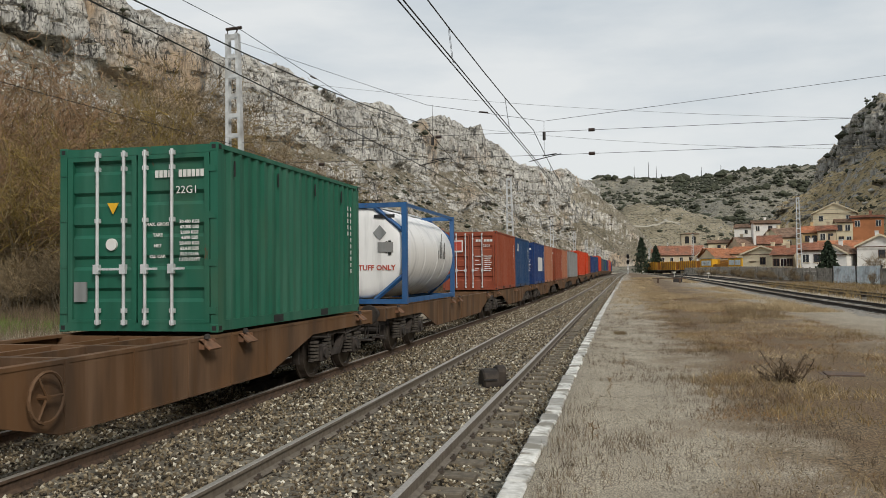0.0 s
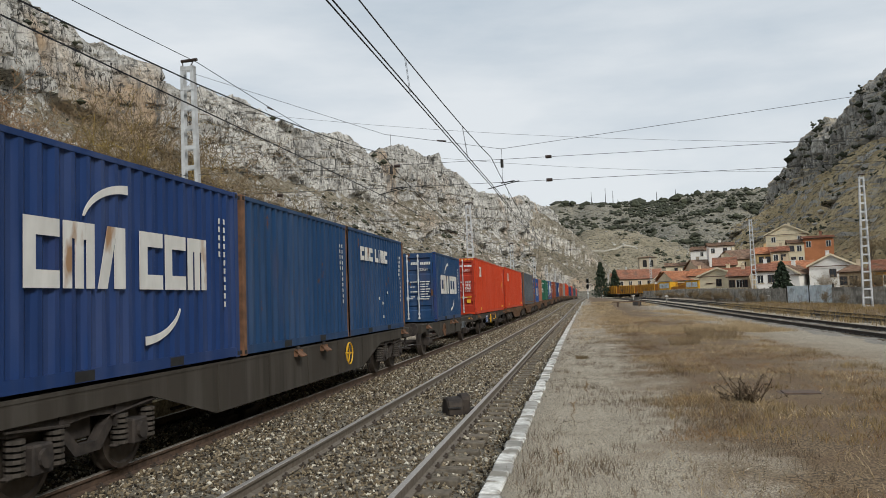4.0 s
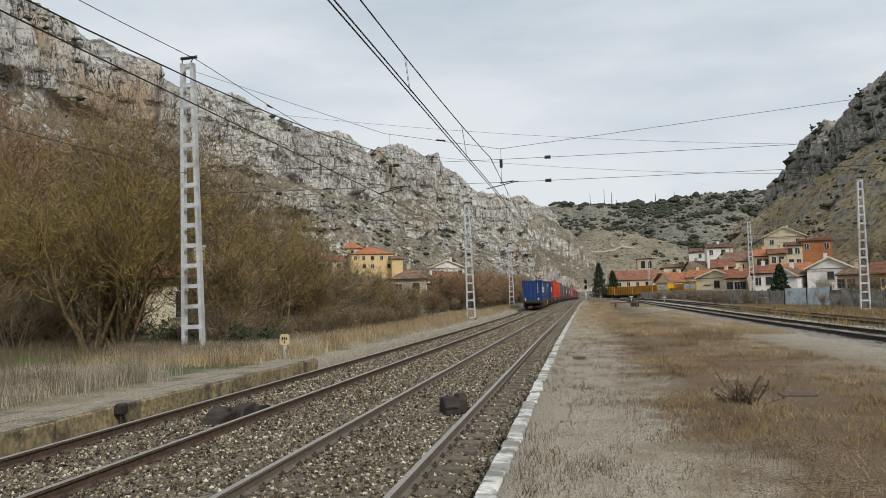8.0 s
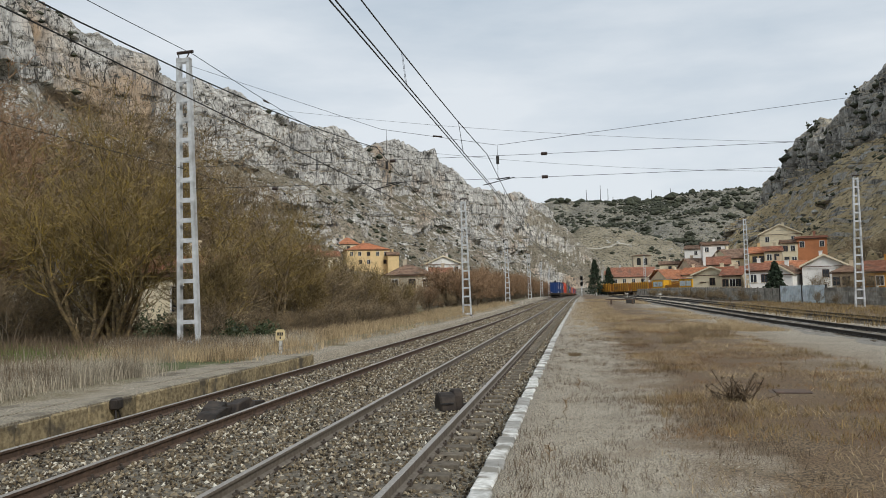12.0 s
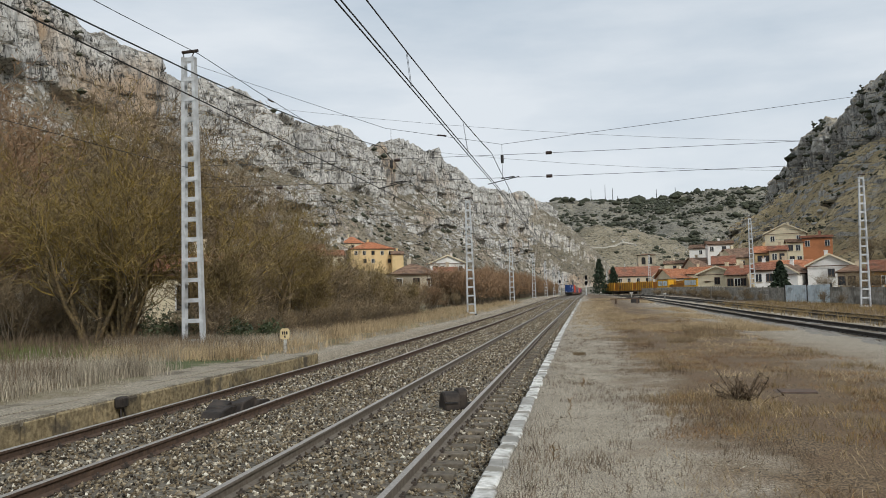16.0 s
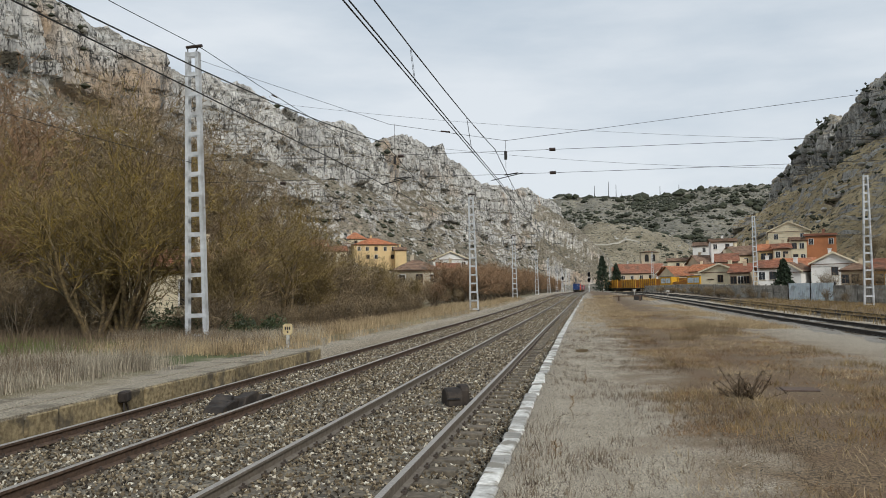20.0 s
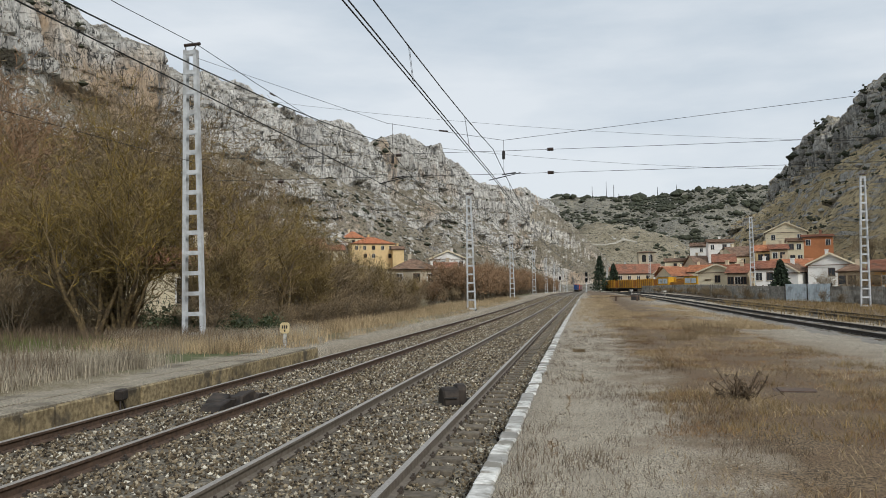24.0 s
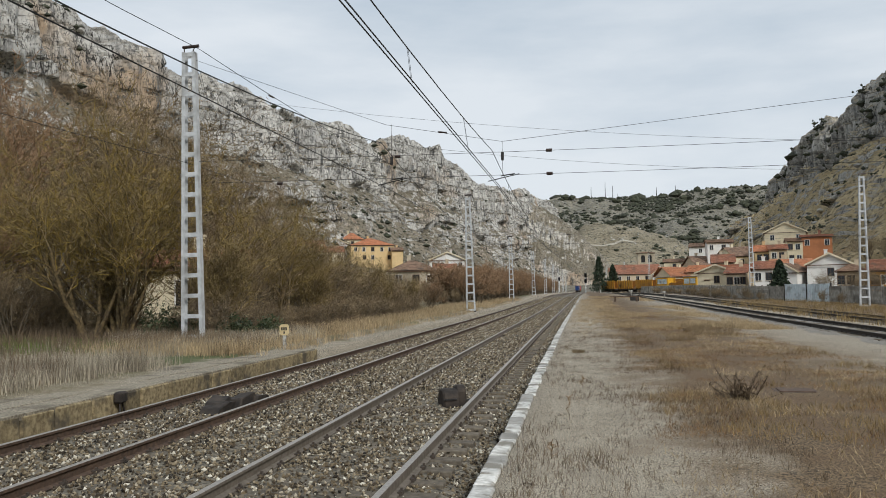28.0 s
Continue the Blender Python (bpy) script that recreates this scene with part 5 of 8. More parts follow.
# ---- wagons ----
def wheelset(parent, y, name="wheelset"):
    bm = bmesh.new()
    tube(bm, (-1.02, y, 0.46), (1.02, y, 0.46), 0.085, sides=10)
    ob = part("axle", bm, M_BOGIE, parent)
    for sx in (-1, 1):
        bm = bmesh.new()
        prof = [(0.0, 0.12), (0.0, 0.38), (-0.02, 0.40), (-0.02, 0.455), (0.10, 0.462), (0.105, 0.495), (0.135, 0.495), (0.135, 0.40), (0.09, 0.37), (0.085, 0.14)]
        n = 28
        rings = []
        for d, r in prof:
            x = sx * (0.97 - d)
            rings.append([bm.verts.new((x, y + r * math.cos(i * math.tau / n), 0.46 + r * math.sin(i * math.tau / n))) for i in range(n)])
        for a, b in zip(rings, rings[1:]):
            for i in range(n):
                j = (i + 1) % n
                bm.faces.new((a[i], a[j], b[j], b[i]))
        bmesh.ops.recalc_face_normals(bm, faces=bm.faces[:])
        part("wheel", bm, M_TREAD, parent)


def spring_bits(bm, x, y, z0, z1, r=0.085, turns=5):
    for i in range(turns):
        z = z0 + (z1 - z0) * (i + 0.5) / turns
        t = (z1 - z0) / turns * 0.62
        tube(bm, (x, y, z - t / 2), (x, y, z + t / 2), r, sides=9)


def bogie(parent, y):
    """A two-axle bogie with coil springs and sagging side frames."""
    bm = bmesh.new()
    for sx in (-1, 1):
        x0, x1 = (0.98, 1.10) if sx > 0 else (-1.10, -0.98)
        prism(bm, [(y - 1.38, 0.84), (y - 1.32, 0.72), (y - 0.6, 0.70), (y, 0.74), (y + 0.6, 0.70), (y + 1.32, 0.72), (y + 1.38, 0.84), (y + 0.55, 0.90), (y, 0.82), (y - 0.55, 0.90)], x0, x1 + sx * 0.04 if sx > 0 else x1)
        for d in (-1, 1):
            prism(bm, [(y + d * 0.66, 0.76), (y + d * 0.50, 0.76), (y + d * 0.16, 0.45), (y, 0.45), (y, 0.34), (y + d * 0.24, 0.34)][::d], x0 + 0.02, x1 + 0.02)
            box(bm, min(x0, x1) - 0.02, max(x0, x1) + 0.06, y + d * 0.52 - 0.04, y + d * 0.52 + 0.04, 0.56, 0.86)
            tube(bm, (sx * 1.16, y + d * 1.38, 0.78), (sx * 1.16, y + d * 0.4, 0.70), 0.018, sides=5)
    box(bm, -1.0, 1.0, y - 0.22, y + 0.22, 0.5, 0.82)
    for e in (-1.35, 1.27):
        box(bm, -1.0, 1.0, y + e, y + e + 0.08, 0.62, 0.78)
    frame_ob = part("bogie_frame", bm, M_BOGIE, parent, "grimy sprung bogie")
    for a in (-0.9, 0.9):
        wheelset(frame_ob, y + a)
        for sx in (-1, 1):
            bm = boxes((sx * 1.12 - 0.11, sx * 1.12 + 0.11, y + a - 0.16, y + a + 0.16, 0.30, 0.60))
            box(bm, sx * 1.12 - 0.05, sx * 1.12 + 0.05, y + a - 0.45, y + a + 0.45, 0.31, 0.355)
            rounded(bm, 0.02)
            tube(bm, (sx * 1.22, y + a, 0.46), (sx * 1.27, y + a, 0.46), 0.1, sides=12)
            part("axle_box", bm, M_BOGIE, frame_ob)
            for d in (-0.3, 0.3):
                bm = bmesh.new()
                spring_bits(bm, sx * 1.13, y + a + d, 0.33, 0.70, 0.1, 6)
                part("coil_spring", bm, M_SPRING, frame_ob)
        for sx in (-1, 1):
            part("brake_shoe", boxes((sx * 0.9 - 0.06, sx * 0.9 + 0.06, y + a * 1.62 - 0.04, y + a * 1.62 + 0.05, 0.3, 0.66)), M_BOGIE, frame_ob)
    return frame_ob


def single_axle(parent, y):
    """A single axle with leaf springs."""
    bm = bmesh.new()
    for sx in (-1, 1):
        x0, x1 = (0.94, 1.0) if sx > 0 else (-1.0, -0.94)
        prism(bm, [(y - 0.35, 0.95), (y - 0.2, 0.36), (y + 0.2, 0.36), (y + 0.35, 0.95)], x0, x1)
    box(bm, -0.95, 0.95, y - 0.06, y + 0.06, 0.8, 0.94)
    guard = part("axle_guard", bm, M_BOGIE, parent, "axle guard with leaf spring")
    wheelset(guard, y)
    for sx in (-1, 1):
        bm = bmesh.new()
        for i in range(6):
            half = 0.62 - 0.085 * i
            z = 0.78 - i * 0.022
            pts = [(y - half, z + 0.10 * (half / 0.62) ** 2), (y - half * 0.5, z + 0.025 * (half / 0.62) ** 2), (y, z), (y + half * 0.5, z + 0.025 * (half / 0.62) ** 2), (y + half, z + 0.10 * (half / 0.62) ** 2)]
            prism(bm, pts + [(a, b - 0.018) for a, b in pts[::-1]], sx * 1.1 - 0.05, sx * 1.1 + 0.05)
        part("leaf_spring", bm, M_SPRING, guard)
        bm = boxes((sx * 1.1 - 0.11, sx * 1.1 + 0.11, y - 0.15, y + 0.15, 0.32, 0.62))
        rounded(bm, 0.03)
        tube(bm, (sx * 1.2, y, 0.46), (sx * 1.29, y, 0.46), 0.12, 0.09, sides=12)
        part("axle_box", bm, M_BOGIE, guard)
    return guard


def wheel_rim(parent, x, y, z, material, r=0.24):
    """A spoked hand wheel on the side."""
    bm = bmesh.new()
    n = 18
    pts = [Vector((x, y + r * math.cos(i * math.tau / n), z + r * math.sin(i * math.tau / n))) for i in range(n)]
    for i in range(n):
        tube(bm, pts[i], pts[(i + 1) % n], 0.018, sides=5, caps=False)
    for i in range(0, n, 6):
        tube(bm, (x, y, z), pts[i], 0.014, sides=5)
    tube(bm, (x - 0.12, y, z), (x + 0.02, y, z), 0.03, sides=8)
    part("handbrake_wheel", bm, material, parent)


def wagon(s0, s1, axles, material=None, two_axle=False, label="brown bogie flat wagon carrying containers", belly=None, rim=None, detail=True, open_deck=True, ends=(True, True)):
    material = material or M_WAGON
    L = s1 - s0
    mid = (s0 + s1) / 2
    top = tagged(empty("container_wagon"), label, "wagon", "train wagons")
    near, far = -L / 2, L / 2
    a0, a1 = axles[0] - mid, axles[-1] - mid
    b0, b1 = (belly[0] - mid, belly[1] - mid) if belly else (a0 + (1.9 if two_axle else 3.0), a1 - (1.9 if two_axle else 3.0))
    run = 0.9 if two_axle else 1.8
    low = 0.55 if two_axle else 0.36
    zt, ze = 1.07, 0.82
    for sx in (-1, 1):
        bm = bmesh.new()
        outline = [(near, zt), (near, ze), (max(near + 0.05, b0 - run), ze), (b0, low), (b1, low), (min(far - 0.05, b1 + run), ze), (far, ze), (far, zt)]
        x = sx * 1.19
        prism(bm, outline, x - 0.012, x + 0.012)
        box(bm, x - 0.10 if sx > 0 else x - 0.02, x + 0.02 if sx > 0 else x + 0.10, near, far, zt - 0.03, zt + 0.012)
        box(bm, x - 0.10 if sx > 0 else x - 0.02, x + 0.02 if sx > 0 else x + 0.10, b0, b1, low - 0.01, low + 0.02)
        n = 5
        for i in range(n):
            y = b0 + 0.1 + (b1 - b0 - 0.2) * i / (n - 1)
            box(bm, x - 0.03, x + 0.03, y - 0.03, y + 0.03, low, zt)
        sill = part("side_sill", bm, material, top)
        if sx > 0 and detail:
            for y in (near + 0.9, near + 0.48 * L, near + 0.56 * L, far - 0.9):
                bm = bmesh.new()
                box(bm, 0.0, 0.2, y - 0.15, y + 0.15, -0.012, 0.012, pose(x + 0.012, 0, 1.05, 0, 38, 0))
                box(bm, x + 0.012, x + 0.09, y - 0.15, y - 0.135, 0.93, 1.05)
                box(bm, x + 0.012, x + 0.09, y + 0.135, y + 0.15, 0.93, 1.05)
                bracket = part("twist_lock_bracket", bm, M_RUSTY, sill)
                bm = bmesh.new()
                tube(bm, (x + 0.05, y, 1.06), (x + 0.05, y, 1.12), 0.05, 0.03, sides=8)
                part("twist_lock", bm, M_BOGIE, bracket)
    if open_deck:
        n = max(4, round(L / 1.4))
        for i in range(n + 1):
            y = near + 0.12 + (L - 0.24) * i / n
            part("cross_beam", boxes((-1.17, 1.17, y - 0.06, y + 0.06, 0.9, 1.06)), material, top)
        part("centre_sill", boxes((-0.28, -0.2, near, far, 0.68, 1.05), (0.2, 0.28, near, far, 0.68, 1.05)), material, top)
    for e, sy, buffers in ((near, -1, ends[0]), (far, 1, ends[1])):
        if not buffers:
            part("articulation", boxes((-0.35, 0.35, min(e, e + sy * 0.6), max(e, e + sy * 0.6), 0.7, 0.95)), M_BOGIE, top)
            continue
        bm = boxes((-1.2, 1.2, min(e, e + sy * 0.12), max(e, e + sy * 0.12), 0.78, 1.09))
        rounded(bm, 0.012)
        part("end_beam", bm, material, top)
        for sx in (-1, 1):
            bm = bmesh.new()
            y0 = e + sy * 0.12
            tube(bm, (sx * 0.97, y0, 0.96), (sx * 0.97, y0 + sy * 0.32, 0.96), 0.11, 0.095, sides=14)
            tube(bm, (sx * 0.97, y0 + sy * 0.30, 0.96), (sx * 0.97, y0 + sy * 0.5, 0.96), 0.075, sides=12)
            tube(bm, (sx * 0.97, y0 + sy * 0.49, 0.96), (sx * 0.97, y0 + sy * 0.53, 0.96), 0.22, 0.215, sides=18)
            part("buffer", bm, M_BOGIE, top)
        bm = boxes((-0.06, 0.06, min(e, e + sy * 0.5), max(e, e + sy * 0.5), 0.9, 1.0))
        tube(bm, (0, e + sy * 0.45, 0.95), (0, e + sy * 0.58, 0.6), 0.03, sides=6)
        part("coupling", bm, M_BOGIE, top)
        if detail:
            bm = boxes((0.95, 1.2, min(e, e + sy * 0.3), max(e, e + sy * 0.3), 0.42, 0.45))
            tube(bm, (1.05, e + sy * 0.05, 0.8), (1.05, e + sy * 0.05, 0.44), 0.016, sides=5)
            tube(bm, (1.05, e + sy * 0.27, 0.8), (1.05, e + sy * 0.27, 0.44), 0.016, sides=5)
            part("shunter_step", bm, M_BOGIE, top)
    for a in axles:
        (single_axle if two_axle else bogie)(top, a - mid)
    bm = bmesh.new()
    tube(bm, (0.5, b0, 0.42), (0.5, b1, 0.42), 0.025, sides=6)
    tube(bm, (-0.6, -1.2, 0.62), (-0.6, 0.6, 0.62), 0.2, sides=12)
    part("brake_gear", bm, M_BOGIE, top)
    if rim:
        wheel_rim(top, 1.29, rim[0] - mid, 0.76, rim[1])
    rider(top, mid)
    return top, near, far


def data_plates(top, y, grey=True):
    """Stencilled plates on the side sill; nothing on them can be read."""
    x = 1.205
    part("data_plate", boxes((x, x + 0.004, y - 1.3, y - 0.45, 0.58, 0.98)), M_PLATE_BLUE, top, "blue data plate with white stencilling")
    part("data_plate", boxes((x, x + 0.004, y + 0.9, y + 1.2, 0.66, 0.92)), M_PLATE_BLUE, top)
    bars("stencilling", top, M_WHITE, [(-1.2 + i * 0.2, -1.06 + i * 0.2, 0.88, 0.94) for i in range(4)] + [(-0.95, -0.55, 0.78 - i * 0.06, 0.81 - i * 0.06) for i in range(3)], pose(x + 0.006, y, 0) @ SIDE_FACE)
    part("ticket_frame", boxes((x, x + 0.02, y + 0.42, y + 0.74, 0.58, 0.94)), M_BOGIE, top)
    part("yellow_bar", boxes((x, x + 0.005, y + 2.1, y + 3.0, 0.66, 0.70)), M_YELLOW, top)
    bm = bmesh.new()
    patch(bm, [(3.2, 0.68), (3.7, 0.68), (3.55, 0.98), (3.35, 0.98)])
    ob = part("yellow_mark", bm, M_YELLOW, top)
    ob.matrix_basis = pose(x + 0.008, y, 0) @ SIDE_FACE


def build_wagons():
    wagon(-10.9, 2.3, (-8.7, 2.75), belly=(-5.6, -1.6), ends=(True, False))
    wagon(3.1, 17.0, (15.0,), belly=(6.95, 11.8), rim=(6.67, M_WAGON), label="brown articulated flat wagon with one slot empty", ends=(False, True))
    wagon(18.2, 33.4, (20.4, 34.0), label="brown articulated flat wagon carrying a tank container", ends=(True, False))
    wagon(-25.6, -11.9, (-26.3, -14.1), belly=(-22.0, -17.6), rim=(-21.3, M_WAGON), ends=(False, True))
    wagon(-41.4, -26.9, (-38.35,), belly=(-34.6, -30.4), ends=(True, False))
    t, n, f = wagon(-56.6, -42.2, (-53.7, -44.6), M_WAGON_GREY, True, "grimy grey two-axle container wagon with blue data plates", rim=(-51.0, M_YELLOW))
    data_plates(t, -1.9)
    t, n, f = wagon(-70.6, -58.0, (-69.35, -59.95), M_WAGON_GREY, True, "grimy grey two-axle container wagon with chalked scrawl", rim=(-66.6, M_RUSTY))
    bm = bmesh.new()
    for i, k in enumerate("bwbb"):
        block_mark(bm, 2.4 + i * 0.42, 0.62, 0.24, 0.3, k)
    ob = tagged(part("chalk_scrawl", bm, M_TARP, t), kind="stuff")
    ob.matrix_basis = pose(1.206, 0, 0) @ SIDE_FACE
    part("yellow_lever", boxes((1.2, 1.24, 5.0, 5.9, 0.98, 1.02)), M_YELLOW, t)
    t, n, f = wagon(-92.1, -72.8, (-89.3, -75.1), M_WAGON_GREY, False, "grimy sixty-foot bogie flat wagon at the tail of the train", rim=(-79.6, M_YELLOW))
    for x in (-0.9, 0.75):
        bm = boxes((x, x + 0.16, n - 0.16, n - 0.13, 1.1, 1.42))
        plate = part("tail_lamp", bm, M_WHITE, t, "white tail board with a red lamp")
        bm = bmesh.new()
        tube(bm, (x + 0.08, n - 0.18, 1.28), (x + 0.08, n - 0.155, 1.28), 0.045, sides=12)
        part("red_lens", bm, M_LAMP_RED, plate)


build_wagons()


def far_containers():
    plain = {"brick": (M_BRICK, "brick-red"), "blue": (M_NAVY, "mid-blue"), "deep": (M_DEEP, "dark blue"), "peach": (M_PEACH, "faded orange"),
             "grey": (M_PALE, "pale grey"), "red": (M_RED, "orange-red"), "green": (M_GREEN, "dark green"), "slate": (M_GREY, "slate grey")}
    # wagon start, then its loads: colour and feet
    loads = (("brick", 20), ("blue", 20)), (("deep", 20), ("peach", 20)), (("brick", 20), ("peach", 20)), (("grey", 40),), (("red", 40),), (("red", 20), ("brick", 20)), (("deep", 40),), (("blue", 20), ("deep", 20)), \
        (("red", 40),), (("slate", 40),), (("blue", 20), ("green", 20)), (("deep", 40),), (("brick", 20), ("grey", 20)), (("red", 40),), (("deep", 20), ("blue", 20))
    s = 34.6
    for n, load in enumerate(loads):
        wagon(s, s + 13.7, (s + 11.4,) if n % 2 == 0 else (s + 2.3, s + 14.3), belly=(s + 4.2, s + 9.4), detail=n < 3, ends=(n % 2 == 1, n % 2 == 0))
        y = s + 0.75
        for k, (colour, feet) in enumerate(load):
            material, word = plain[colour]
            length = 6.058 if feet == 20 else 12.192
            size = "twenty-foot" if feet == 20 else "forty-foot"
            top, near, far, h, w = container(y, length, colour == "red", material, f"{word} {size} steel shipping container far up the train", doors=k == 0, detail=n < 3)
            if colour == "blue" and n < 3:
                emblem(top, w, near + 0.7, h - 0.7, "lpp", 0.3, 0.36, 0.08)
            if colour == "deep" and n < 3:
                part("emblem_panel", boxes((w - 0.01, w + 0.004, near + 2.0, near + 4.6, 0.8, 1.7)), M_WHITE, top)
            if colour == "brick" and n == 0:
                part("name_board", boxes((-0.95, -0.35, near - 0.055, near - 0.045, 1.75, 2.15)), M_REDTEXT, top)
                part("name_board_edge", boxes((-1.0, -0.3, near - 0.045, near - 0.04, 1.68, 2.2)), M_WHITE, top)
            y += length + 0.06
        s += 14.95


far_containers()

# ---- masts and wires ----
M_INSULATOR = mat("brown_insulator", (0.03, 0.018, 0.014), (0.05, 0.03, 0.022), 8, 0.35)


def lattice_mast(x, y, z, h, base=0.78, top=0.46, lean=0.0, label="grey steel lattice mast with flat rungs", turn=0.0, tip=True):
    """Two tapered channel legs joined by flat rungs."""
    mast = tagged(empty("catenary_mast", pose(x, y, z, 0, lean, turn)), label, "mast", "overhead line masts")
    for s in (-1, 1):
        bm = bmesh.new()
        for a, b in ((-0.12, -0.10), (0.10, 0.12)):
            vs = []
            for zz, w in ((0.12, base), (h, top)):
                xo, xi = s * w / 2, s * (w / 2 - 0.12)
                vs += [[bm.verts.new((v, yy, zz)) for v, yy in ((xi, a), (xo, a), (xo, b), (xi, b))]]
            for i in range(4):
                j = (i + 1) % 4
                bm.faces.new((vs[0][i], vs[0][j], vs[1][j], vs[1][i]))
            bm.faces.new(vs[1])
        vs = []
        for zz, w in ((0.12, base), (h, top)):
            xo, xi = s * w / 2, s * (w / 2 - 0.016)
            vs += [[bm.verts.new((v, yy, zz)) for v, yy in ((xi, -0.1), (xo, -0.1), (xo, 0.1), (xi, 0.1))]]
        for i in range(4):
            j = (i + 1) % 4
            bm.faces.new((vs[0][i], vs[0][j], vs[1][j], vs[1][i]))
        bmesh.ops.recalc_face_normals(bm, faces=bm.faces[:])
        part("leg", bm, M_MAST, mast)
        w = s * base / 2
        part("foot_bolt", boxes((w - 0.08 - s * 0.05, w + 0.08 - s * 0.05, -0.1, 0.1, -0.1, 0.14)), M_DARK, mast)
    n = max(6, round(h / 0.74))
    for i in range(n + 1):
        zz = 0.2 + (h - 0.3) * i / n
        w = base + (top - base) * zz / h
        for yy in (-0.128, 0.118):
            part("rung", boxes((-w / 2 + 0.01, w / 2 - 0.01, yy, yy + 0.01, zz - 0.07, zz + 0.07)), M_MAST, mast)
    part("footing", boxes((-0.55, 0.55, -0.4, 0.4, -0.5, 0.02)), M_CONCRETE, mast)
    if tip:
        bm = bmesh.new()
        tube(bm, (-0.2, 0, h), (-0.2, 0, h + 0.18), 0.02, sides=5)
        tube(bm, (0.1, 0, h), (0.2, 0, h + 0.18), 0.02, sides=5)
        tube(bm, (-0.25, 0, h + 0.2), (0.35, 0, h + 0.22), 0.06, sides=8)
        part("top_insulator", bm, M_INSULATOR, mast)
    return mast


MAST_LEFT = (-13.4, 26.8, 0.25, 10.3)
lattice_mast(*MAST_LEFT, 0.80, 0.48, lean=-0.9, label="tall grey steel lattice mast with flat rungs beside the old platform")
lattice_mast(-9.5 + float(bend(69.5)), 69.5, 0.1, 9.9, 0.8, 0.45, -0.8)
for my in (116, 163, 208, 255, 300, 345, 392):
    lattice_mast(-10.3 + float(bend(my)), my, float(rise(my)), 9.0, 0.75, 0.45, -0.5)
lattice_mast(23.7, 73.9, 0.0, 11.2, 0.85, 0.45, 0.6)
lattice_mast(25.3, 127.2, 0.2, 12.2, 0.85, 0.45, -0.5)
lattice_mast(20.4, 250, 0.5, 12.0, 0.8, 0.45)
lattice_mast(17.5, 330, 0.5, 12.0, 0.8, 0.45)
lattice_mast(12.6, 400, 0.5, 12.0, 0.8, 0.45)
lattice_mast(24.5, 26.8, 0.0, 10.8, 0.8, 0.48)


def polytube(bm, pts, r, sides=5):
    """One unbroken rod through all the points."""
    rings = []
    for i, p in enumerate(pts):
        d = (pts[min(i + 1, len(pts) - 1)] - pts[max(i - 1, 0)]).to_track_quat("Z", "Y")
        rings.append([bm.verts.new(p + d @ Vector((r * math.cos(k * math.tau / sides), r * math.sin(k * math.tau / sides), 0))) for k in range(sides)])
    for a, b in zip(rings, rings[1:]):
        for k in range(sides):
            j = (k + 1) % sides
            bm.faces.new((a[k], a[j], b[j], b[k]))


def wire(bm, a, b, sag=0.0, r=0.008, n=1):
    a, b = Vector(a), Vector(b)
    pts = []
    for i in range(n + 1):
        t = i / n
        p = a.lerp(b, t)
        p.z -= 4 * sag * t * (1 - t)
        pts.append(p)
    polytube(bm, pts, r)
    return pts


def catenary(x, label, twin=False, low=5.42, high=1.15, slack=2.7, stops=(-20.4, 26.8, 70, 116, 163, 208, 255, 300, 345, 392)):
    """Messenger, contact wire and droppers along one track."""
    line = tagged(empty("overhead_line"), label, "overhead line", "overhead lines")
    con, mes = [], []
    for k, (y0, y1) in enumerate(zip(stops, stops[1:])):
        sway = (0.16 if twin else 0.3) * (-1) ** k
        for i in range(14):
            t = i / 14
            y = y0 + (y1 - y0) * t
            xc, zc = x + float(bend(y)) - sway * (1 - 2 * t), low + float(rise(y))
            con.append(Vector((xc, y, zc)))
            mes.append(Vector((x + float(bend(y)), y, zc + high - slack * t * (1 - t))))
            if i % 2 == 0 and i:
                drop = bmesh.new()
                for off in (-0.05, 0.05):
                    tube(drop, mes[-1] + Vector((0, off, 0)), con[-1] + Vector((0, off, 0)), 0.0035, sides=4, caps=False)
                part("dropper", drop, M_WIRE, line)
    for off in ((-0.034, 0.034) if twin else (0,)):
        bm = bmesh.new()
        polytube(bm, [p + Vector((off, 0, 0)) for p in con], 0.0115)
        part("contact_wire", bm, M_WIRE, line)
    bm = bmesh.new()
    polytube(bm, mes, 0.012)
    part("messenger_wire", bm, M_WIRE, line)


catenary(TRACK_B, "overhead contact line with messenger wire above the near track", True)
catenary(TRACK_A, "overhead contact line with messenger wire above the train's track", False, 5.36, 1.62, 5.5)


def side_cable(name, stops, sag, label, r=0.012):
    """A cable slung from place to place: stops are (x, y, z)."""
    bm = bmesh.new()
    pts = []
    for a, b in zip(stops, stops[1:]):
        for i in range(10):
            t = i / 9 if b == stops[-1] else i / 10
            p = Vector(a).lerp(Vector(b), t)
            p.z -= 4 * sag * t * (1 - t)
            pts.append(p)
    polytube(bm, pts, r)
    tagged(part(name, bm, M_WIRE), label, "cable", "line-side cables")


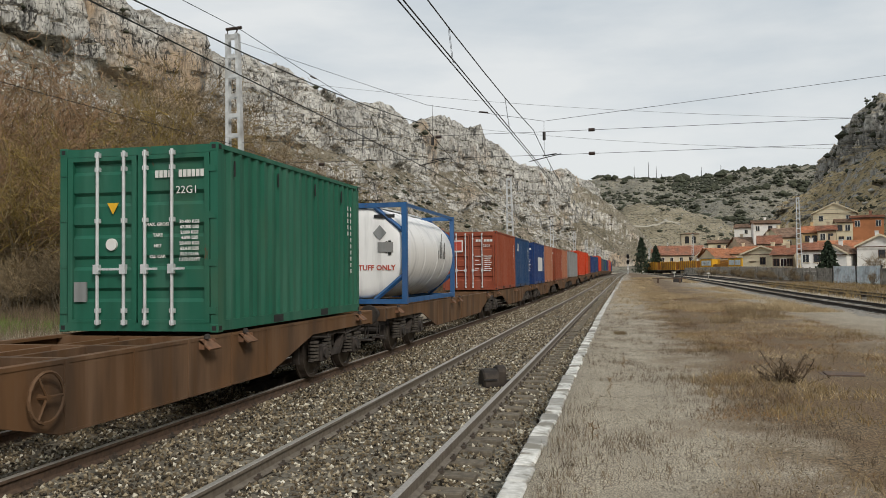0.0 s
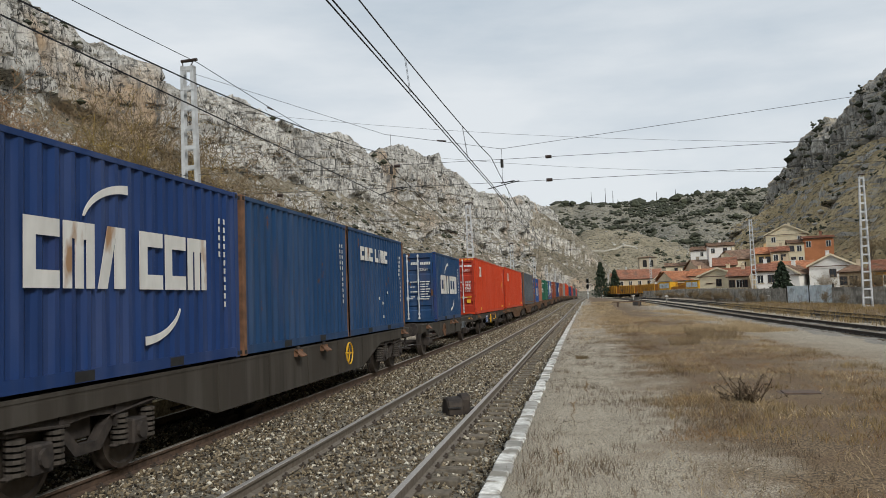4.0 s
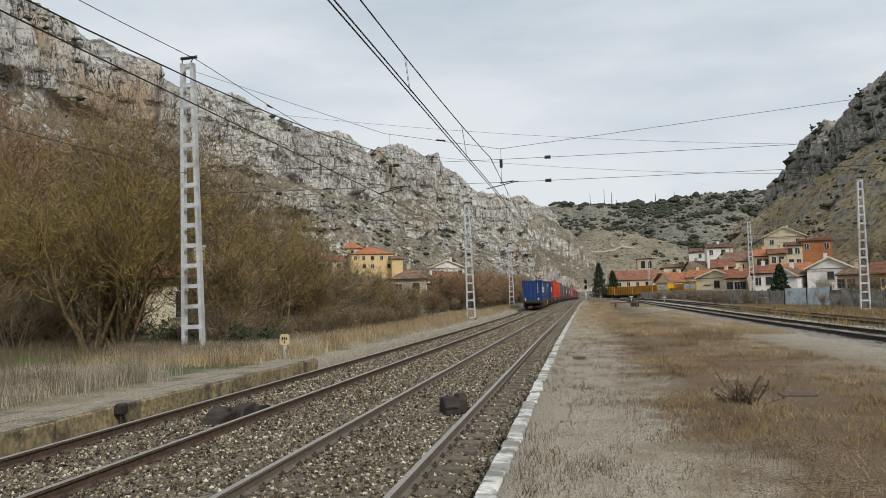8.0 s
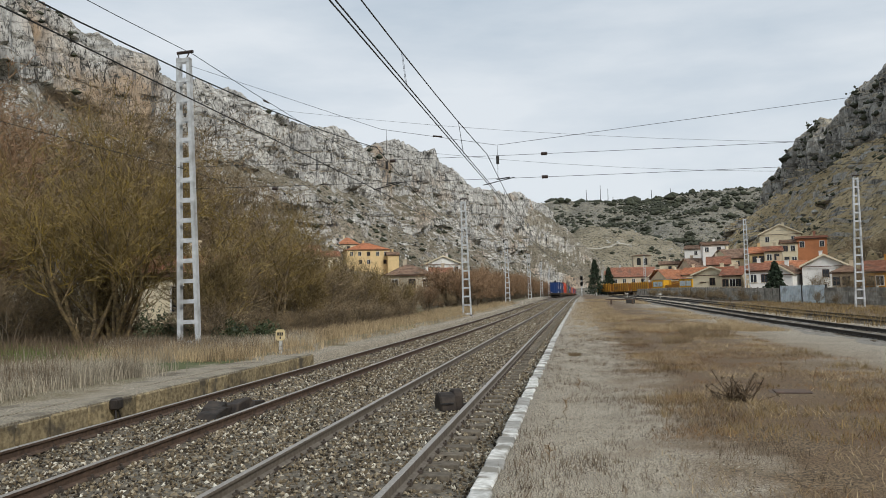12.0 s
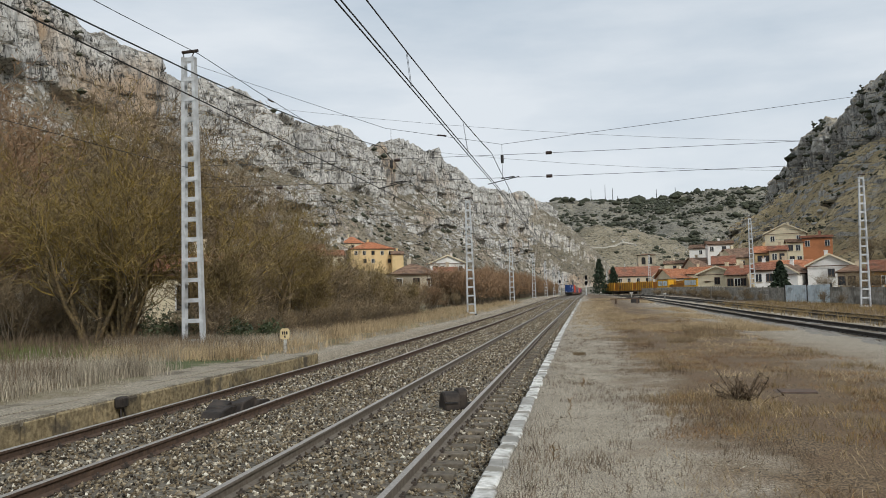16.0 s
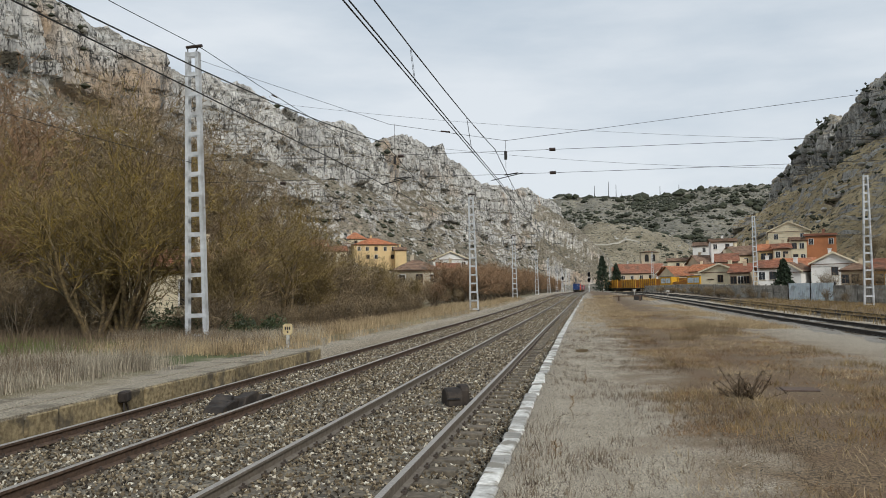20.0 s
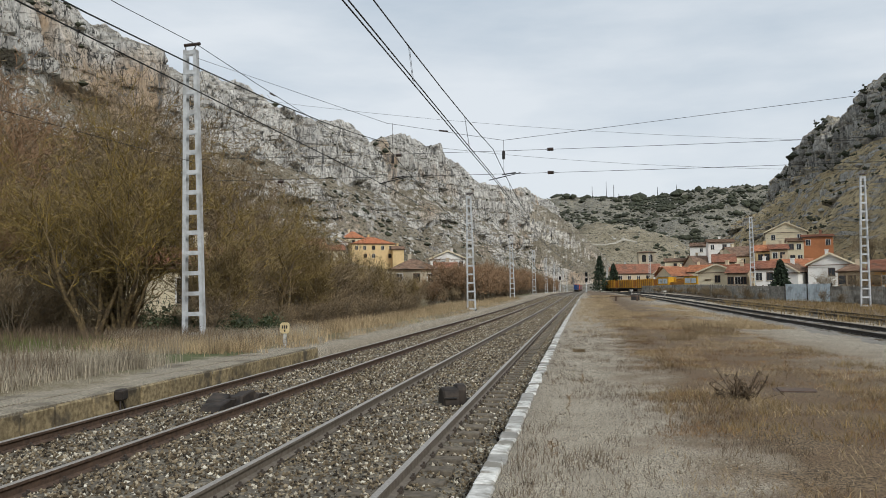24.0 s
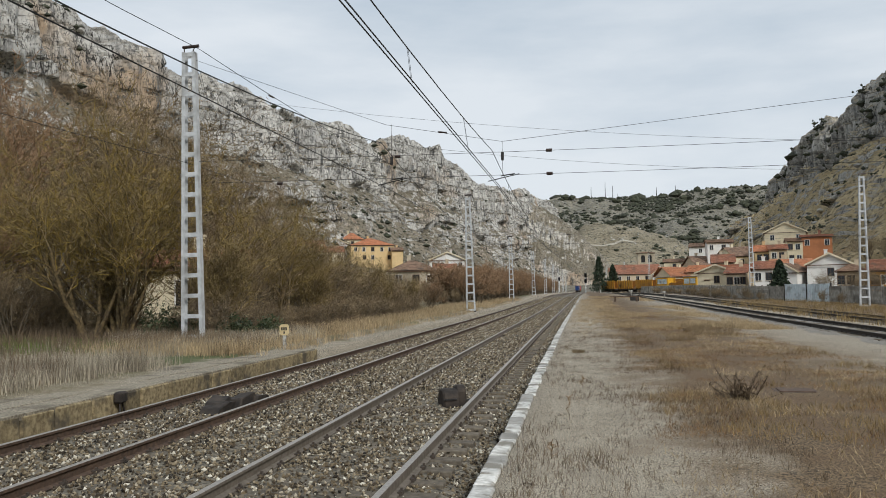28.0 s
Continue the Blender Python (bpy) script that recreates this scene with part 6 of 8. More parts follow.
side_cable("feeder_cable", [(-13.2, -22, 10.7), (-13.2, 26.8, 10.66), (-9.3 + float(bend(69.5)), 69.5, 10.15)] + [(-10.2 + float(bend(y)), y, 9.2 + float(rise(y))) for y in (116, 163, 208, 255, 300, 345, 392)], 0.75, "black feeder cable along the tops of the masts")
side_cable("return_cable", [(-13.75, -22, 6.9), (-13.6, 26.8, 6.58), (-9.7 + float(bend(69.5)), 69.5, 6.5)] + [(-10.4 + float(bend(y)), y, 6.0 + float(rise(y))) for y in (116, 163, 208, 255, 300)], 0.5, "thin dark cable slung along the line of masts", 0.009)


for a, b, slack in (((-47.6, 110, 30.0), (40.5, 110, 20.0), 1.4), ((-34.9, 110, 24.3), (40.4, 110, 16.5), 1.6)):
    side_cable("power_cable", [a, b], slack, "thin power cable slung across the valley", 0.018)


def head_span(y, left, right, top_l, top_r, low, upper, lower):
    """Wires across the tracks from mast to mast, that hold up the contact lines."""
    span = tagged(empty("head_span"), "cross-span wires with black insulators over the tracks", "overhead line", "cross spans")
    bm = bmesh.new()
    pts = [(left, y, top_l), (-6.4, y, low + 0.75), (-2.45, y, low), (8.8, y, low + 0.95), (right, y, top_r)]
    polytube(bm, [Vector(p) for p in pts], 0.007)
    part("head_wire", bm, M_WIRE, span)
    for z in (upper, lower):
        bm = bmesh.new()
        polytube(bm, [Vector((left + (right - left) * i / 10, y, z + 0.15 - 0.15 * 4 * (i / 10) * (1 - i / 10))) for i in range(11)], 0.007)
        part("cross_wire", bm, M_WIRE, span)
        for x in (-0.9, -6.0 if z == upper else -10.2):
            bm = bmesh.new()
            tube(bm, (x - 0.1, y, z + 0.02), (x + 0.1, y, z + 0.02), 0.055, sides=10)
            part("insulator", bm, M_INSULATOR, span)
    for x in (TRACK_A, TRACK_B):
        bm = bmesh.new()
        tube(bm, (x + 0.35, y, low + (0.75 if x < -5 else 0)), (x + 0.35, y, lower), 0.006, sides=5)
        tube(bm, (x + 0.35, y, upper + 0.02), (x + 0.35, y, upper - 0.25), 0.05, sides=8)
        tube(bm, (x + 0.3, y, lower), (x + 0.75, y, lower + 0.06), 0.02, sides=6)
        tube(bm, (x + 0.9, y, lower + 0.05), (x - 0.15, y + 0.05, lower - 0.16), 0.016, sides=6)
        part("steady_arm", bm, M_DARK, span)
    for a, b in (((-4.6, y, low + 0.42), (-4.3, y, low + 0.38)), ((-10.6, y, low + 2.0), (-10.4, y, low + 1.9))):
        bm = bmesh.new()
        tube(bm, a, b, 0.028, sides=8)
        part("insulator", bm, M_INSULATOR, span)


head_span(26.8, -13.3, 24.3, 10.25, 10.6, 6.85, 6.47, 5.7)
head_span(72, -9.3, 23.6, 9.7, 10.6, 7.2, 6.7, 5.9)


# ---- signals and line-side posts ----
def signal(x, y, z, h, label, heads=2):
    s = tagged(empty("railway_signal", pose(x, y, z)), label, "signal", "signals")
    bm = bmesh.new()
    tube(bm, (0, 0, 0), (0, 0, h), 0.09, sides=10)
    part("pole", bm, M_MAST, s)
    part("base", boxes((-0.3, 0.3, -0.3, 0.3, -0.2, 0.3)), M_CONCRETE, s)
    for i in range(heads):
        zc = h - 0.7 - i * 1.6
        bm = bmesh.new()
        tube(bm, (0, -0.1, zc + 0.3), (0, 0.1, zc + 0.3), 0.36, sides=16)
        tube(bm, (0, -0.1, zc - 0.3), (0, 0.1, zc - 0.3), 0.36, sides=16)
        box(bm, -0.36, 0.36, -0.1, 0.1, zc - 0.3, zc + 0.3)
        head = part("signal_head", bm, M_BLACK, s)
        for dz in (0.3, -0.3):
            bm = bmesh.new()
            tube(bm, (0, -0.3, zc + dz), (0, -0.1, zc + dz), 0.13, sides=12, caps=False)
            part("hood", bm, M_BLACK, head)
    part("identity_board", boxes((-0.2, 0.2, -0.13, -0.1, h - 4.4, h - 4.0)), M_WHITE, s)
    bm = bmesh.new()
    for sx in (-0.2, 0.2):
        tube(bm, (sx, 0.15, 0.2), (sx, 0.15, h), 0.018, sides=5)
    for i in range(int(h / 0.35)):
        tube(bm, (-0.2, 0.15, 0.3 + i * 0.35), (0.2, 0.15, 0.3 + i * 0.35), 0.012, sides=4)
    part("ladder", bm, M_MAST, s)


signal(-0.4 + float(bend(235)), 235, 0.7, 6.0, "two-headed railway colour-light signal beside the line", 2)
signal(-9.6 + float(bend(285)), 285, 0.8, 5.6, "railway signal among the far masts", 1)


def kilometre_post():
    p = tagged(empty("kilometre_post", pose(-9.6, 25.6, 0.1, 0, 0, 8) @ Matrix.Scale(0.8, 4)), "weathered concrete kilometre post with a yellow plaque", "post")
    bm = bmesh.new()
    prism(bm, [(-0.07, 0), (0.07, 0), (0.06, 0.62), (-0.06, 0.62)], -0.06, 0.06)
    part("stem", bm, M_WHITE_EDGE, p)
    bm = bmesh.new()
    patch(bm, [(-0.13, 0.55), (0.13, 0.55), (0.19, 0.64), (0.19, 0.92), (0.12, 1.0), (-0.12, 1.0), (-0.19, 0.92), (-0.19, 0.64)], -0.08, -0.02)
    plaque = part("plaque", bm, mat("ochre_plaque", (0.55, 0.43, 0.22), (0.70, 0.57, 0.33), 8, 0.85), p, "ochre plaque with worn dark figures")
    bm = bmesh.new()
    for i in range(3):
        patch(bm, [(-0.12 + i * 0.085, 0.75), (-0.06 + i * 0.085, 0.75), (-0.06 + i * 0.085, 0.88), (-0.12 + i * 0.085, 0.88)], -0.084, -0.08)
    patch(bm, [(-0.03, 0.62), (0.03, 0.62), (0.03, 0.71), (-0.03, 0.71)], -0.084, -0.08)
    part("figures", bm, M_DARK, plaque)


kilometre_post()


def cable_lump():
    """A weathered junction box on the old platform's edge, with a stub of cable."""
    t = tagged(empty("junction_box", pose(-8.22, 13.6, -0.02, 0, 0, 12)), "dark weathered cable box fixed to the old platform's edge", "track device")
    bm = boxes((-0.06, 0.10, -0.16, 0.16, 0.0, 0.2))
    rounded(bm, 0.03)
    part("box", bm, M_HOUSING, t)
    bm = bmesh.new()
    tube(bm, (0.03, 0.0, 0.05), (0.05, 0.12, -0.16), 0.02, sides=6)
    tube(bm, (0.03, -0.08, 0.05), (0.08, -0.2, -0.16), 0.016, sides=6)
    part("cable", bm, M_HOUSING, t)


M_HOUSING = mat("tarry_brown_housing", (0.014, 0.011, 0.009), (0.04, 0.03, 0.023), 9, 0.8, bump=0.004, stain=(0.06, 0.045, 0.033), stain_scale=4)
cable_lump()


def line_box(name, x, y, turn, label, flat=False):
    """A dark beacon box between the rails."""
    b = tagged(empty(name, pose(x, y, -0.17, 0, 0, turn)), label, "track device")
    bm = bmesh.new()
    if flat:
        prism(bm, [(-0.75, 0), (-0.62, 0.12), (-0.2, 0.19), (-0.1, 0.13), (0.3, 0.2), (0.6, 0.1), (0.75, 0)], -0.2, 0.16)
        prism(bm, [(-0.5, 0.02), (-0.4, 0.16), (0.0, 0.25), (0.12, 0.2), (0.25, 0.06)], -0.29, 0.02, pose(0, 0, 0, 0, 6, 9))
        prism(bm, [(-0.05, 0.0), (0.05, 0.17), (0.5, 0.24), (0.66, 0.05)], 0.0, 0.3, pose(0, 0, 0, 0, -8, -7))
        rounded(bm, 0.02)
        part("cover", bm, M_HOUSING, b)
        bm = bmesh.new()
        prism(bm, [(0.3, 0), (0.45, 0.2), (0.9, 0.16), (1.05, 0)], 0.12, 0.42)
        part("cable_cover", bm, M_HOUSING, b)
    else:
        prism(bm, [(-0.25, 0), (-0.24, 0.16), (-0.17, 0.28), (-0.05, 0.33), (0.1, 0.32), (0.2, 0.22), (0.25, 0)], -0.2, 0.1)
        prism(bm, [(-0.16, 0), (-0.15, 0.3), (-0.05, 0.38), (0.12, 0.37), (0.2, 0.28), (0.22, 0)], 0.06, 0.24)
        rounded(bm, 0.03)
        part("housing", bm, M_HOUSING, b)
        part("lid_edge", boxes((-0.2, 0.03, -0.27, -0.22, 0.14, 0.165)), M_DARK, b)
        bm = bmesh.new()
        tube(bm, (0.15, 0.2, 0.05), (0.55, 0.5, 0.03), 0.025, sides=6)
        part("cable", bm, M_BLACK, b)


line_box("track_beacon", -2.33, 14.6, 24, "black track beacon box between the rails")
line_box("track_beacon", -6.3, 13.9, 0, "low dark track device cover between the rails", True)

# ---- village ----
def wall_paint(name, c, dirt=0.75):
    return mat(name, tuple(v * 0.9 for v in c), c, 1.5, 0.9, bump=0.01, stain=tuple(v * dirt for v in c), stain_scale=0.35, stain_at=(0.5, 0.65))


W_CREAM, W_WHITE, W_YELLOW = wall_paint("cream_render", (0.80, 0.71, 0.51)), wall_paint("white_render", (0.86, 0.85, 0.81)), wall_paint("yellow_render", (0.76, 0.56, 0.29))
W_STONE, W_BRICK, W_TAN = wall_paint("rubble_stone", (0.55, 0.48, 0.36), 0.6), wall_paint("orange_brick", (0.58, 0.235, 0.105)), wall_paint("tan_render", (0.63, 0.53, 0.38))
W_AMBER = wall_paint("amber_render", (0.55, 0.27, 0.05))
R_ORANGE = mat("orange_roof_tile", (0.42, 0.175, 0.085), (0.62, 0.30, 0.165), 1.6, 0.9, stain=(0.30, 0.165, 0.105), stain_scale=0.6, vary=0.12)
R_RED = mat("red_brown_roof_tile", (0.28, 0.125, 0.076), (0.46, 0.225, 0.145), 1.6, 0.9, stain=(0.21, 0.13, 0.095), stain_scale=0.6, vary=0.12)
R_OLD = mat("old_mottled_roof_tile", (0.22, 0.145, 0.10), (0.40, 0.275, 0.20), 1.6, 0.92, stain=(0.14, 0.11, 0.085), stain_scale=0.6, vary=0.12)
R_PALE = mat("pale_sheet_roof", (0.55, 0.56, 0.57), (0.72, 0.73, 0.74), 1.2, 0.8, stain=(0.40, 0.40, 0.39), stain_scale=0.5)
M_PANE = mat("window_glass", (0.02, 0.022, 0.025), (0.035, 0.037, 0.04), 3, 0.12)
M_FRAMEWORK = mat("brown_woodwork", (0.09, 0.05, 0.03), (0.14, 0.08, 0.05), 6, 0.7)
DEPTHS = bpy.context.evaluated_depsgraph_get()


def ground_at(x, y):
    hit, p, _, _, _, _ = scene.ray_cast(DEPTHS, Vector((x, y, 300)), Vector((0, 0, -1)))
    return p.z if hit else 0.0


def tiled_slope(bm, a, b, c, d, rows):
    """A roof slope from the eave a-b up to the ridge d-c, in stepped courses."""
    a, b, c, d = Vector(a), Vector(b), Vector(c), Vector(d)
    nrm = (b - a).cross(d - a).normalized()
    if nrm.z < 0:
        nrm.negate()
    last = None
    for i in range(rows):
        for t, up in ((i / rows, 0.14), ((i + 1) / rows, 0.06)):
            row = [bm.verts.new(a.lerp(d, t) + nrm * up), bm.verts.new(b.lerp(c, t) + nrm * up)]
            if last:
                bm.faces.new((last[0], last[1], row[1], row[0]))
            last = row


def house(x, y, eave, turn, width, depth, rise_by, roof, walls, tiles, label, windows=(), chimney=True, base=None):
    """A house: eave is the height of its eaves; its front faces -y before it is turned. windows: (storeys from the top, columns)."""
    if base is None:
        base = min(ground_at(x + dx, y + dy) for dx in (-width / 3, 0, width / 3) for dy in (-depth / 3, depth / 3))
    base = min(base, eave - 2.4)
    h = eave - base
    top = tagged(empty("house", pose(x, y, base, 0, 0, turn)), label, "house", "village houses")
    w, d = width / 2, depth / 2
    bm = boxes((-w, w, -d, d, -0.6, h))
    part("wall", bm, walls, top)
    bm = bmesh.new()
    o = 0.45
    r = h + rise_by
    n = max(4, int((d + rise_by) / 0.45))
    if roof == "side":
        tiled_slope(bm, (-w - o, -d - o, h), (w + o, -d - o, h), (w + o, 0, r), (-w - o, 0, r), n)
        tiled_slope(bm, (w + o, d + o, h), (-w - o, d + o, h), (-w - o, 0, r), (w + o, 0, r), n)
        gables = [[(s * w, -d, h), (s * w, d, h), (s * w, 0, r - 0.1)] for s in (-1, 1)]
    elif roof == "front":
        tiled_slope(bm, (-w - o, d + o, h), (-w - o, -d - o, h), (0, -d - o, r), (0, d + o, r), n)
        tiled_slope(bm, (w + o, -d - o, h), (w + o, d + o, h), (0, d + o, r), (0, -d - o, r), n)
        gables = [[(-w, s * d, h), (w, s * d, h), (0, s * d, r - 0.1)] for s in (-1, 1)]
    elif roof == "lean":
        tiled_slope(bm, (-w - o, -d - o, h), (w + o, -d - o, h), (w + o, d + o, r), (-w - o, d + o, r), n)
        gables = [[(s * w, -d, h), (s * w, d, h), (s * w, d, r - 0.1)] for s in (-1, 1)] + [[(-w, d, h), (w, d, h), (w, d, r - 0.1), (-w, d, r - 0.1)]]
    else:
        k = max(0.3, w - d)
        tiled_slope(bm, (-w - o, -d - o, h), (w + o, -d - o, h), (k, 0, r), (-k, 0, r), n)
        tiled_slope(bm, (w + o, d + o, h), (-w - o, d + o, h), (-k, 0, r), (k, 0, r), n)
        tiled_slope(bm, (w + o, -d - o, h), (w + o, d + o, h), (k + 0.01, 0.01, r), (k, 0, r), n)
        tiled_slope(bm, (-w - o, d + o, h), (-w - o, -d - o, h), (-k - 0.01, 0, r), (-k, 0.01, r), n)
        gables = []
    roof_ob = part("roof", bm, tiles, top)
    if gables:
        for g in gables:
            bm = bmesh.new()
            bm.faces.new([bm.verts.new(p) for p in g])
            part("gable", bm, walls, top)
    part("eave_board", boxes((-w - 0.3, w + 0.3, -d - 0.32, -d - 0.27, h - 0.12, h + 0.03)), M_FRAMEWORK, top)
    if roof == "front":
        for s in (-1, 1):
            bm = bmesh.new()
            run = [(s * (w + o), h - 0.16), (s * (w + o), h + 0.16), (0, r + 0.17), (0, r - 0.15)]
            a = [[bm.verts.new((x, y, z)) for x, z in run] for y in (-d - o - 0.06, -d - o - 0.01)]
            for i in range(4):
                bm.faces.new((a[0][i], a[0][(i + 1) % 4], a[1][(i + 1) % 4], a[1][i]))
            bm.faces.new(a[0])
            bm.faces.new(a[1][::-1])
            part("barge_board", bm, W_CREAM, top)
    if chimney:
        cx = random.uniform(-0.5, 0.5) * w
        bm = boxes((cx - 0.3, cx + 0.3, -0.3 + d * 0.2, 0.3 + d * 0.2, h + rise_by * 0.4, r + 0.8), (cx - 0.38, cx + 0.38, -0.38 + d * 0.2, 0.38 + d * 0.2, r + 0.8, r + 0.92))
        part("chimney", bm, tiles if walls is W_BRICK else walls, roof_ob)
    for storey, cols in windows:
        zt = h - 0.6 - storey * 2.7
        if zt < 1.4:
            continue
        for i in range(cols):
            xx = -w + 2 * w * (i + 0.5) / cols + random.uniform(-0.25, 0.25)
            if random.random() < 0.22:
                continue
            joinery = M_FRAMEWORK if random.random() < 0.5 else W_WHITE
            win = part("window", boxes((xx - 0.5, xx + 0.5, -d - 0.02, -d + 0.03, zt - 1.35, zt)), M_PANE, top)
            part("window_frame", boxes((xx - 0.56, xx - 0.48, -d - 0.05, -d + 0.02, zt - 1.4, zt + 0.05), (xx + 0.48, xx + 0.56, -d - 0.05, -d + 0.02, zt - 1.4, zt + 0.05),
                                       (xx - 0.48, xx + 0.48, -d - 0.05, -d + 0.02, zt - 0.02, zt + 0.05), (xx - 0.03, xx + 0.03, -d - 0.05, -d + 0.02, zt - 1.35, zt)), joinery, win)
            part("window_sill", boxes((xx - 0.62, xx + 0.62, -d - 0.12, -d + 0.02, zt - 1.46, zt - 1.38)), W_STONE, win)
    return top


bpy.context.view_layer.update()
house(55.5, 234.0, 16.3, -14, 10.2, 12, 2.7, "front", W_CREAM, R_OLD, "large cream rendered house with a wide gable above the village", ((0, 3), (1, 1)))
house(56.8, 209.5, 13.6, -14, 6.6, 9, 1.1, "lean", W_BRICK, R_RED, "orange brick house with a terrace high in the village", ((0, 3),))
house(51.7, 210.0, 12.7, -10, 3.4, 8, 1.0, "side", W_CREAM, R_OLD, "narrow cream rendered house between its neighbours", ((0, 2), (1, 2)))
house(44.0, 155.0, 5.6, -16, 7.0, 10, 2.0, "front", W_WHITE, R_OLD, "white gabled house with a glazed balcony", ((0, 3), (1, 2)))
house(32.7, 154.0, 5.0, -14, 3.0, 8, 1.5, "side", W_WHITE, R_RED, "white two-window house with a red-brown tiled roof", ((0, 2),))
house(39.4, 163.0, 4.5, -10, 6.7, 10, 2.6, "side", W_TAN, R_ORANGE, "low house with a broad orange tiled roof", ((0, 3),))
house(43.0, 139.5, 4.1, -18, 4.1, 9, 1.2, "hip", W_TAN, R_OLD, "tan rendered house with a grey-brown hipped roof", ((0, 3),))
house(45.7, 132.5, 4.0, -20, 4.4, 9, 1.8, "side", W_AMBER, R_RED, "amber rendered house with a dark red roof", ((0, 3),))
house(37.2, 209.5, 9.3, 18, 4.1, 9, 2.4, "side", W_CREAM, R_OLD, "cream house under a mottled brown roof", ((0, 1),))
house(39.7, 244.5, 14.6, -4, 6.9, 9, 1.2, "side", W_WHITE, R_OLD, "long white house at the top of the village", ((0, 4),))
house(43.0, 204.0, 10.1, -10, 3.4, 8, 1.8, "side", W_YELLOW, R_ORANGE, "small yellow house with an orange roof", ((0, 2),))
house(45.3, 199.0, 10.3, -10, 3.6, 8, 1.4, "side", W_TAN, R_RED, "small tan house with a red roof", ((0, 2),))
house(29.3, 171.0, 4.8, -30, 7.6, 12, 1.6, "front", W_CREAM, R_RED, "cream gabled house with a wide red-brown roof", ((0, 1),))
house(33.5, 176.5, 5.2, -8, 4.3, 9, 1.5, "side", W_CREAM, R_RED, "cream house joined to its neighbour under red tiles", ((0, 2),))
house(32.4, 194.5, 7.4, -8, 4.5, 9, 2.1, "side", W_STONE, R_RED, "stone house under a weathered red roof", ((0, 2),))
house(18.0, 275.5, 6.6, 6, 14.8, 11, 3.3, "side", W_TAN, R_RED, "long house with a red tiled roof beside the yard", ((0, 5),))
house(28.5, 255.5, 5.8, 12, 9.1, 11, 2.6, "side", W_CREAM, R_ORANGE, "cream house with an orange tiled roof", ((0, 2),))
house(33.2, 235.0, 6.1, -18, 5.8, 10, 2.1, "side", W_CREAM, R_ORANGE, "house with a low orange roof", ((0, 2),))
house(33.8, 304.5, 11.2, -6, 7.1, 9, 1.4, "side", W_CREAM, R_OLD, "cream house with a dark balcony", ((0, 3),))
house(43.7, 294.5, 16.0, -16, 10.4, 9, 1.6, "side", W_WHITE, R_OLD, "white house with a brown roof on the slope", ((0, 4),))
house(11.9, 303.0, 8.1, 0, 2.4, 6, 1.5, "side", W_WHITE, R_RED, "little white outhouse beside the yard", ())
house(-70.3, 268.5, 17.6, 24, 14.4, 13, 2.7, "hip", W_YELLOW, R_ORANGE, "yellow three-storey house with a hipped orange roof", ((0, 5), (1, 5)))
house(-82.7, 290.0, 21.2, 20, 7.7, 10, 2.8, "hip", W_CREAM, R_ORANGE, "house with a bright orange roof behind the yellow one", ((0, 3),))
house(-84.2, 274.5, 18.8, 18, 8.1, 9, 2.1, "front", W_WHITE, R_OLD, "white gabled house among the trees", ((0, 2),))
house(-84.1, 245.0, 16.3, 24, 9.3, 10, 2.4, "side", W_TAN, R_RED, "tan house with a long red roof", ((0, 4),))
house(-72.5, 230.0, 13.7, 22, 7.8, 10, 1.9, "side", W_CREAM, R_RED, "cream house with a red roof behind the shrubs", ((0, 3),))
house(-26.8, 129.5, 5.2, 16, 7.3, 9, 1.8, "hip", W_STONE, R_OLD, "long low stone house with a mottled tile roof", ((0, 3),))
house(-25.4, 153.5, 5.9, 12, 3.7, 7, 1.3, "side", W_STONE, R_RED, "stone outbuilding with a red tile roof", ())
house(-34.7, 210.0, 9.9, 16, 9.0, 10, 2.1, "front", W_WHITE, R_ORANGE, "white gabled house with dark windows", ((0, 4),))
house(-60.5, 266.0, 15.6, 20, 3.7, 8, 1.3, "side", W_YELLOW, R_OLD, "narrow ochre house annexe", ((0, 1),))
house(-21.8, 42.6, 3.3, 24, 6.6, 5, 1.1, "side", W_CREAM, R_RED, "low cream house with a red roof behind bare trees", ((0, 3),))
house(-33.0, 63.0, 5.5, 24, 12, 7, 1.2, "side", W_WHITE, R_PALE, "white house with a pale grey roof behind bare trees", ((0, 4),))
house(41.6, 220.5, 10.6, -24, 7.2, 9, 1.8, "side", W_STONE, R_OLD, "stone house with a mottled brown roof between its neighbours", ((0, 2),))
house(36.1, 245.0, 8.3, 14, 10.0, 10, 2.8, "side", W_TAN, R_OLD, "tan house under a broad weathered brown roof", ((0, 2),))
house(27.8, 169.5, 3.4, -22, 4.2, 7, 1.0, "side", W_STONE, R_OLD, "low stone shed with a grey-brown tiled roof", ((0, 2),))
house(29.9, 162.0, 4.4, -20, 3.5, 8, 1.4, "side", W_TAN, R_RED, "small tan house with three windows under red tiles", ((0, 3),))
house(27.2, 235.0, 5.0, 22, 9.6, 10, 2.7, "side", W_CREAM, R_ORANGE, "cream house under a bright orange tiled roof", ((0, 2),))
house(37.1, 154.5, 4.3, -28, 4.9, 9, 1.8, "front", W_WHITE, R_OLD, "white garage with a wide low gable", ((0, 1),))
house(25.0, 266.0, 6.1, -10, 3.7, 8, 1.9, "front", W_WHITE, R_OLD, "small pale gabled house beside the long red roof", ((0, 1),))

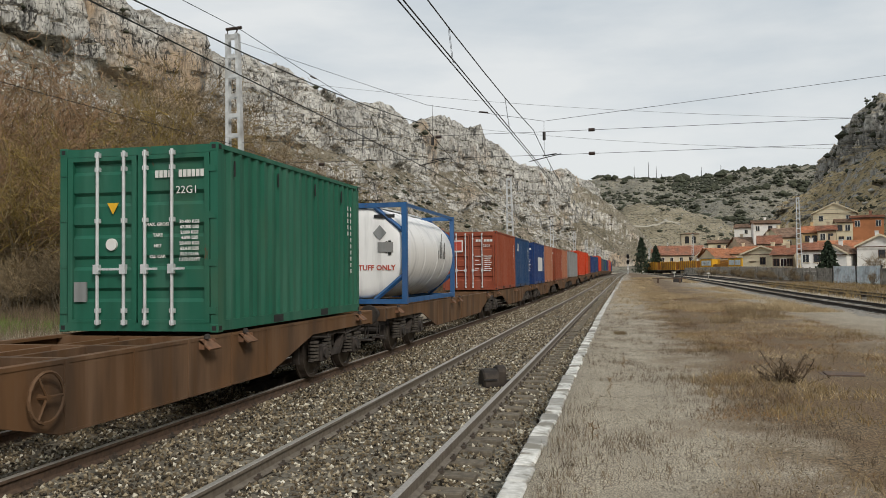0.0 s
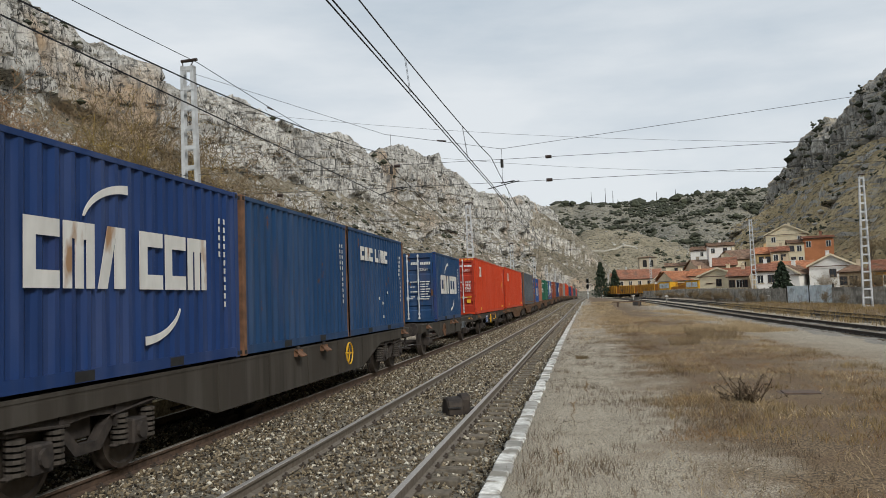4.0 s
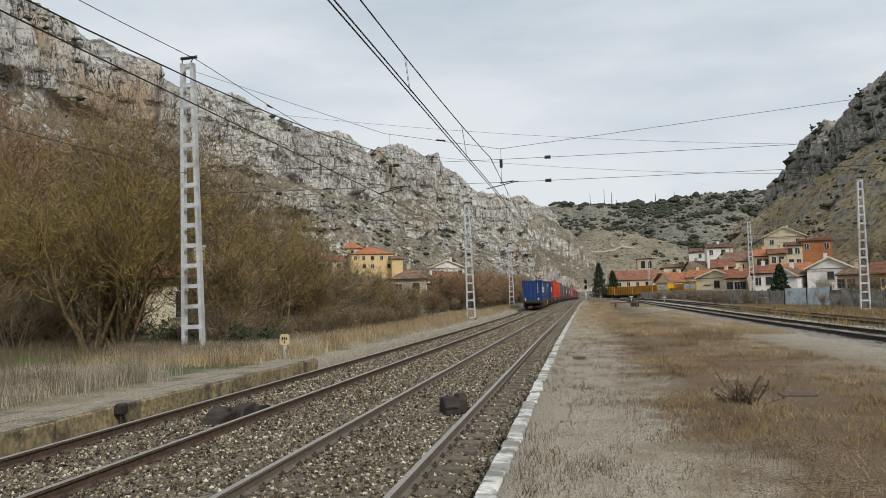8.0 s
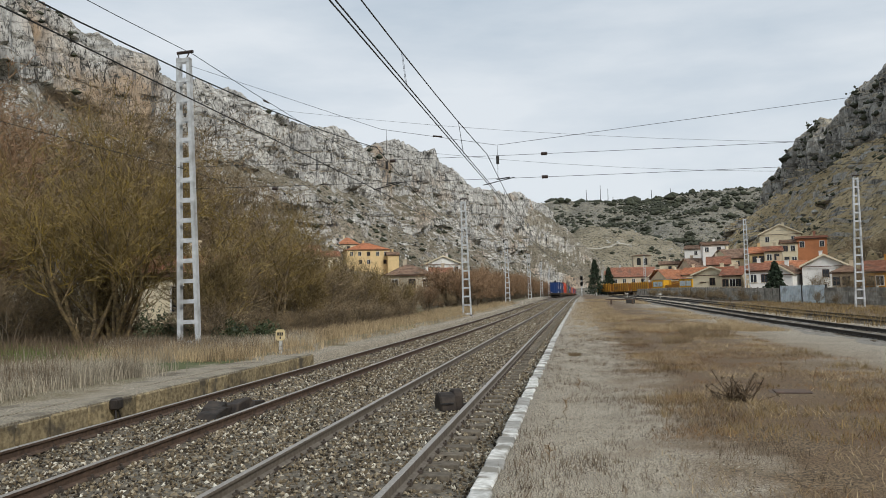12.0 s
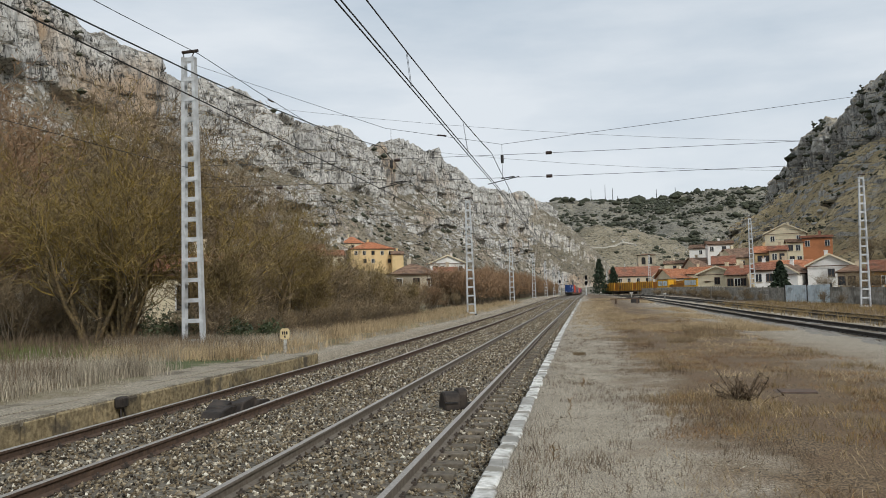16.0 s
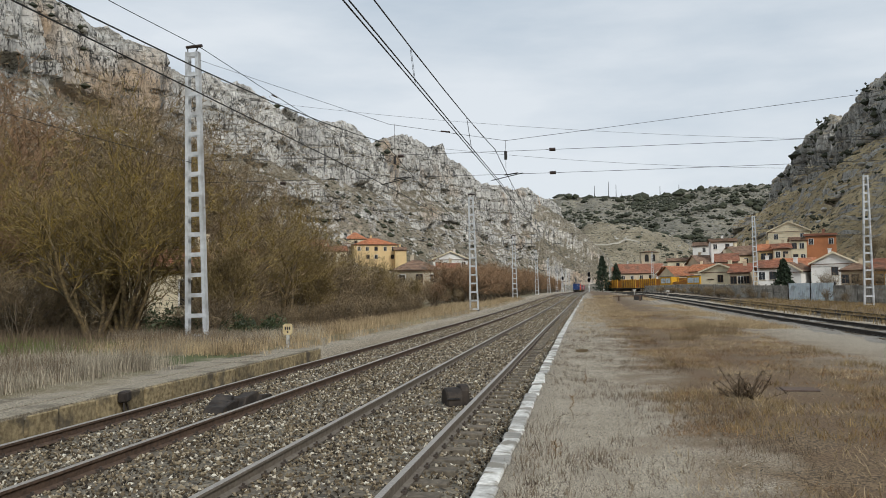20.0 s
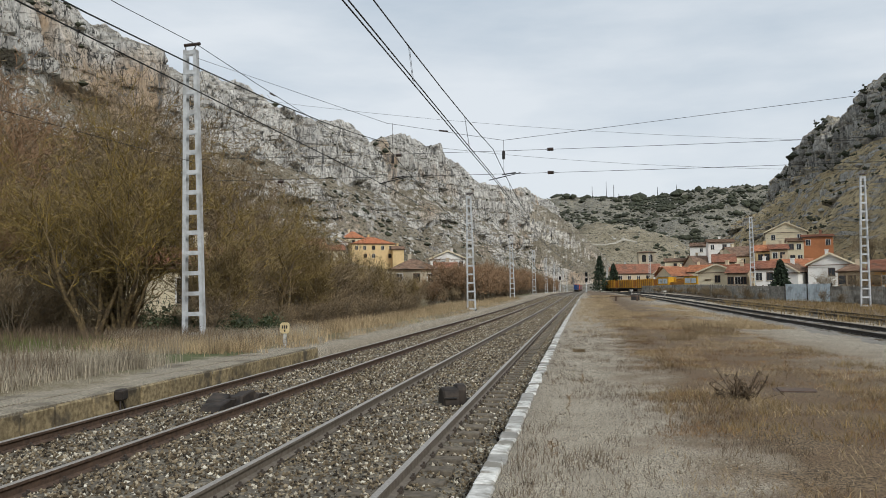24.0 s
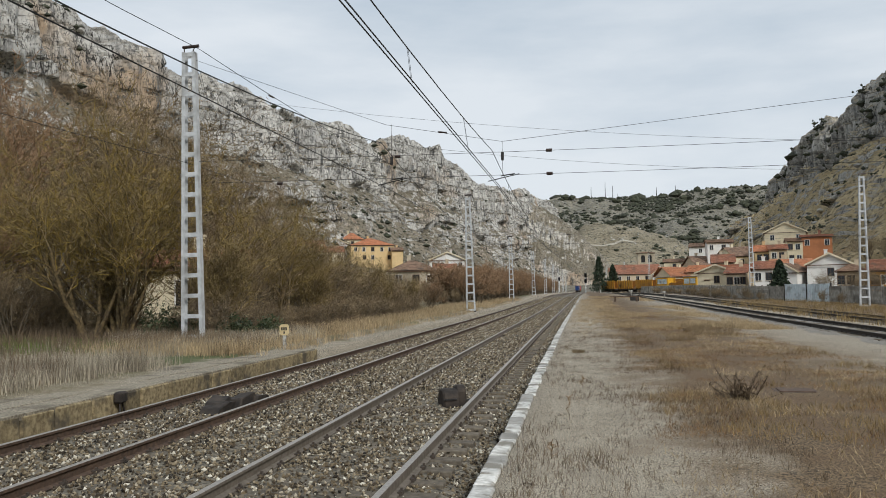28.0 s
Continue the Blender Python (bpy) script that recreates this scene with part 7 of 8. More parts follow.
# ---- yard: boundary wall, sheet gate, machines ----
M_PANEL = mat("grey_panel_concrete", (0.24, 0.225, 0.195), (0.44, 0.42, 0.37), 3, 0.93, bump=0.008, stain=(0.13, 0.12, 0.10), stain_scale=0.7, vary=0.14)
M_SHEET = mat("galvanised_sheet", (0.60, 0.70, 0.76), (0.76, 0.84, 0.88), 2, 0.5, 0.1, stain=(0.33, 0.37, 0.39), stain_scale=1.2)
M_MACHINE = mat("yellow_machine_paint", (0.62, 0.33, 0.02), (0.74, 0.42, 0.03), 3, 0.5, stain=(0.40, 0.22, 0.04), stain_scale=0.8)
M_HOPPER = mat("orange_wagon_paint", (0.36, 0.15, 0.025), (0.50, 0.24, 0.035), 3, 0.6, stain=(0.26, 0.14, 0.05), stain_scale=0.8)


def boundary_wall():
    wall = tagged(empty("boundary_wall"), "weathered precast concrete panel wall along the yard", "wall", kind="structure")
    line = [(31.5, 60), (26.5, 82), (25.6, 90.5), None, (22.8, 97), (20.2, 120), (21.5, 160), (19.5, 215), (14.5, 262)]
    for a, b in zip(line, line[1:]):
        if a is None or b is None:
            continue
        a, b = Vector(a), Vector(b)
        n = max(1, round((b - a).length / 2.5))
        turn = math.degrees(math.atan2(b.y - a.y, b.x - a.x))
        for i in range(n):
            p = a.lerp(b, i / n)
            step = (b - a).length / n
            z = float(rise(p.y))
            m = pose(p.x, p.y, z, 0, 0, turn)
            post = part("post", boxes((-0.08, 0.08, -0.09, 0.09, -0.3, 1.78)), M_PANEL, wall)
            post.matrix_basis = m
            for k in range(4):
                bm = boxes((0.085, step - 0.085, -0.035, 0.035, k * 0.42 + 0.005, k * 0.42 + 0.415))
                panel = part("panel", bm, M_PANEL, wall)
                panel.matrix_basis = m @ pose(0, random.uniform(-0.01, 0.01), random.uniform(-0.01, 0.01))


boundary_wall()


def sheet_gate():
    g = tagged(empty("sheet_metal_gate", pose(22.7, 97.0, 0.02, 0, 0, -66)), "pale corrugated sheet-metal gate set in the wall", "gate")
    for i, x0 in enumerate((0.05, 3.72)):
        bm = bmesh.new()
        rings = []
        for a, d in wave(3.55, 0.3, 0.05):
            rings.append([bm.verts.new((x0 + a, d, z)) for z in (0.1, 2.15)])
        for p, q in zip(rings, rings[1:]):
            bm.faces.new((p[0], q[0], q[1], p[1]))
        leaf = part("gate_leaf", bm, M_SHEET, g)
        part("gate_rail", boxes((x0, x0 + 3.55, 0.02, 0.07, 0.3, 0.38), (x0, x0 + 3.55, 0.02, 0.07, 1.8, 1.88)), M_DARK, leaf)
    for x in (-0.06, 3.62, 7.3):
        part("gate_post", boxes((x, x + 0.1, -0.05, 0.1, 0, 2.25)), M_DARK, g)


sheet_gate()


def conifer(x, y, z, h, spread, label):
    t = tagged(empty("conifer", pose(x, y, z)), label, "tree", "conifers")
    bm = bmesh.new()
    tube(bm, (0, 0, -0.3), (0, 0, h), 0.22, 0.03, sides=8)
    part("trunk", bm, M_BARK, t)
    rng = np.random.default_rng(int(x * 10) & 255)
    v, f = [], []
    for i in range(2600):
        u = rng.random() ** 0.8
        zz = h * (0.08 + 0.92 * u)
        r = spread * (1 - u) ** 0.75 * rng.uniform(0.25, 1.0) * (1 + 0.25 * math.sin(zz * 4))
        a = rng.uniform(0, 6.28)
        c = np.array((r * math.cos(a), r * math.sin(a), zz - 0.25 * r))
        d = rng.normal(0, 0.18, (3, 3)) + np.array([(0, 0, 0), (math.cos(a) * 0.3, math.sin(a) * 0.3, -0.12), (0, 0, 0.2)])
        v += list(c + d)
        f.append((3 * i, 3 * i + 1, 3 * i + 2))
    fast_mesh("crown", np.array(v), np.array(f), M_NEEDLE, t)


M_BARK = mat("bark", (0.12, 0.095, 0.065), (0.21, 0.17, 0.12), 9, 0.95, bump=0.01)
M_NEEDLE = mat("dark_needles", (0.018, 0.032, 0.018), (0.04, 0.06, 0.03), 3, 0.9, vary=0.35, island=True)
conifer(6.0, 262, 0.6, 11.5, 3.0, "dark green conifer at the end of the yard")
conifer(10.5, 268, 0.6, 9.0, 2.6, "dark green conifer at the end of the yard")
conifer(30.5, 133, 0.6, 5.2, 1.6, "dark green conifer in front of a white house")


def rail_machine(x, y, turn):
    """A yellow track-maintenance machine with two cabs."""
    t = tagged(empty("track_machine", pose(x, y, 1.0, 0, 0, turn)), "yellow track maintenance machine parked in the yard", "rail vehicle")
    part("chassis", boxes((-8, 8, -1.2, 1.2, 0.55, 1.0)), M_MACHINE, t)
    for x0, x1 in ((-7.8, -3.4), (2.4, 7.2)):
        bm = boxes((x0, x1, -1.35, 1.35, 1.0, 3.75))
        rounded(bm, 0.12)
        cab = part("cab", bm, M_MACHINE, t)
        n = 2
        for i in range(n):
            w = (x1 - x0 - 0.6) / n
            a = x0 + 0.3 + i * w
            part("cab_window", boxes((a + 0.1, a + w - 0.1, -1.39, -1.34, 2.05, 3.3)), M_SHEET, cab)
        part("cab_roof", boxes((x0 - 0.1, x1 + 0.1, -1.42, 1.42, 3.75, 3.87)), M_PALE, cab)
    part("engine_cover", boxes((-3.2, 2.2, -1.1, 1.1, 1.0, 2.3)), M_HOPPER, t)
    bm = bmesh.new()
    tube(bm, (-3, -0.9, 2.3), (2, -0.9, 3.0), 0.07, sides=6)
    part("boom", bm, M_MACHINE, t)
    for xx in (-6, -4.2, 4.2, 6):
        bm = bmesh.new()
        tube(bm, (xx, -0.85, 0.45), (xx, 0.85, 0.45), 0.42, sides=18)
        part("wheel", bm, M_BOGIE, t)


rail_machine(25.3, 214.5, -56)


def hopper_wagon(x, y, turn):
    t = tagged(empty("works_wagon", pose(x, y, 1.1, 0, 0, turn)), "orange ribbed works wagon parked in the yard", "wagon", "works wagons")
    part("chassis", boxes((-5.8, 5.8, -1.2, 1.2, 0.6, 0.95)), M_BOGIE, t)
    part("side", boxes((-5.6, 5.6, -1.3, -1.22, 0.95, 3.3)), M_HOPPER, t)
    part("side", boxes((-5.6, 5.6, 1.22, 1.3, 0.95, 3.3)), M_HOPPER, t)
    part("floor_panel", boxes((-5.6, 5.6, -1.22, 1.22, 0.95, 1.05)), M_HOPPER, t)
    for i in range(9):
        xx = -5.5 + i * 1.36
        part("rib", boxes((xx, xx + 0.14, -1.42, -1.3, 0.9, 3.5)), M_MACHINE, t)
    for xx in (-4.6, -3, 3, 4.6):
        bm = bmesh.new()
        tube(bm, (xx, -0.85, 0.45), (xx, 0.85, 0.45), 0.45, sides=18)
        part("wheel", bm, M_BOGIE, t)


for i in range(4):
    hopper_wagon(9.8 + i * 4.6, 262 - i * 13.0, -70.5)


def church_tower():
    t = tagged(empty("church_tower", pose(27.0, 345, 0)), "square stone church tower with two arched belfry openings", "tower")
    z1 = 17.5
    part("shaft", boxes((-3.4, 3.4, -3.4, 3.4, -1, 12.6), (-3.5, -2.1, -3.5, 3.5, 12.6, 15.6), (-0.5, 0.5, -3.5, 3.5, 12.6, 15.6), (2.1, 3.5, -3.5, 3.5, 12.6, 15.6), (-3.5, 3.5, -3.5, 3.5, 15.6, 16.4)), W_STONE, t)
    bm = bmesh.new()
    for x in (-1.3, 1.3):
        pts = [(x - 0.8, 12.7), (x + 0.8, 12.7), (x + 0.8, 14.9)] + [(x + 0.8 * math.cos(a * math.pi / 6), 14.9 + 0.7 * math.sin(a * math.pi / 6)) for a in range(1, 6)] + [(x - 0.8, 14.9)]
        patch(bm, pts, -3.3, -3.0)
    part("belfry_opening", bm, M_GASKET, t)
    bm = bmesh.new()
    for a, b, c, d in (((-4, -4, 16.4), (4, -4, 16.4), (0.1, 0, z1 - 0.4), (-0.1, 0, z1 - 0.4)), ((4, 4, 16.4), (-4, 4, 16.4), (-0.1, 0, z1 - 0.4), (0.1, 0, z1 - 0.4)),
                       ((4, -4, 16.4), (4, 4, 16.4), (0.1, 0.05, z1 - 0.4), (0.1, 0, z1 - 0.4)), ((-4, 4, 16.4), (-4, -4, 16.4), (-0.1, 0, z1 - 0.4), (-0.1, 0.05, z1 - 0.4))):
        tiled_slope(bm, a, b, c, d, 6)
    part("roof", bm, R_OLD, t)


church_tower()


def antenna(x, y, z, h):
    bm = bmesh.new()
    tube(bm, (0, 0, -3), (0, 0, h * 0.85), 0.45, 0.22, sides=6)
    t = tagged(empty("radio_mast", pose(x, y, z)), "thin radio mast on the far hilltop", "mast", "hilltop masts")
    part("pole", bm, M_WIRE, t)


for ax, az, ah in ((16, 112, 18), (33, 112, 24), (42, 112, 19), (48, 112, 7), (95, 119, 8), (118, 122, 7)):
    antenna(ax, 1003 + 0.2 * ax, az, ah)


def buffer_bench():
    """Old rail lengths and a points lever beside the sidings."""
    t = tagged(empty("points_lever", pose(6.9, 107, 0.35, 0, 0, 10)), "rusty points lever on timber bearers", "track device")
    part("bearer", boxes((-1.6, 1.2, -0.12, 0.12, -0.2, 0.02)), M_SLEEPER, t)
    part("bearer", boxes((-1.6, 1.2, 0.5, 0.74, -0.2, 0.02)), M_SLEEPER, t)
    part("lever_box", boxes((-0.5, 0.5, 0.0, 0.55, 0.0, 0.5)), M_DARK, t)
    bm = bmesh.new()
    tube(bm, (0.1, 0.2, 0.4), (0.9, 0.2, 1.0), 0.05, sides=6)
    tube(bm, (0.85, 0.2, 0.95), (1.15, 0.2, 1.0), 0.14, sides=8)
    part("lever", bm, M_DARK, t)
    s = tagged(empty("old_rail_rack", pose(4.2, 104, 0.33, 0, 0, -6)), "low rack of rusty spare rails", "rail rack")
    for x in (0.0, 2.6):
        part("trestle", boxes((x, x + 0.2, -0.3, 0.3, -0.05, 0.55)), M_RAIL_SIDE, s)
    for i in range(2):
        part("spare_rail", boxes((-0.6, 3.4, -0.15 + i * 0.2, -0.05 + i * 0.2, 0.55, 0.68)), M_RAIL_SIDE, s)


buffer_bench()


def marker_post(x, y, label):
    t = tagged(empty("marker_post", pose(x, y, float(rise(y)))), label, "post", "white marker posts")
    bm = bmesh.new()
    tube(bm, (0, 0, -0.1), (0, 0, 0.85), 0.07, sides=8)
    part("stem", bm, M_WHITE_EDGE, t)
    part("cap", boxes((-0.25, 0.25, -0.08, 0.08, 0.75, 0.98)), M_WHITE_EDGE, t)


marker_post(5.6, 232, "short white marker post beside the line")
marker_post(9.0, 150, "short white marker post between the sidings")
marker_post(12.6, 128, "short white marker post between the sidings")

# ---- bare trees and shrubs ----
M_TWIG_OLIVE = mat("olive_lichened_twigs", (0.115, 0.077, 0.018), (0.37, 0.26, 0.06), 0.9, 0.95, vary=0.18, island=True)
M_TWIG_FINE = mat("fine_brown_twigs", (0.10, 0.073, 0.03), (0.30, 0.22, 0.085), 0.9, 0.95, vary=0.18, island=True)
M_TWIG_BROWN = mat("grey_brown_twigs", (0.115, 0.083, 0.048), (0.35, 0.265, 0.155), 0.9, 0.95, vary=0.18, island=True)
M_TWIG_RED = mat("reddish_twigs", (0.17, 0.105, 0.06), (0.38, 0.245, 0.14), 0.9, 0.95, vary=0.18, island=True)
M_DEAD = mat("dead_brown_stalks", (0.085, 0.06, 0.038), (0.22, 0.16, 0.10), 3, 0.95, vary=0.4, island=True)
M_LIMB = mat("lichened_bark", (0.085, 0.06, 0.033), (0.31, 0.225, 0.105), 9, 0.95, bump=0.03, stain=(0.07, 0.055, 0.035), stain_scale=2.5)


def rods(name, segs, material, parent, sides=3):
    """Many tapered rods as one mesh: rows of start, end and the two radii."""
    s = np.array(segs)
    a, b = s[:, 0:3], s[:, 3:6]
    d = b - a
    d = d / (np.linalg.norm(d, axis=1, keepdims=True) + 1e-9)
    ref = np.where(np.abs(d[:, 2:3]) < 0.9, np.array([[0.0, 0, 1]]), np.array([[1.0, 0, 0]]))
    u = np.cross(d, ref)
    u /= np.linalg.norm(u, axis=1, keepdims=True)
    w = np.cross(d, u)
    spin = np.random.default_rng(len(s)).uniform(0, 6.28, (len(s), 1))
    u, w = u * np.cos(spin) + w * np.sin(spin), w * np.cos(spin) - u * np.sin(spin)
    verts = []
    for p, r in ((a, s[:, 6:7]), (b, s[:, 7:8])):
        for i in range(sides):
            t = i * math.tau / sides
            verts.append(p + r * (math.cos(t) * u + math.sin(t) * w))
    v = np.stack(verts, 1).reshape(-1, 3)
    base = 2 * sides * np.arange(len(s))[:, None]
    if sides == 2:
        return fast_mesh(name, v, base + np.array([[0, 1, 3, 2]]), material, parent)
    faces = np.concatenate([base + np.array([[i, (i + 1) % sides, sides + (i + 1) % sides, sides + i]]) for i in range(sides)])
    return fast_mesh(name, v, faces, material, parent, smooth=True)


def grow(rng, stems, height, spread, levels, twig, droop=0.0, kids=(5, 6, 6)):
    """Stems that fork level by level: rows for rods(), thick ones and thin ones."""
    thick, thin, fine = [], [], []

    def branch(p, d, length, r, level):
        n = 4 if level < 2 else 3
        step = length / n
        for i in range(n):
            d = d + rng.normal(0, 0.14 + 0.06 * level, 3) + np.array((0, 0, (0.07 if level < 2 else 0.03 - droop)))
            d = d / np.linalg.norm(d)
            q = p + d * step
            r2 = r * (1 - 0.62 / n)
            (thick if level < 2 else thin if level < 4 else fine).append((*p, *q, max(r, twig), max(r2, twig * 0.7)))
            if level < levels and (i > 0 or level > 0):
                for _ in range(max(1, kids[min(level, 2)] // n + (rng.random() < (kids[min(level, 2)] % n) / n))):
                    a = rng.uniform(0, 6.28)
                    side = np.array((math.cos(a), math.sin(a), rng.uniform(-0.1, 0.7)))
                    nd = d * rng.uniform(0.5, 0.9) + side * rng.uniform(0.5, 0.9)
                    nd = nd / np.linalg.norm(nd)
                    branch(q, nd, length * rng.uniform(0.42, 0.68), r2 * rng.uniform(0.45, 0.65), level + 1)
            p, r = q, r2

    for k in range(stems):
        a = k * math.tau / stems + rng.uniform(-0.4, 0.4)
        lean = spread * rng.uniform(0.3, 1.0)
        d = np.array((math.cos(a) * lean, math.sin(a) * lean, 1.0))
        d = d / np.linalg.norm(d)
        branch(np.array((math.cos(a) * 0.25, math.sin(a) * 0.25, -0.15)), d, height * rng.uniform(0.5, 0.72), height * rng.uniform(0.011, 0.017), 0)
    return thick, thin, fine


def bare_tree(seed, name, label, stems, height, spread, levels, twig, bark, twigs, category="tree", group="bare trees", **more):
    rng = np.random.default_rng(seed)
    t = tagged(empty(name), label, category, group)
    thick, thin, fine = grow(rng, stems, height, spread, levels, twig, **more)
    rods("trunk", thick, bark, t, 5 if category == "tree" else 3)
    rods("crown", thin, twigs, t, 2)
    if fine:
        tagged(rods("twig_spray", fine, M_TWIG_FINE if twigs is M_TWIG_OLIVE else twigs, t, 2), kind="stuff")
    return t


def place_copies(makers, spots):
    """Each maker's thing goes to its first spot, and copies of it to the rest; spots give the height that it is to have."""
    used = {}
    for kind, x, y, turn, high in spots:
        ob, own = makers[kind]
        size = high / own
        m = pose(x, y, ground_at(x, y) - 0.05, 0, 0, turn) @ Matrix.Diagonal((size, size, size, 1))
        if kind not in used:
            ob.scale = (size, size, size)
            ob.matrix_basis = m
            used[kind] = True
        else:
            copy_thing(ob, m).matrix_basis = m


def with_height(t):
    """A tree and how high it reaches, but for its topmost few twigs."""
    tops = np.concatenate([np.array([v.co.z for v in c.data.vertices]) for c in t.children])
    return t, float(np.quantile(tops, 0.9985))


def build_trees():
    bpy.context.view_layer.update()
    made = {
        "big": bare_tree(11, "bare_tree", "large multi-stemmed bare tree with olive lichen on its twigs", 9, 8.5, 0.6, 4, 0.0115, M_LIMB, M_TWIG_OLIVE, kids=(6, 5, 4)),
        "fan": bare_tree(20, "bare_tree", "wide bare tree whose limbs fan out low from one foot", 7, 8.5, 0.85, 4, 0.0115, M_LIMB, M_TWIG_OLIVE, kids=(6, 5, 4)),
        "tall": bare_tree(12, "bare_tree", "tall bare tree with a fine grey-brown crown", 6, 13.0, 0.42, 4, 0.017, M_BARK, M_TWIG_BROWN, kids=(7, 6, 4)),
        "russet": bare_tree(22, "bare_tree", "tall bare tree with a dense russet-brown crown", 6, 13.0, 0.5, 4, 0.016, M_BARK, M_TWIG_RED, kids=(7, 6, 5)),
        "mid": bare_tree(13, "bare_tree", "bare brown tree with a dense twiggy crown", 5, 9.0, 0.5, 4, 0.015, M_BARK, M_TWIG_BROWN, kids=(6, 5, 4)),
        "olive": bare_tree(14, "bare_tree", "bare tree with an olive-yellow twiggy crown", 5, 8.5, 0.5, 4, 0.013, M_LIMB, M_TWIG_OLIVE, kids=(6, 5, 4)),
        "shrub": bare_tree(15, "bare_shrub", "dense leafless grey-brown shrub", 12, 4.4, 0.55, 3, 0.012, M_BARK, M_TWIG_BROWN, "shrub", "bare shrubs", kids=(6, 6, 5)),
        "shrub_b": bare_tree(16, "bare_shrub", "dense leafless shrub with upright olive stems", 14, 4.6, 0.4, 3, 0.012, M_LIMB, M_TWIG_FINE, "shrub", "bare shrubs", kids=(6, 6, 5)),
        "red": bare_tree(17, "bare_shrub", "leafless shrub with reddish stems beside the line", 14, 4.2, 0.4, 3, 0.021, M_BARK, M_TWIG_RED, "shrub", "bare shrubs", kids=(7, 6, 4)),
        "low": bare_tree(18, "bare_shrub", "low leafless grey-brown shrub beside the line", 14, 4.2, 0.5, 3, 0.016, M_BARK, M_TWIG_BROWN, "shrub", "bare shrubs", kids=(6, 5, 4)),
        "bramble": bare_tree(19, "bramble_thicket", "low dark tangle of leafless brambles under the trees", 26, 2.3, 1.1, 2, 0.009, M_BARK, M_TWIG_BROWN, "shrub", "bramble thickets", droop=0.12, kids=(9, 8, 5)),
    }
    kinds = {k: with_height(t) for k, t in made.items()}
    rng = np.random.default_rng(5)
    turn = lambda: rng.uniform(0, 360)
    spots = [("big", -17.3, 28.8, 20, 9.6), ("fan", -18.4, 28.3, 75, 9.2), ("big", -25.2, 29.5, 140, 9.4), ("olive", -15.6, 33.5, 0, 8.6), ("mid", -22.5, 33.0, 50, 9.4), ("olive", -13.9, 36.5, 250, 7.0)]
    spots += [("russet", -30.5, 35.5, 10, 14.0), ("russet", -36.5, 39.0, 130, 15.5), ("russet", -25.5, 31.0, 250, 7.6), ("russet", -28.5, 33.0, 20, 8.6)]
    spots += [("tall", x, y, turn(), h) for x, y, h in ((-36.5, 46, 16.5), (-34, 48.5, 16.2), (-31, 49.5, 15.8), (-30.5, 49, 15.2), (-27.5, 51, 15.0), (-26.6, 49.8, 14.2), (-23.8, 50, 13.0), (-21.8, 50, 11.6), (-19.6, 49.5, 9.6), (-34, 56, 16.5))]
    spots += [("mid", x, y, turn(), h) for x, y, h in ((-27, 37, 10.5), (-31, 38, 11), (-16.9, 43, 8.0), (-18.2, 52, 6.4), (-17.6, 57, 5.4), (-20.5, 60, 5.0))]
    spots += [("olive", x, y, turn(), h) for x, y, h in ((-15.9, 41, 6.8), (-16.8, 49, 6.2), (-18.4, 64, 5.2), (-20, 70, 4.6))]
    for y in np.arange(30, 74, 3.0):
        for k in range(2):
            spots.append((("shrub", "shrub_b")[int(rng.integers(2))], -14.0 - 2.4 * k - rng.uniform(0, 1.6), y + rng.uniform(-1, 1), turn(), rng.uniform(4.0, 5.2) * float(np.interp(y, (30, 45, 60, 76), (0.95, 0.95, 0.8, 0.6)))))
    for y in np.arange(74, 135, 5.0):
        for k in range(2):
            spots.append((("low", "low", "red")[int(rng.integers(3))], -13.6 - 2.8 * k - rng.uniform(0, 1.5), y + rng.uniform(-1, 1), turn(), rng.uniform(2.3, 3.1)))
    for y in np.arange(92, 330, 4.4):
        spots.append(("red", -12.2 + float(bend(y)) - rng.uniform(0, 1.2), y, turn(), rng.uniform(3.6, 5.2)))
        if y < 230:
            spots.append(("red", -15.0 + float(bend(y)) - rng.uniform(0, 1.5), y + 2, turn(), rng.uniform(4.4, 5.6)))
    for x, y in ((-21.5, 28.2), (-23, 27.4), (-25, 28.5), (-28, 28), (-30.5, 29), (-33, 29), (-38, 31), (-21, 30.5), (-27, 32), (-24, 30)):
        spots.append(("shrub", x, y, turn(), rng.uniform(2.6, 3.8)))
    for x in np.arange(-44, -13.5, 1.5):
        spots.append(("bramble", x + rng.uniform(-0.5, 0.5), 29.8 + 0.12 * max(0, -20 - x) + rng.uniform(-0.9, 1.4), turn(), rng.uniform(1.7, 2.6) * (0.4 if -17.6 < x < -14.6 else 1)))
    for y in np.arange(31.5, 66, 2.4):
        spots.append(("bramble", -13.0 - rng.uniform(0, 1.2), y, turn(), rng.uniform(1.3, 2.0)))
    for x, y in ((27.5, 76), (25.2, 84), (24.4, 89), (20.6, 108), (19.6, 116), (19.4, 124), (19.9, 133), (20.2, 141), (20.5, 152), (20.0, 166), (19.2, 182), (18.4, 200), (16.2, 232), (12.5, 252)):
        spots.append(("low", x + rng.uniform(-0.5, 0.3), y, turn(), rng.uniform(1.3, 2.2)))
    for y in np.arange(100, 212, 4.5):
        spots.append(("low", float(np.interp(y, (97, 120, 160, 215), (21.4, 19.0, 20.3, 18.2))) + rng.uniform(-0.8, 0.3), y, turn(), rng.uniform(0.9, 2.0)))
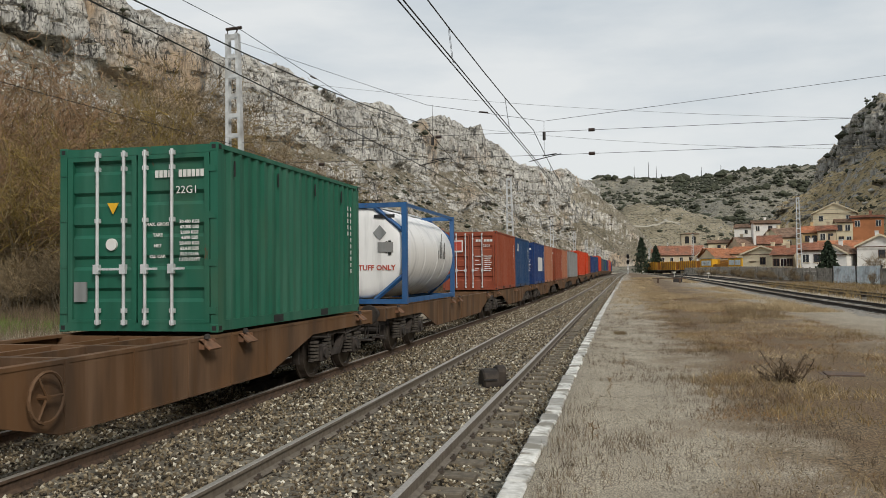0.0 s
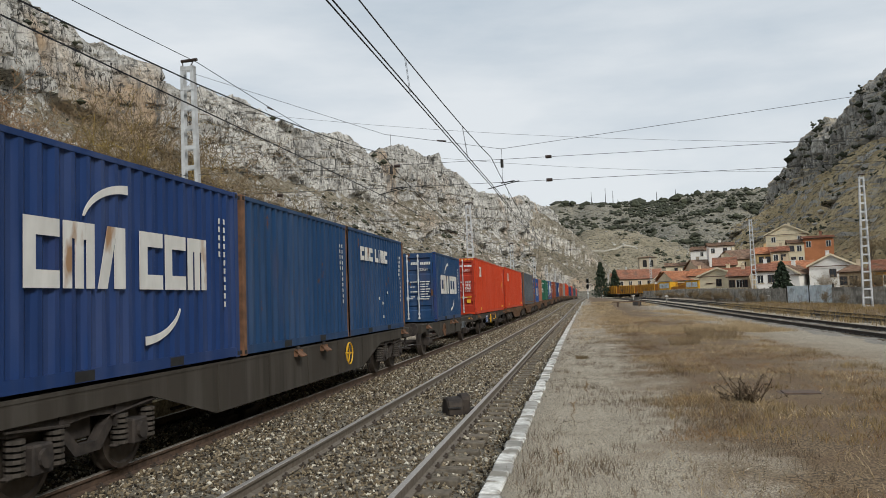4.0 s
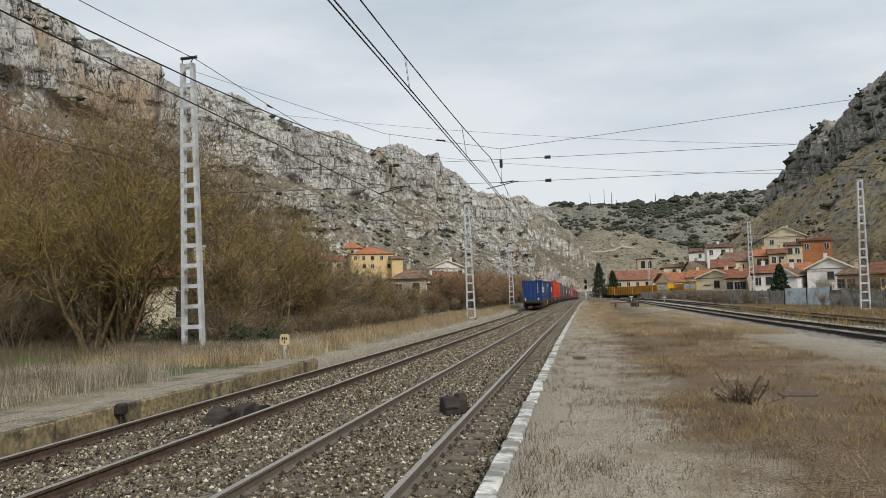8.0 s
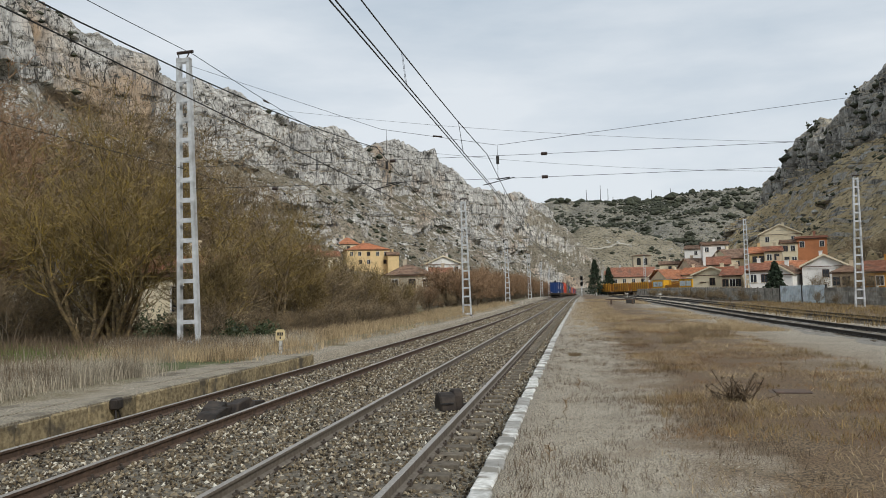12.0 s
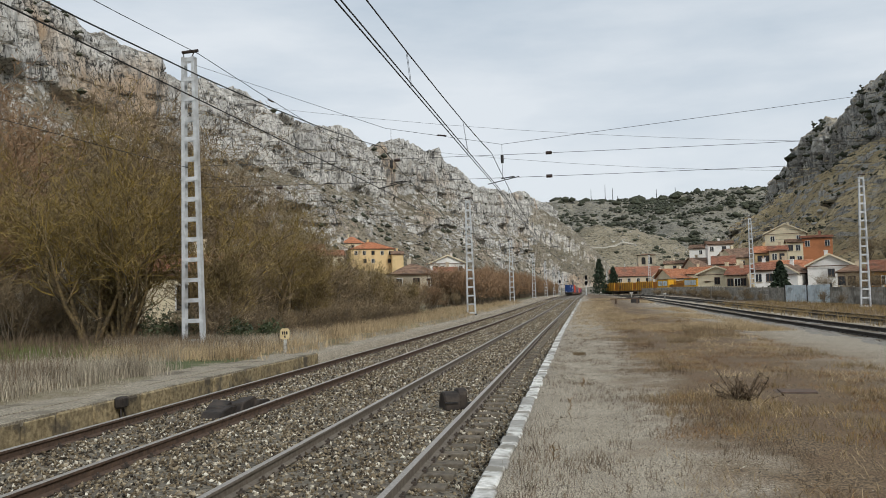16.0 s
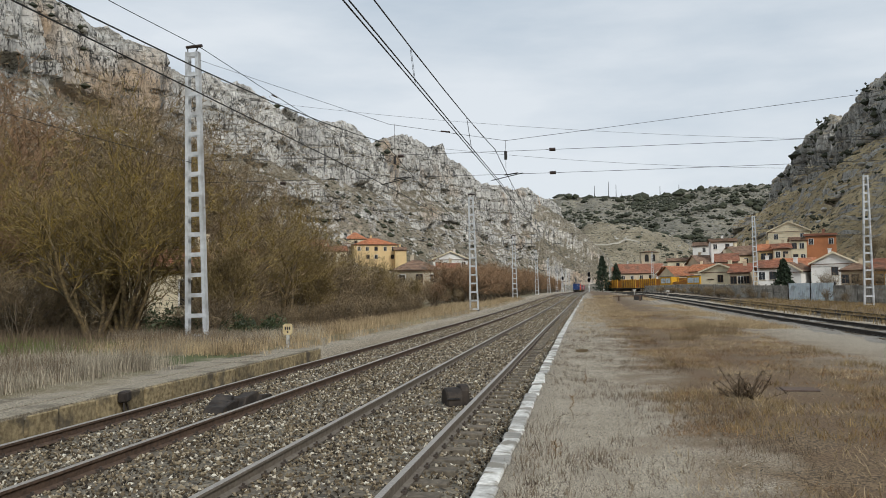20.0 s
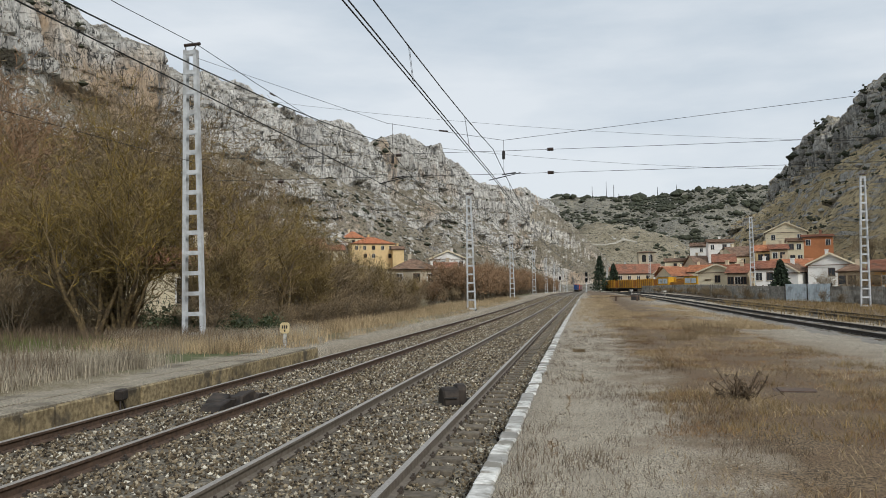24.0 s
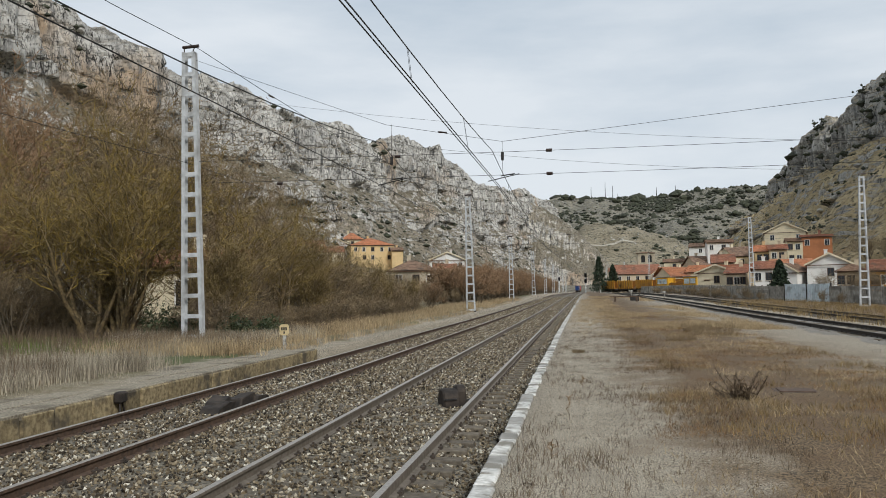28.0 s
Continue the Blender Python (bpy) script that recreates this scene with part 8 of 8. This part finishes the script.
    # gardens of the village, beyond the wall
    for x, y, h in ((38, 122, 3.6), (41, 124, 4.2), (35, 126, 3.6), (62, 178, 6.0), (66, 176, 5.6), (70, 172, 6.0), (74, 168, 6.0), (60, 184, 5.6)):
        spots.append(("shrub", x, y, turn(), h))
    # a gap in the thicket, through which the white house shows
    spots = [s for s in spots if not (28.5 < s[2] < 62 and -0.585 < s[1] / s[2] < -0.495 and s[0] in ("shrub", "shrub_b", "mid"))]
    place_copies(kinds, spots)


build_trees()


def ivy_mound(x, y, r, h, seed):
    """A low evergreen mound of many small leaves."""
    rng = np.random.default_rng(seed)
    n = 1500
    a, q = rng.uniform(0, 6.28, n), np.sqrt(rng.random(n))
    lift = h * np.sqrt(np.clip(1 - q * q, 0, 1)) * rng.uniform(0.2, 1.05, n) * (1 + 0.3 * np.sin(3 * a + seed))
    c = np.stack([r * q * np.cos(a), 0.6 * r * q * np.sin(a), lift], 1)
    v = (c[:, None] + rng.normal(0, 0.05, (n, 3, 3))).reshape(-1, 3)
    t = tagged(empty("evergreen_bush", pose(x, y, ground_at(x, y))), "low dark green ivy-covered bush under the bare trees", "bush", "evergreen bushes")
    fast_mesh("leaf_mass", v, np.arange(3 * n).reshape(-1, 3), M_IVY, t)


M_IVY = mat("dark_ivy_leaf", (0.030, 0.045, 0.018), (0.085, 0.105, 0.045), 3, 0.6, vary=0.4, island=True)
for i, (ix, iy, ir, ih) in enumerate(((-15.9, 29.2, 1.0, 1.25), (-14.7, 29.0, 0.8, 0.95), (-13.0, 29.4, 0.9, 0.8), (-11.9, 30.2, 0.8, 0.7))):
    ivy_mound(ix, iy, ir, ih, 60 + i)


# ---- grass ----
M_STRAW = mat("dry_straw_grass", (0.26, 0.19, 0.105), (0.54, 0.42, 0.255), 0.8, 0.95, vary=0.4, island=True)
M_RUSSET = mat("russet_dry_grass", (0.13, 0.07, 0.03), (0.33, 0.195, 0.085), 0.8, 0.95, vary=0.4, island=True)
M_OLIVE_GRASS = mat("olive_dry_grass", (0.15, 0.10, 0.042), (0.36, 0.26, 0.12), 0.8, 0.95, vary=0.4, island=True)
M_GREEN_GRASS = mat("short_green_grass", (0.09, 0.13, 0.03), (0.16, 0.20, 0.055), 0.8, 0.95, vary=0.3, island=True)
M_PALE_GRASS = mat("pale_winter_grass", (0.17, 0.14, 0.10), (0.46, 0.41, 0.315), 0.8, 0.95, vary=0.45, island=True)


def grass(name, xs, ys, zs, heights, width, lean, material, label, seed=1):
    """Single curved blades, two faces each, as one spread of stuff."""
    rng = np.random.default_rng(seed)
    n = len(xs)
    a, b = rng.uniform(0, 6.28, n), rng.uniform(0, 6.28, n)
    h = heights * rng.uniform(0.5, 1.25, n)
    base = np.stack([xs, ys, zs], 1)
    side = np.stack([np.cos(a), np.sin(a), 0 * a], 1) * (width * rng.uniform(0.6, 1.3, n))[:, None]
    tilt = np.stack([np.cos(b), np.sin(b), 0 * b], 1) * (h * lean * rng.uniform(0.2, 1.2, n))[:, None]
    up = np.array([[0, 0, 1.0]]) * h[:, None]
    v = np.stack([base - side, base + side, base + 0.55 * up + 0.35 * tilt + 0.6 * side, base + 0.55 * up + 0.35 * tilt - 0.6 * side, base + up + tilt], 1).reshape(-1, 3)
    k = 5 * np.arange(n)[:, None]
    f = np.concatenate([k + np.array([[0, 1, 2]]), k + np.array([[0, 2, 3]]), k + np.array([[3, 2, 4]])])
    return tagged(fast_mesh(name, v, f, material), label, "grass", kind="stuff")


def tufted(rng, n, x0, x1, y0, y1, keep, power=1.0, clump=0.16, per=14):
    """Places in tufts within a field, where keep(x, y) is high."""
    m = n // per
    y = y0 + (y1 - y0) * rng.random(m * 3) ** power
    x = rng.uniform(x0, x1, m * 3)
    ok = rng.random(m * 3) < keep(x, y)
    x, y = x[ok][:m], y[ok][:m]
    x = np.repeat(x, per) + rng.normal(0, clump, len(x) * per)
    y = np.repeat(y, per) + rng.normal(0, clump, len(y) * per)
    return x, y


def build_grass():
    rng = np.random.default_rng(9)

    def z_of(x, y):
        return ground_z(x, y) - 0.01

    def patchy(scale, seed, lo=-0.1, hi=0.5):
        return lambda x, y: smooth(lo, hi, fbm(x * scale, y * scale, 0, 3, seed)) * smooth(0.9, 2.0, x + 0.5 * fbm(x, y, 0, 2, 4))

    # bare soil round the iron cover
    field = lambda x, y: smooth(7.2, 6.0, x - 0.01 * y) * smooth(0.8, 1.1, np.hypot((x - 3.8) / 0.75, (y - 14.9) / 1.6))
    p1, p2, p3 = patchy(0.55, 101), patchy(0.7, 102, -0.2, 0.4), patchy(0.45, 103, 0.1, 0.6)
    x, y = tufted(rng, 24000, 0.9, 7.2, 4.6, 75, lambda x, y: p1(x, y) * field(x, y), 1.7)
    grass("dry_grass", x, y, z_of(x, y), 0.11, 0.0046, 1.6, M_STRAW, "short tufts of straw-coloured dry grass on the platform", 1)
    x, y = tufted(rng, 42000, 0.7, 7.4, 4.5, 60, lambda x, y: p2(x, y) * field(x, y), 1.7)
    grass("dry_grass", x, y, z_of(x, y), 0.07, 0.0048, 1.9, M_RUSSET, "low russet dry grass on the platform", 2)
    x, y = tufted(rng, 12000, 1.0, 6.8, 5.0, 60, lambda x, y: p3(x, y) * field(x, y), 1.6, 0.12, 26)
    grass("dry_grass", x, y, z_of(x, y), 0.15, 0.0042, 1.0, M_OLIVE_GRASS, "tufts of olive-brown dry grass on the platform", 3)
    x, y = tufted(rng, 21000, -0.75, 2.4, 4.5, 40, lambda x, y: np.clip(0.25 + 0.5 * fbm(x * 0.9, y * 0.9, 0, 2, 107), 0, 1), 1.7, 0.05, 6)
    grass("dry_grass", x, y, z_of(x, y), 0.10, 0.003, 0.7, M_DEAD, "thin weeds in the gravel of the platform", 4)
    x, y = tufted(rng, 30000, 1.5, 9.5, 40, 140, lambda x, y: smooth(-0.2, 0.3, fbm(x * 0.2, y * 0.1, 0, 3, 105)), 1.3, 0.3)
    grass("dry_grass", x, y, z_of(x, y), 0.2, 0.009, 0.8, M_STRAW, "dry grass on the waste ground beyond the platform", 5)
    x, y = tufted(rng, 16000, 14.3, 24, 30, 100, lambda x, y: 0.8 + 0 * x, 1.2, 0.3)
    grass("dry_grass", x, y, z_of(x, y), 0.35, 0.012, 0.5, M_OLIVE_GRASS, "weeds between the sidings and the wall", 6)
    x, y = tufted(rng, 16000, -0.6, 3.2, 30, 120, lambda x, y: smooth(28, 60, y) * smooth(-0.9, 0.8, x + 0.02 * (y - 30)) * 0.9, 1.2, 0.25)
    x = x + bend(y)
    grass("dry_grass", x, y, z_of(x - bend(y), y), 0.13, 0.010, 1.4, M_STRAW, "thin straw-coloured grass over the farther platform", 12)
    # the left-hand verge
    x, y = tufted(rng, 40000, -16.5, -9.7, 8.0, 34, lambda x, y: np.where((x < -13.6) & (y < 26), 0.08, 1) * np.clip(0.35 + fbm(x * 0.4, y * 0.4, 0, 2, 106), 0, 1) * smooth(-9.6, -10.6, x), 1.2, 0.2)
    grass("tall_dry_grass", x, y, z_of(x, y), 0.42, 0.0065, 0.35, M_PALE_GRASS, "tall pale winter grass along the left-hand verge", 7)
    x, y = tufted(rng, 7000, -16.5, -10.2, 9.0, 34, lambda x, y: np.clip(0.4 + fbm(x * 0.5, y * 0.5, 0, 2, 108), 0, 1), 1.2, 0.15, 7)
    grass("dead_stalks", x, y, z_of(x, y), 0.6, 0.006, 0.25, M_DEAD, "dark dead stalks standing in the left-hand verge", 11)
    x, y = tufted(rng, 30000, -26, -13.4, 15, 30, lambda x, y: 0.8 + 0 * x, 1.1, 0.2)
    grass("green_grass", x, y, z_of(x, y), 0.22, 0.006, 0.5, M_GREEN_GRASS, "short green grass under the trees", 8)
    x, y = tufted(rng, 34000, -14.5, -9.1, 21.5, 120, lambda x, y: smooth(-8.8, -10.0, x) * 0.9, 1.5, 0.25)
    x = x + bend(y)
    grass("tall_dry_grass", x, y, z_of(x - bend(y), y), 0.42, 0.007, 0.4, M_STRAW, "dry grass along the edge of the ballast", 9)
    x, y = tufted(rng, 24000, -24, -12.5, 24, 60, lambda x, y: 0.8 + 0 * x, 1.2, 0.3)
    grass("undergrowth", x, y, z_of(x, y), 0.6, 0.006, 0.5, M_DEAD, "brown dead stalks under the shrubs", 10)


build_grass()


def dead_bush():
    """The dry bramble that stands on the platform."""
    rng = np.random.default_rng(21)
    t = tagged(empty("dead_bush", pose(2.62, 14.2, 0.03)), "dead brown thistle bush on the platform", "bush")
    stems, bits = [], []
    for k in range(34):
        a = rng.uniform(0, 6.28)
        d = np.array((math.cos(a) * rng.uniform(0.4, 1.5), math.sin(a) * rng.uniform(0.3, 1.0), 0.9))
        p, r = np.array((rng.normal(0, 0.1), rng.normal(0, 0.1), -0.03)), 0.014
        d = d / np.linalg.norm(d)
        length = rng.uniform(0.34, 0.7) / 5
        for i in range(5):
            d = d + rng.normal(0, 0.12, 3)
            d = d / np.linalg.norm(d)
            q = p + d * length
            stems.append((*p, *q, r, r * 0.85))
            for _ in range(6):
                e = rng.normal(0, 1, 3) + np.array((0, 0, 0.5))
                e = e / np.linalg.norm(e)
                bits.append((*q, *(q + e * rng.uniform(0.02, 0.085)), 0.009, 0.002))
            p, r = q, r * 0.85
    rods("stem", stems, M_DEAD, t, 4)
    tagged(rods("dry_leaf_spray", bits, M_DEAD, t, 3), kind="stuff")


dead_bush()


def field_weed(x, y, h, seed):
    rng = np.random.default_rng(seed)
    t = tagged(empty("dry_weed", pose(x, y, 0.02)), "single dry weed stalk on the platform", "weed", "dry weeds")
    segs, bits = [], []
    p = np.zeros(3)
    for i in range(6):
        q = p + np.array((rng.normal(0, 0.02), rng.normal(0, 0.02), h / 6))
        segs.append((*p, *q, 0.006, 0.005))
        for _ in range(4 if i > 2 else 1):
            e = rng.normal(0, 1, 3) + np.array((0, 0, 0.8))
            e = e / np.linalg.norm(e)
            bits.append((*q, *(q + e * rng.uniform(0.03, 0.1)), 0.005, 0.002))
        p = q
    tagged(rods("stem", segs, M_TWIG_BROWN, t, 4), kind="stuff")
    tagged(rods("seed_head", bits, M_RUSSET, t, 3), kind="stuff")


for i, (wx, wy, wh) in enumerate(((4.15, 15.6, 0.42), (3.95, 17.0, 0.38), (1.2, 12.0, 0.25), (5.2, 15.2, 0.3), (-0.35, 9.2, 0.2), (-0.2, 12.5, 0.25), (2.0, 21, 0.4), (0.0, 16.0, 0.2))):
    field_weed(wx, wy, wh, 30 + i)


def thicket(x, y, r, h, seed):
    rng = np.random.default_rng(seed)
    t = tagged(empty("dry_thicket", pose(x, y, 0.0)), "round clump of grey-brown dry stalks", "bush", "dry clumps")
    segs = []
    for k in range(260):
        a, q = rng.uniform(0, 6.28), r * rng.random() ** 0.5
        p = np.array((q * math.cos(a), q * math.sin(a), 0))
        d = np.array((math.cos(a) * 0.3, math.sin(a) * 0.3, 1)) + rng.normal(0, 0.2, 3)
        segs.append((*p, *(p + d / np.linalg.norm(d) * h * rng.uniform(0.5, 1)), 0.006, 0.002))
    rods("stalk_mass", segs, M_TWIG_BROWN, t, 3)


thicket(3.5, 30.0, 0.5, 0.42, 1)
thicket(5.2, 33.4, 0.8, 0.6, 2)
thicket(5.0, 37.0, 0.6, 0.5, 3)
thicket(-0.1, 24.6, 0.16, 0.14, 4)


def plate_cover():
    t = tagged(empty("drain_cover", pose(3.78, 15.6, 0.01, 0, 0, -4)), "flat rusty iron cover lying in the grass", "cover")
    bm = boxes((-0.30, 0.30, -0.27, 0.27, -0.01, 0.035))
    rounded(bm, 0.01)
    part("plate", bm, M_RAIL_SIDE, t)
    part("rim", boxes((-0.36, 0.36, -0.33, 0.33, -0.03, 0.012)), M_RAIL_SIDE, t)


plate_cover()


# ---- shrubs and boulders on the hills ----
M_SCRUB = mat("dark_evergreen_scrub", (0.030, 0.036, 0.022), (0.060, 0.062, 0.036), 0.5, 0.95, vary=0.35, island=True)
M_BOULDER = mat("pale_boulder", (0.32, 0.31, 0.285), (0.50, 0.485, 0.45), 0.6, 0.95, vary=0.25, island=True)


def strew(name, hill, count, pick, size, material, label, category, seed, flat=0.7, coarse=False, cluster=1):
    """Uneven clumps or stones strewn over a hill's faces."""
    rng = np.random.default_rng(seed)
    me = hill.data
    n = len(me.polygons)
    c, nz = np.empty(n * 3), np.empty(n * 3)
    me.polygons.foreach_get("center", c)
    me.polygons.foreach_get("normal", nz)
    area = np.empty(n)
    me.polygons.foreach_get("area", area)
    c, nz = c.reshape(-1, 3), nz.reshape(-1, 3)
    wgt = area * pick(c, np.abs(nz[:, 2]))
    pick_of = rng.choice(n, count, p=wgt / wgt.sum())
    spot = c[pick_of] + rng.uniform(-0.6, 0.6, (count, 3)) * np.sqrt(area[pick_of])[:, None] * np.array([[1, 1, 0.1]])
    if cluster > 1:
        spot = np.repeat(spot, cluster, 0) + rng.normal(0, 1, (count * cluster, 3)) * size * np.array([[1.3, 1.3, 0.35]]) * np.repeat(np.exp(rng.normal(0, 0.35, (count, 1))), cluster, 0)
        count *= cluster
    phi = (1 + 5 ** 0.5) / 2
    ico = np.array([(-1, phi, 0), (1, phi, 0), (-1, -phi, 0), (1, -phi, 0), (0, -1, phi), (0, 1, phi), (0, -1, -phi), (0, 1, -phi), (phi, 0, -1), (phi, 0, 1), (-phi, 0, -1), (-phi, 0, 1)]) / 1.9
    tri = np.array([(0, 11, 5), (0, 5, 1), (0, 1, 7), (0, 7, 10), (0, 10, 11), (1, 5, 9), (5, 11, 4), (11, 10, 2), (10, 7, 6), (7, 1, 8), (3, 9, 4), (3, 4, 2), (3, 2, 6), (3, 6, 8), (3, 8, 9), (4, 9, 5), (2, 4, 11), (6, 2, 10), (8, 6, 7), (9, 8, 1)])
    if coarse:
        ico = np.array([(1, 0, 0), (-1, 0, 0), (0, 1, 0), (0, -1, 0), (0, 0, 1), (0, 0, -1)], float)
        tri = np.array([(0, 2, 4), (2, 1, 4), (1, 3, 4), (3, 0, 4), (2, 0, 5), (1, 2, 5), (3, 1, 5), (0, 3, 5)])
    k = len(ico)
    r = size * np.exp(rng.normal(0, 0.45, (count, 1, 1)))
    v = ico[None] * (1 + rng.uniform(-0.35, 0.35, (count, k, 3))) * r * np.array([[[1, 1, flat]]]) + spot[:, None]
    f = (tri[None] + k * np.arange(count)[:, None, None]).reshape(-1, 3)
    tagged(fast_mesh(name, v.reshape(-1, 3), f, material), label, category, kind="stuff")


def patches(c, scale, seed, lo, hi):
    return smooth(lo, hi, fbm(c[:, 0] * scale, c[:, 1] * scale, c[:, 2] * scale, 3, seed))


strew("hill_scrub", HILL_FAR, 22000, lambda c, nz: (c[:, 2] > 8) * (c[:, 0] > -60) * (c[:, 0] < 420) * (0.4 + 1.8 * smooth(90, 230, c[:, 0] + 0.8 * c[:, 2])) * (0.08 + patches(c, 0.012, 201, -0.3, 0.5) * smooth(20, 90, c[:, 2])), 1.7, M_SCRUB, "dark evergreen shrubs scattered over the far hill", "scrub", 41, 0.7, True)
strew("hill_boulders", HILL_FAR, 3000, lambda c, nz: (c[:, 2] > 12) * patches(c, 0.010, 202, -0.1, 0.5), 0.7, M_BOULDER, "pale limestone boulders scattered over the far hill", "boulders", 42, 0.7, True)
strew("cliff_scrub", HILL_LEFT, 6000, lambda c, nz: (nz > 0.45) * (c[:, 2] > 14) * (c[:, 1] > 120) * (0.15 + patches(c, 0.03, 203, 0, 0.6)), 0.75, M_SCRUB, "dark low shrubs on the ledges of the cliffs", "scrub", 43, 0.7, True)
strew("scree_stones", HILL_LEFT, 3600, lambda c, nz: (nz > 0.5) * (c[:, 2] > 10) * (c[:, 1] > 120) * patches(c, 0.03, 204, -0.2, 0.5), 0.55, M_BOULDER, "pale scree stones below the cliffs", "scree", 44, 0.7, True)
strew("slope_scrub", HILL_RIGHT, 900, lambda c, nz: (c[:, 2] > 16) * (c[:, 1] > 200) * (0.1 + patches(c, 0.03, 205, 0, 0.6)), 0.5, M_SCRUB, "dark shrubs on the grassy hillside", "scrub", 45, 0.75, True, 6)
strew("crag_scrub", HILL_RIGHT, 420, lambda c, nz: (c[:, 2] > 50) * (c[:, 1] > 320) * (c[:, 1] < 520) * (0.15 + patches(c, 0.06, 210, 0, 0.5)), 0.75, M_SCRUB, "dark shrubs rooted in the cracks of the crag", "scrub", 50, 0.9, True, 8)
strew("slope_boulders", HILL_RIGHT, 420, lambda c, nz: (c[:, 2] > 14) * (c[:, 1] > 200) * patches(c, 0.03, 206, 0, 0.6), 0.8, M_BOULDER, "pale boulders on the grassy hillside", "boulders", 46)


strew("hill_scrub", HILL_FOOT, 260, lambda c, nz: (c[:, 2] > 8) * (0.1 + patches(c, 0.03, 207, 0, 0.5)), 1.0, M_SCRUB, "dark shrubs on the tan lower slope", "scrub", 47, 0.75, False, 7)
strew("hill_scrub", HILL_FAR, 420, lambda c, nz: (c[:, 2] > 45) * (c[:, 0] > -20) * (c[:, 0] < 330) * (0.1 + patches(c, 0.015, 208, 0, 0.5)), 1.9, M_SCRUB, "large rounded dark bushes on the far hill", "scrub", 48, 0.75, False, 12)
strew("hill_boulders", HILL_FOOT, 500, lambda c, nz: (c[:, 2] > 6) * (0.1 + patches(c, 0.03, 209, -0.2, 0.5)), 0.6, M_BOULDER, "pale stones on the tan lower slope", "boulders", 49, 0.7, True)


def footpath():
    bpy.context.view_layer.update()
    bm, last = bmesh.new(), None
    for i in range(25):
        x = 6 + i * 1.9
        y = 757 + 9.0 * smooth(12, 46, x) + 2.0 * math.sin(x / 5)
        row = [bm.verts.new((x, y + d, ground_at(x, y + d) + 0.25)) for d in (-1.4, 1.4)]
        if last:
            bm.faces.new((last[0], row[0], row[1], last[1]))
        last = row
    tagged(part("footpath", bm, M_PATH), "pale worn footpath across the lower slope", "path", kind="structure")


M_PATH = mat("pale_path_earth", (0.34, 0.31, 0.25), (0.48, 0.445, 0.37), 0.6, 0.95)
footpath()


# ---- what moves ----
RUN = ((0, 0), (2, 48.8), (4, 97.6), (6, 146.4), (8, 195.2), (10, 243.6), (12, 290.5), (14, 333), (16, 374), (18, 413), (20, 450.5), (22, 487), (24, 523), (26, 558), (28, 592))


def motions():
    """The whole train rolls away along the left-hand main track."""
    for ob, s, z in TRAIN:
        rows = []
        for t, d in RUN:
            y = s + d
            turn = math.degrees(math.atan2(float(bend(y + 1) - bend(y - 1)), 2))
            rows.append((t, pose(TRACK_A + float(bend(y)), y, z + float(rise(y)), 0, 0, -turn)))
        walk(ob, rows)


motions()
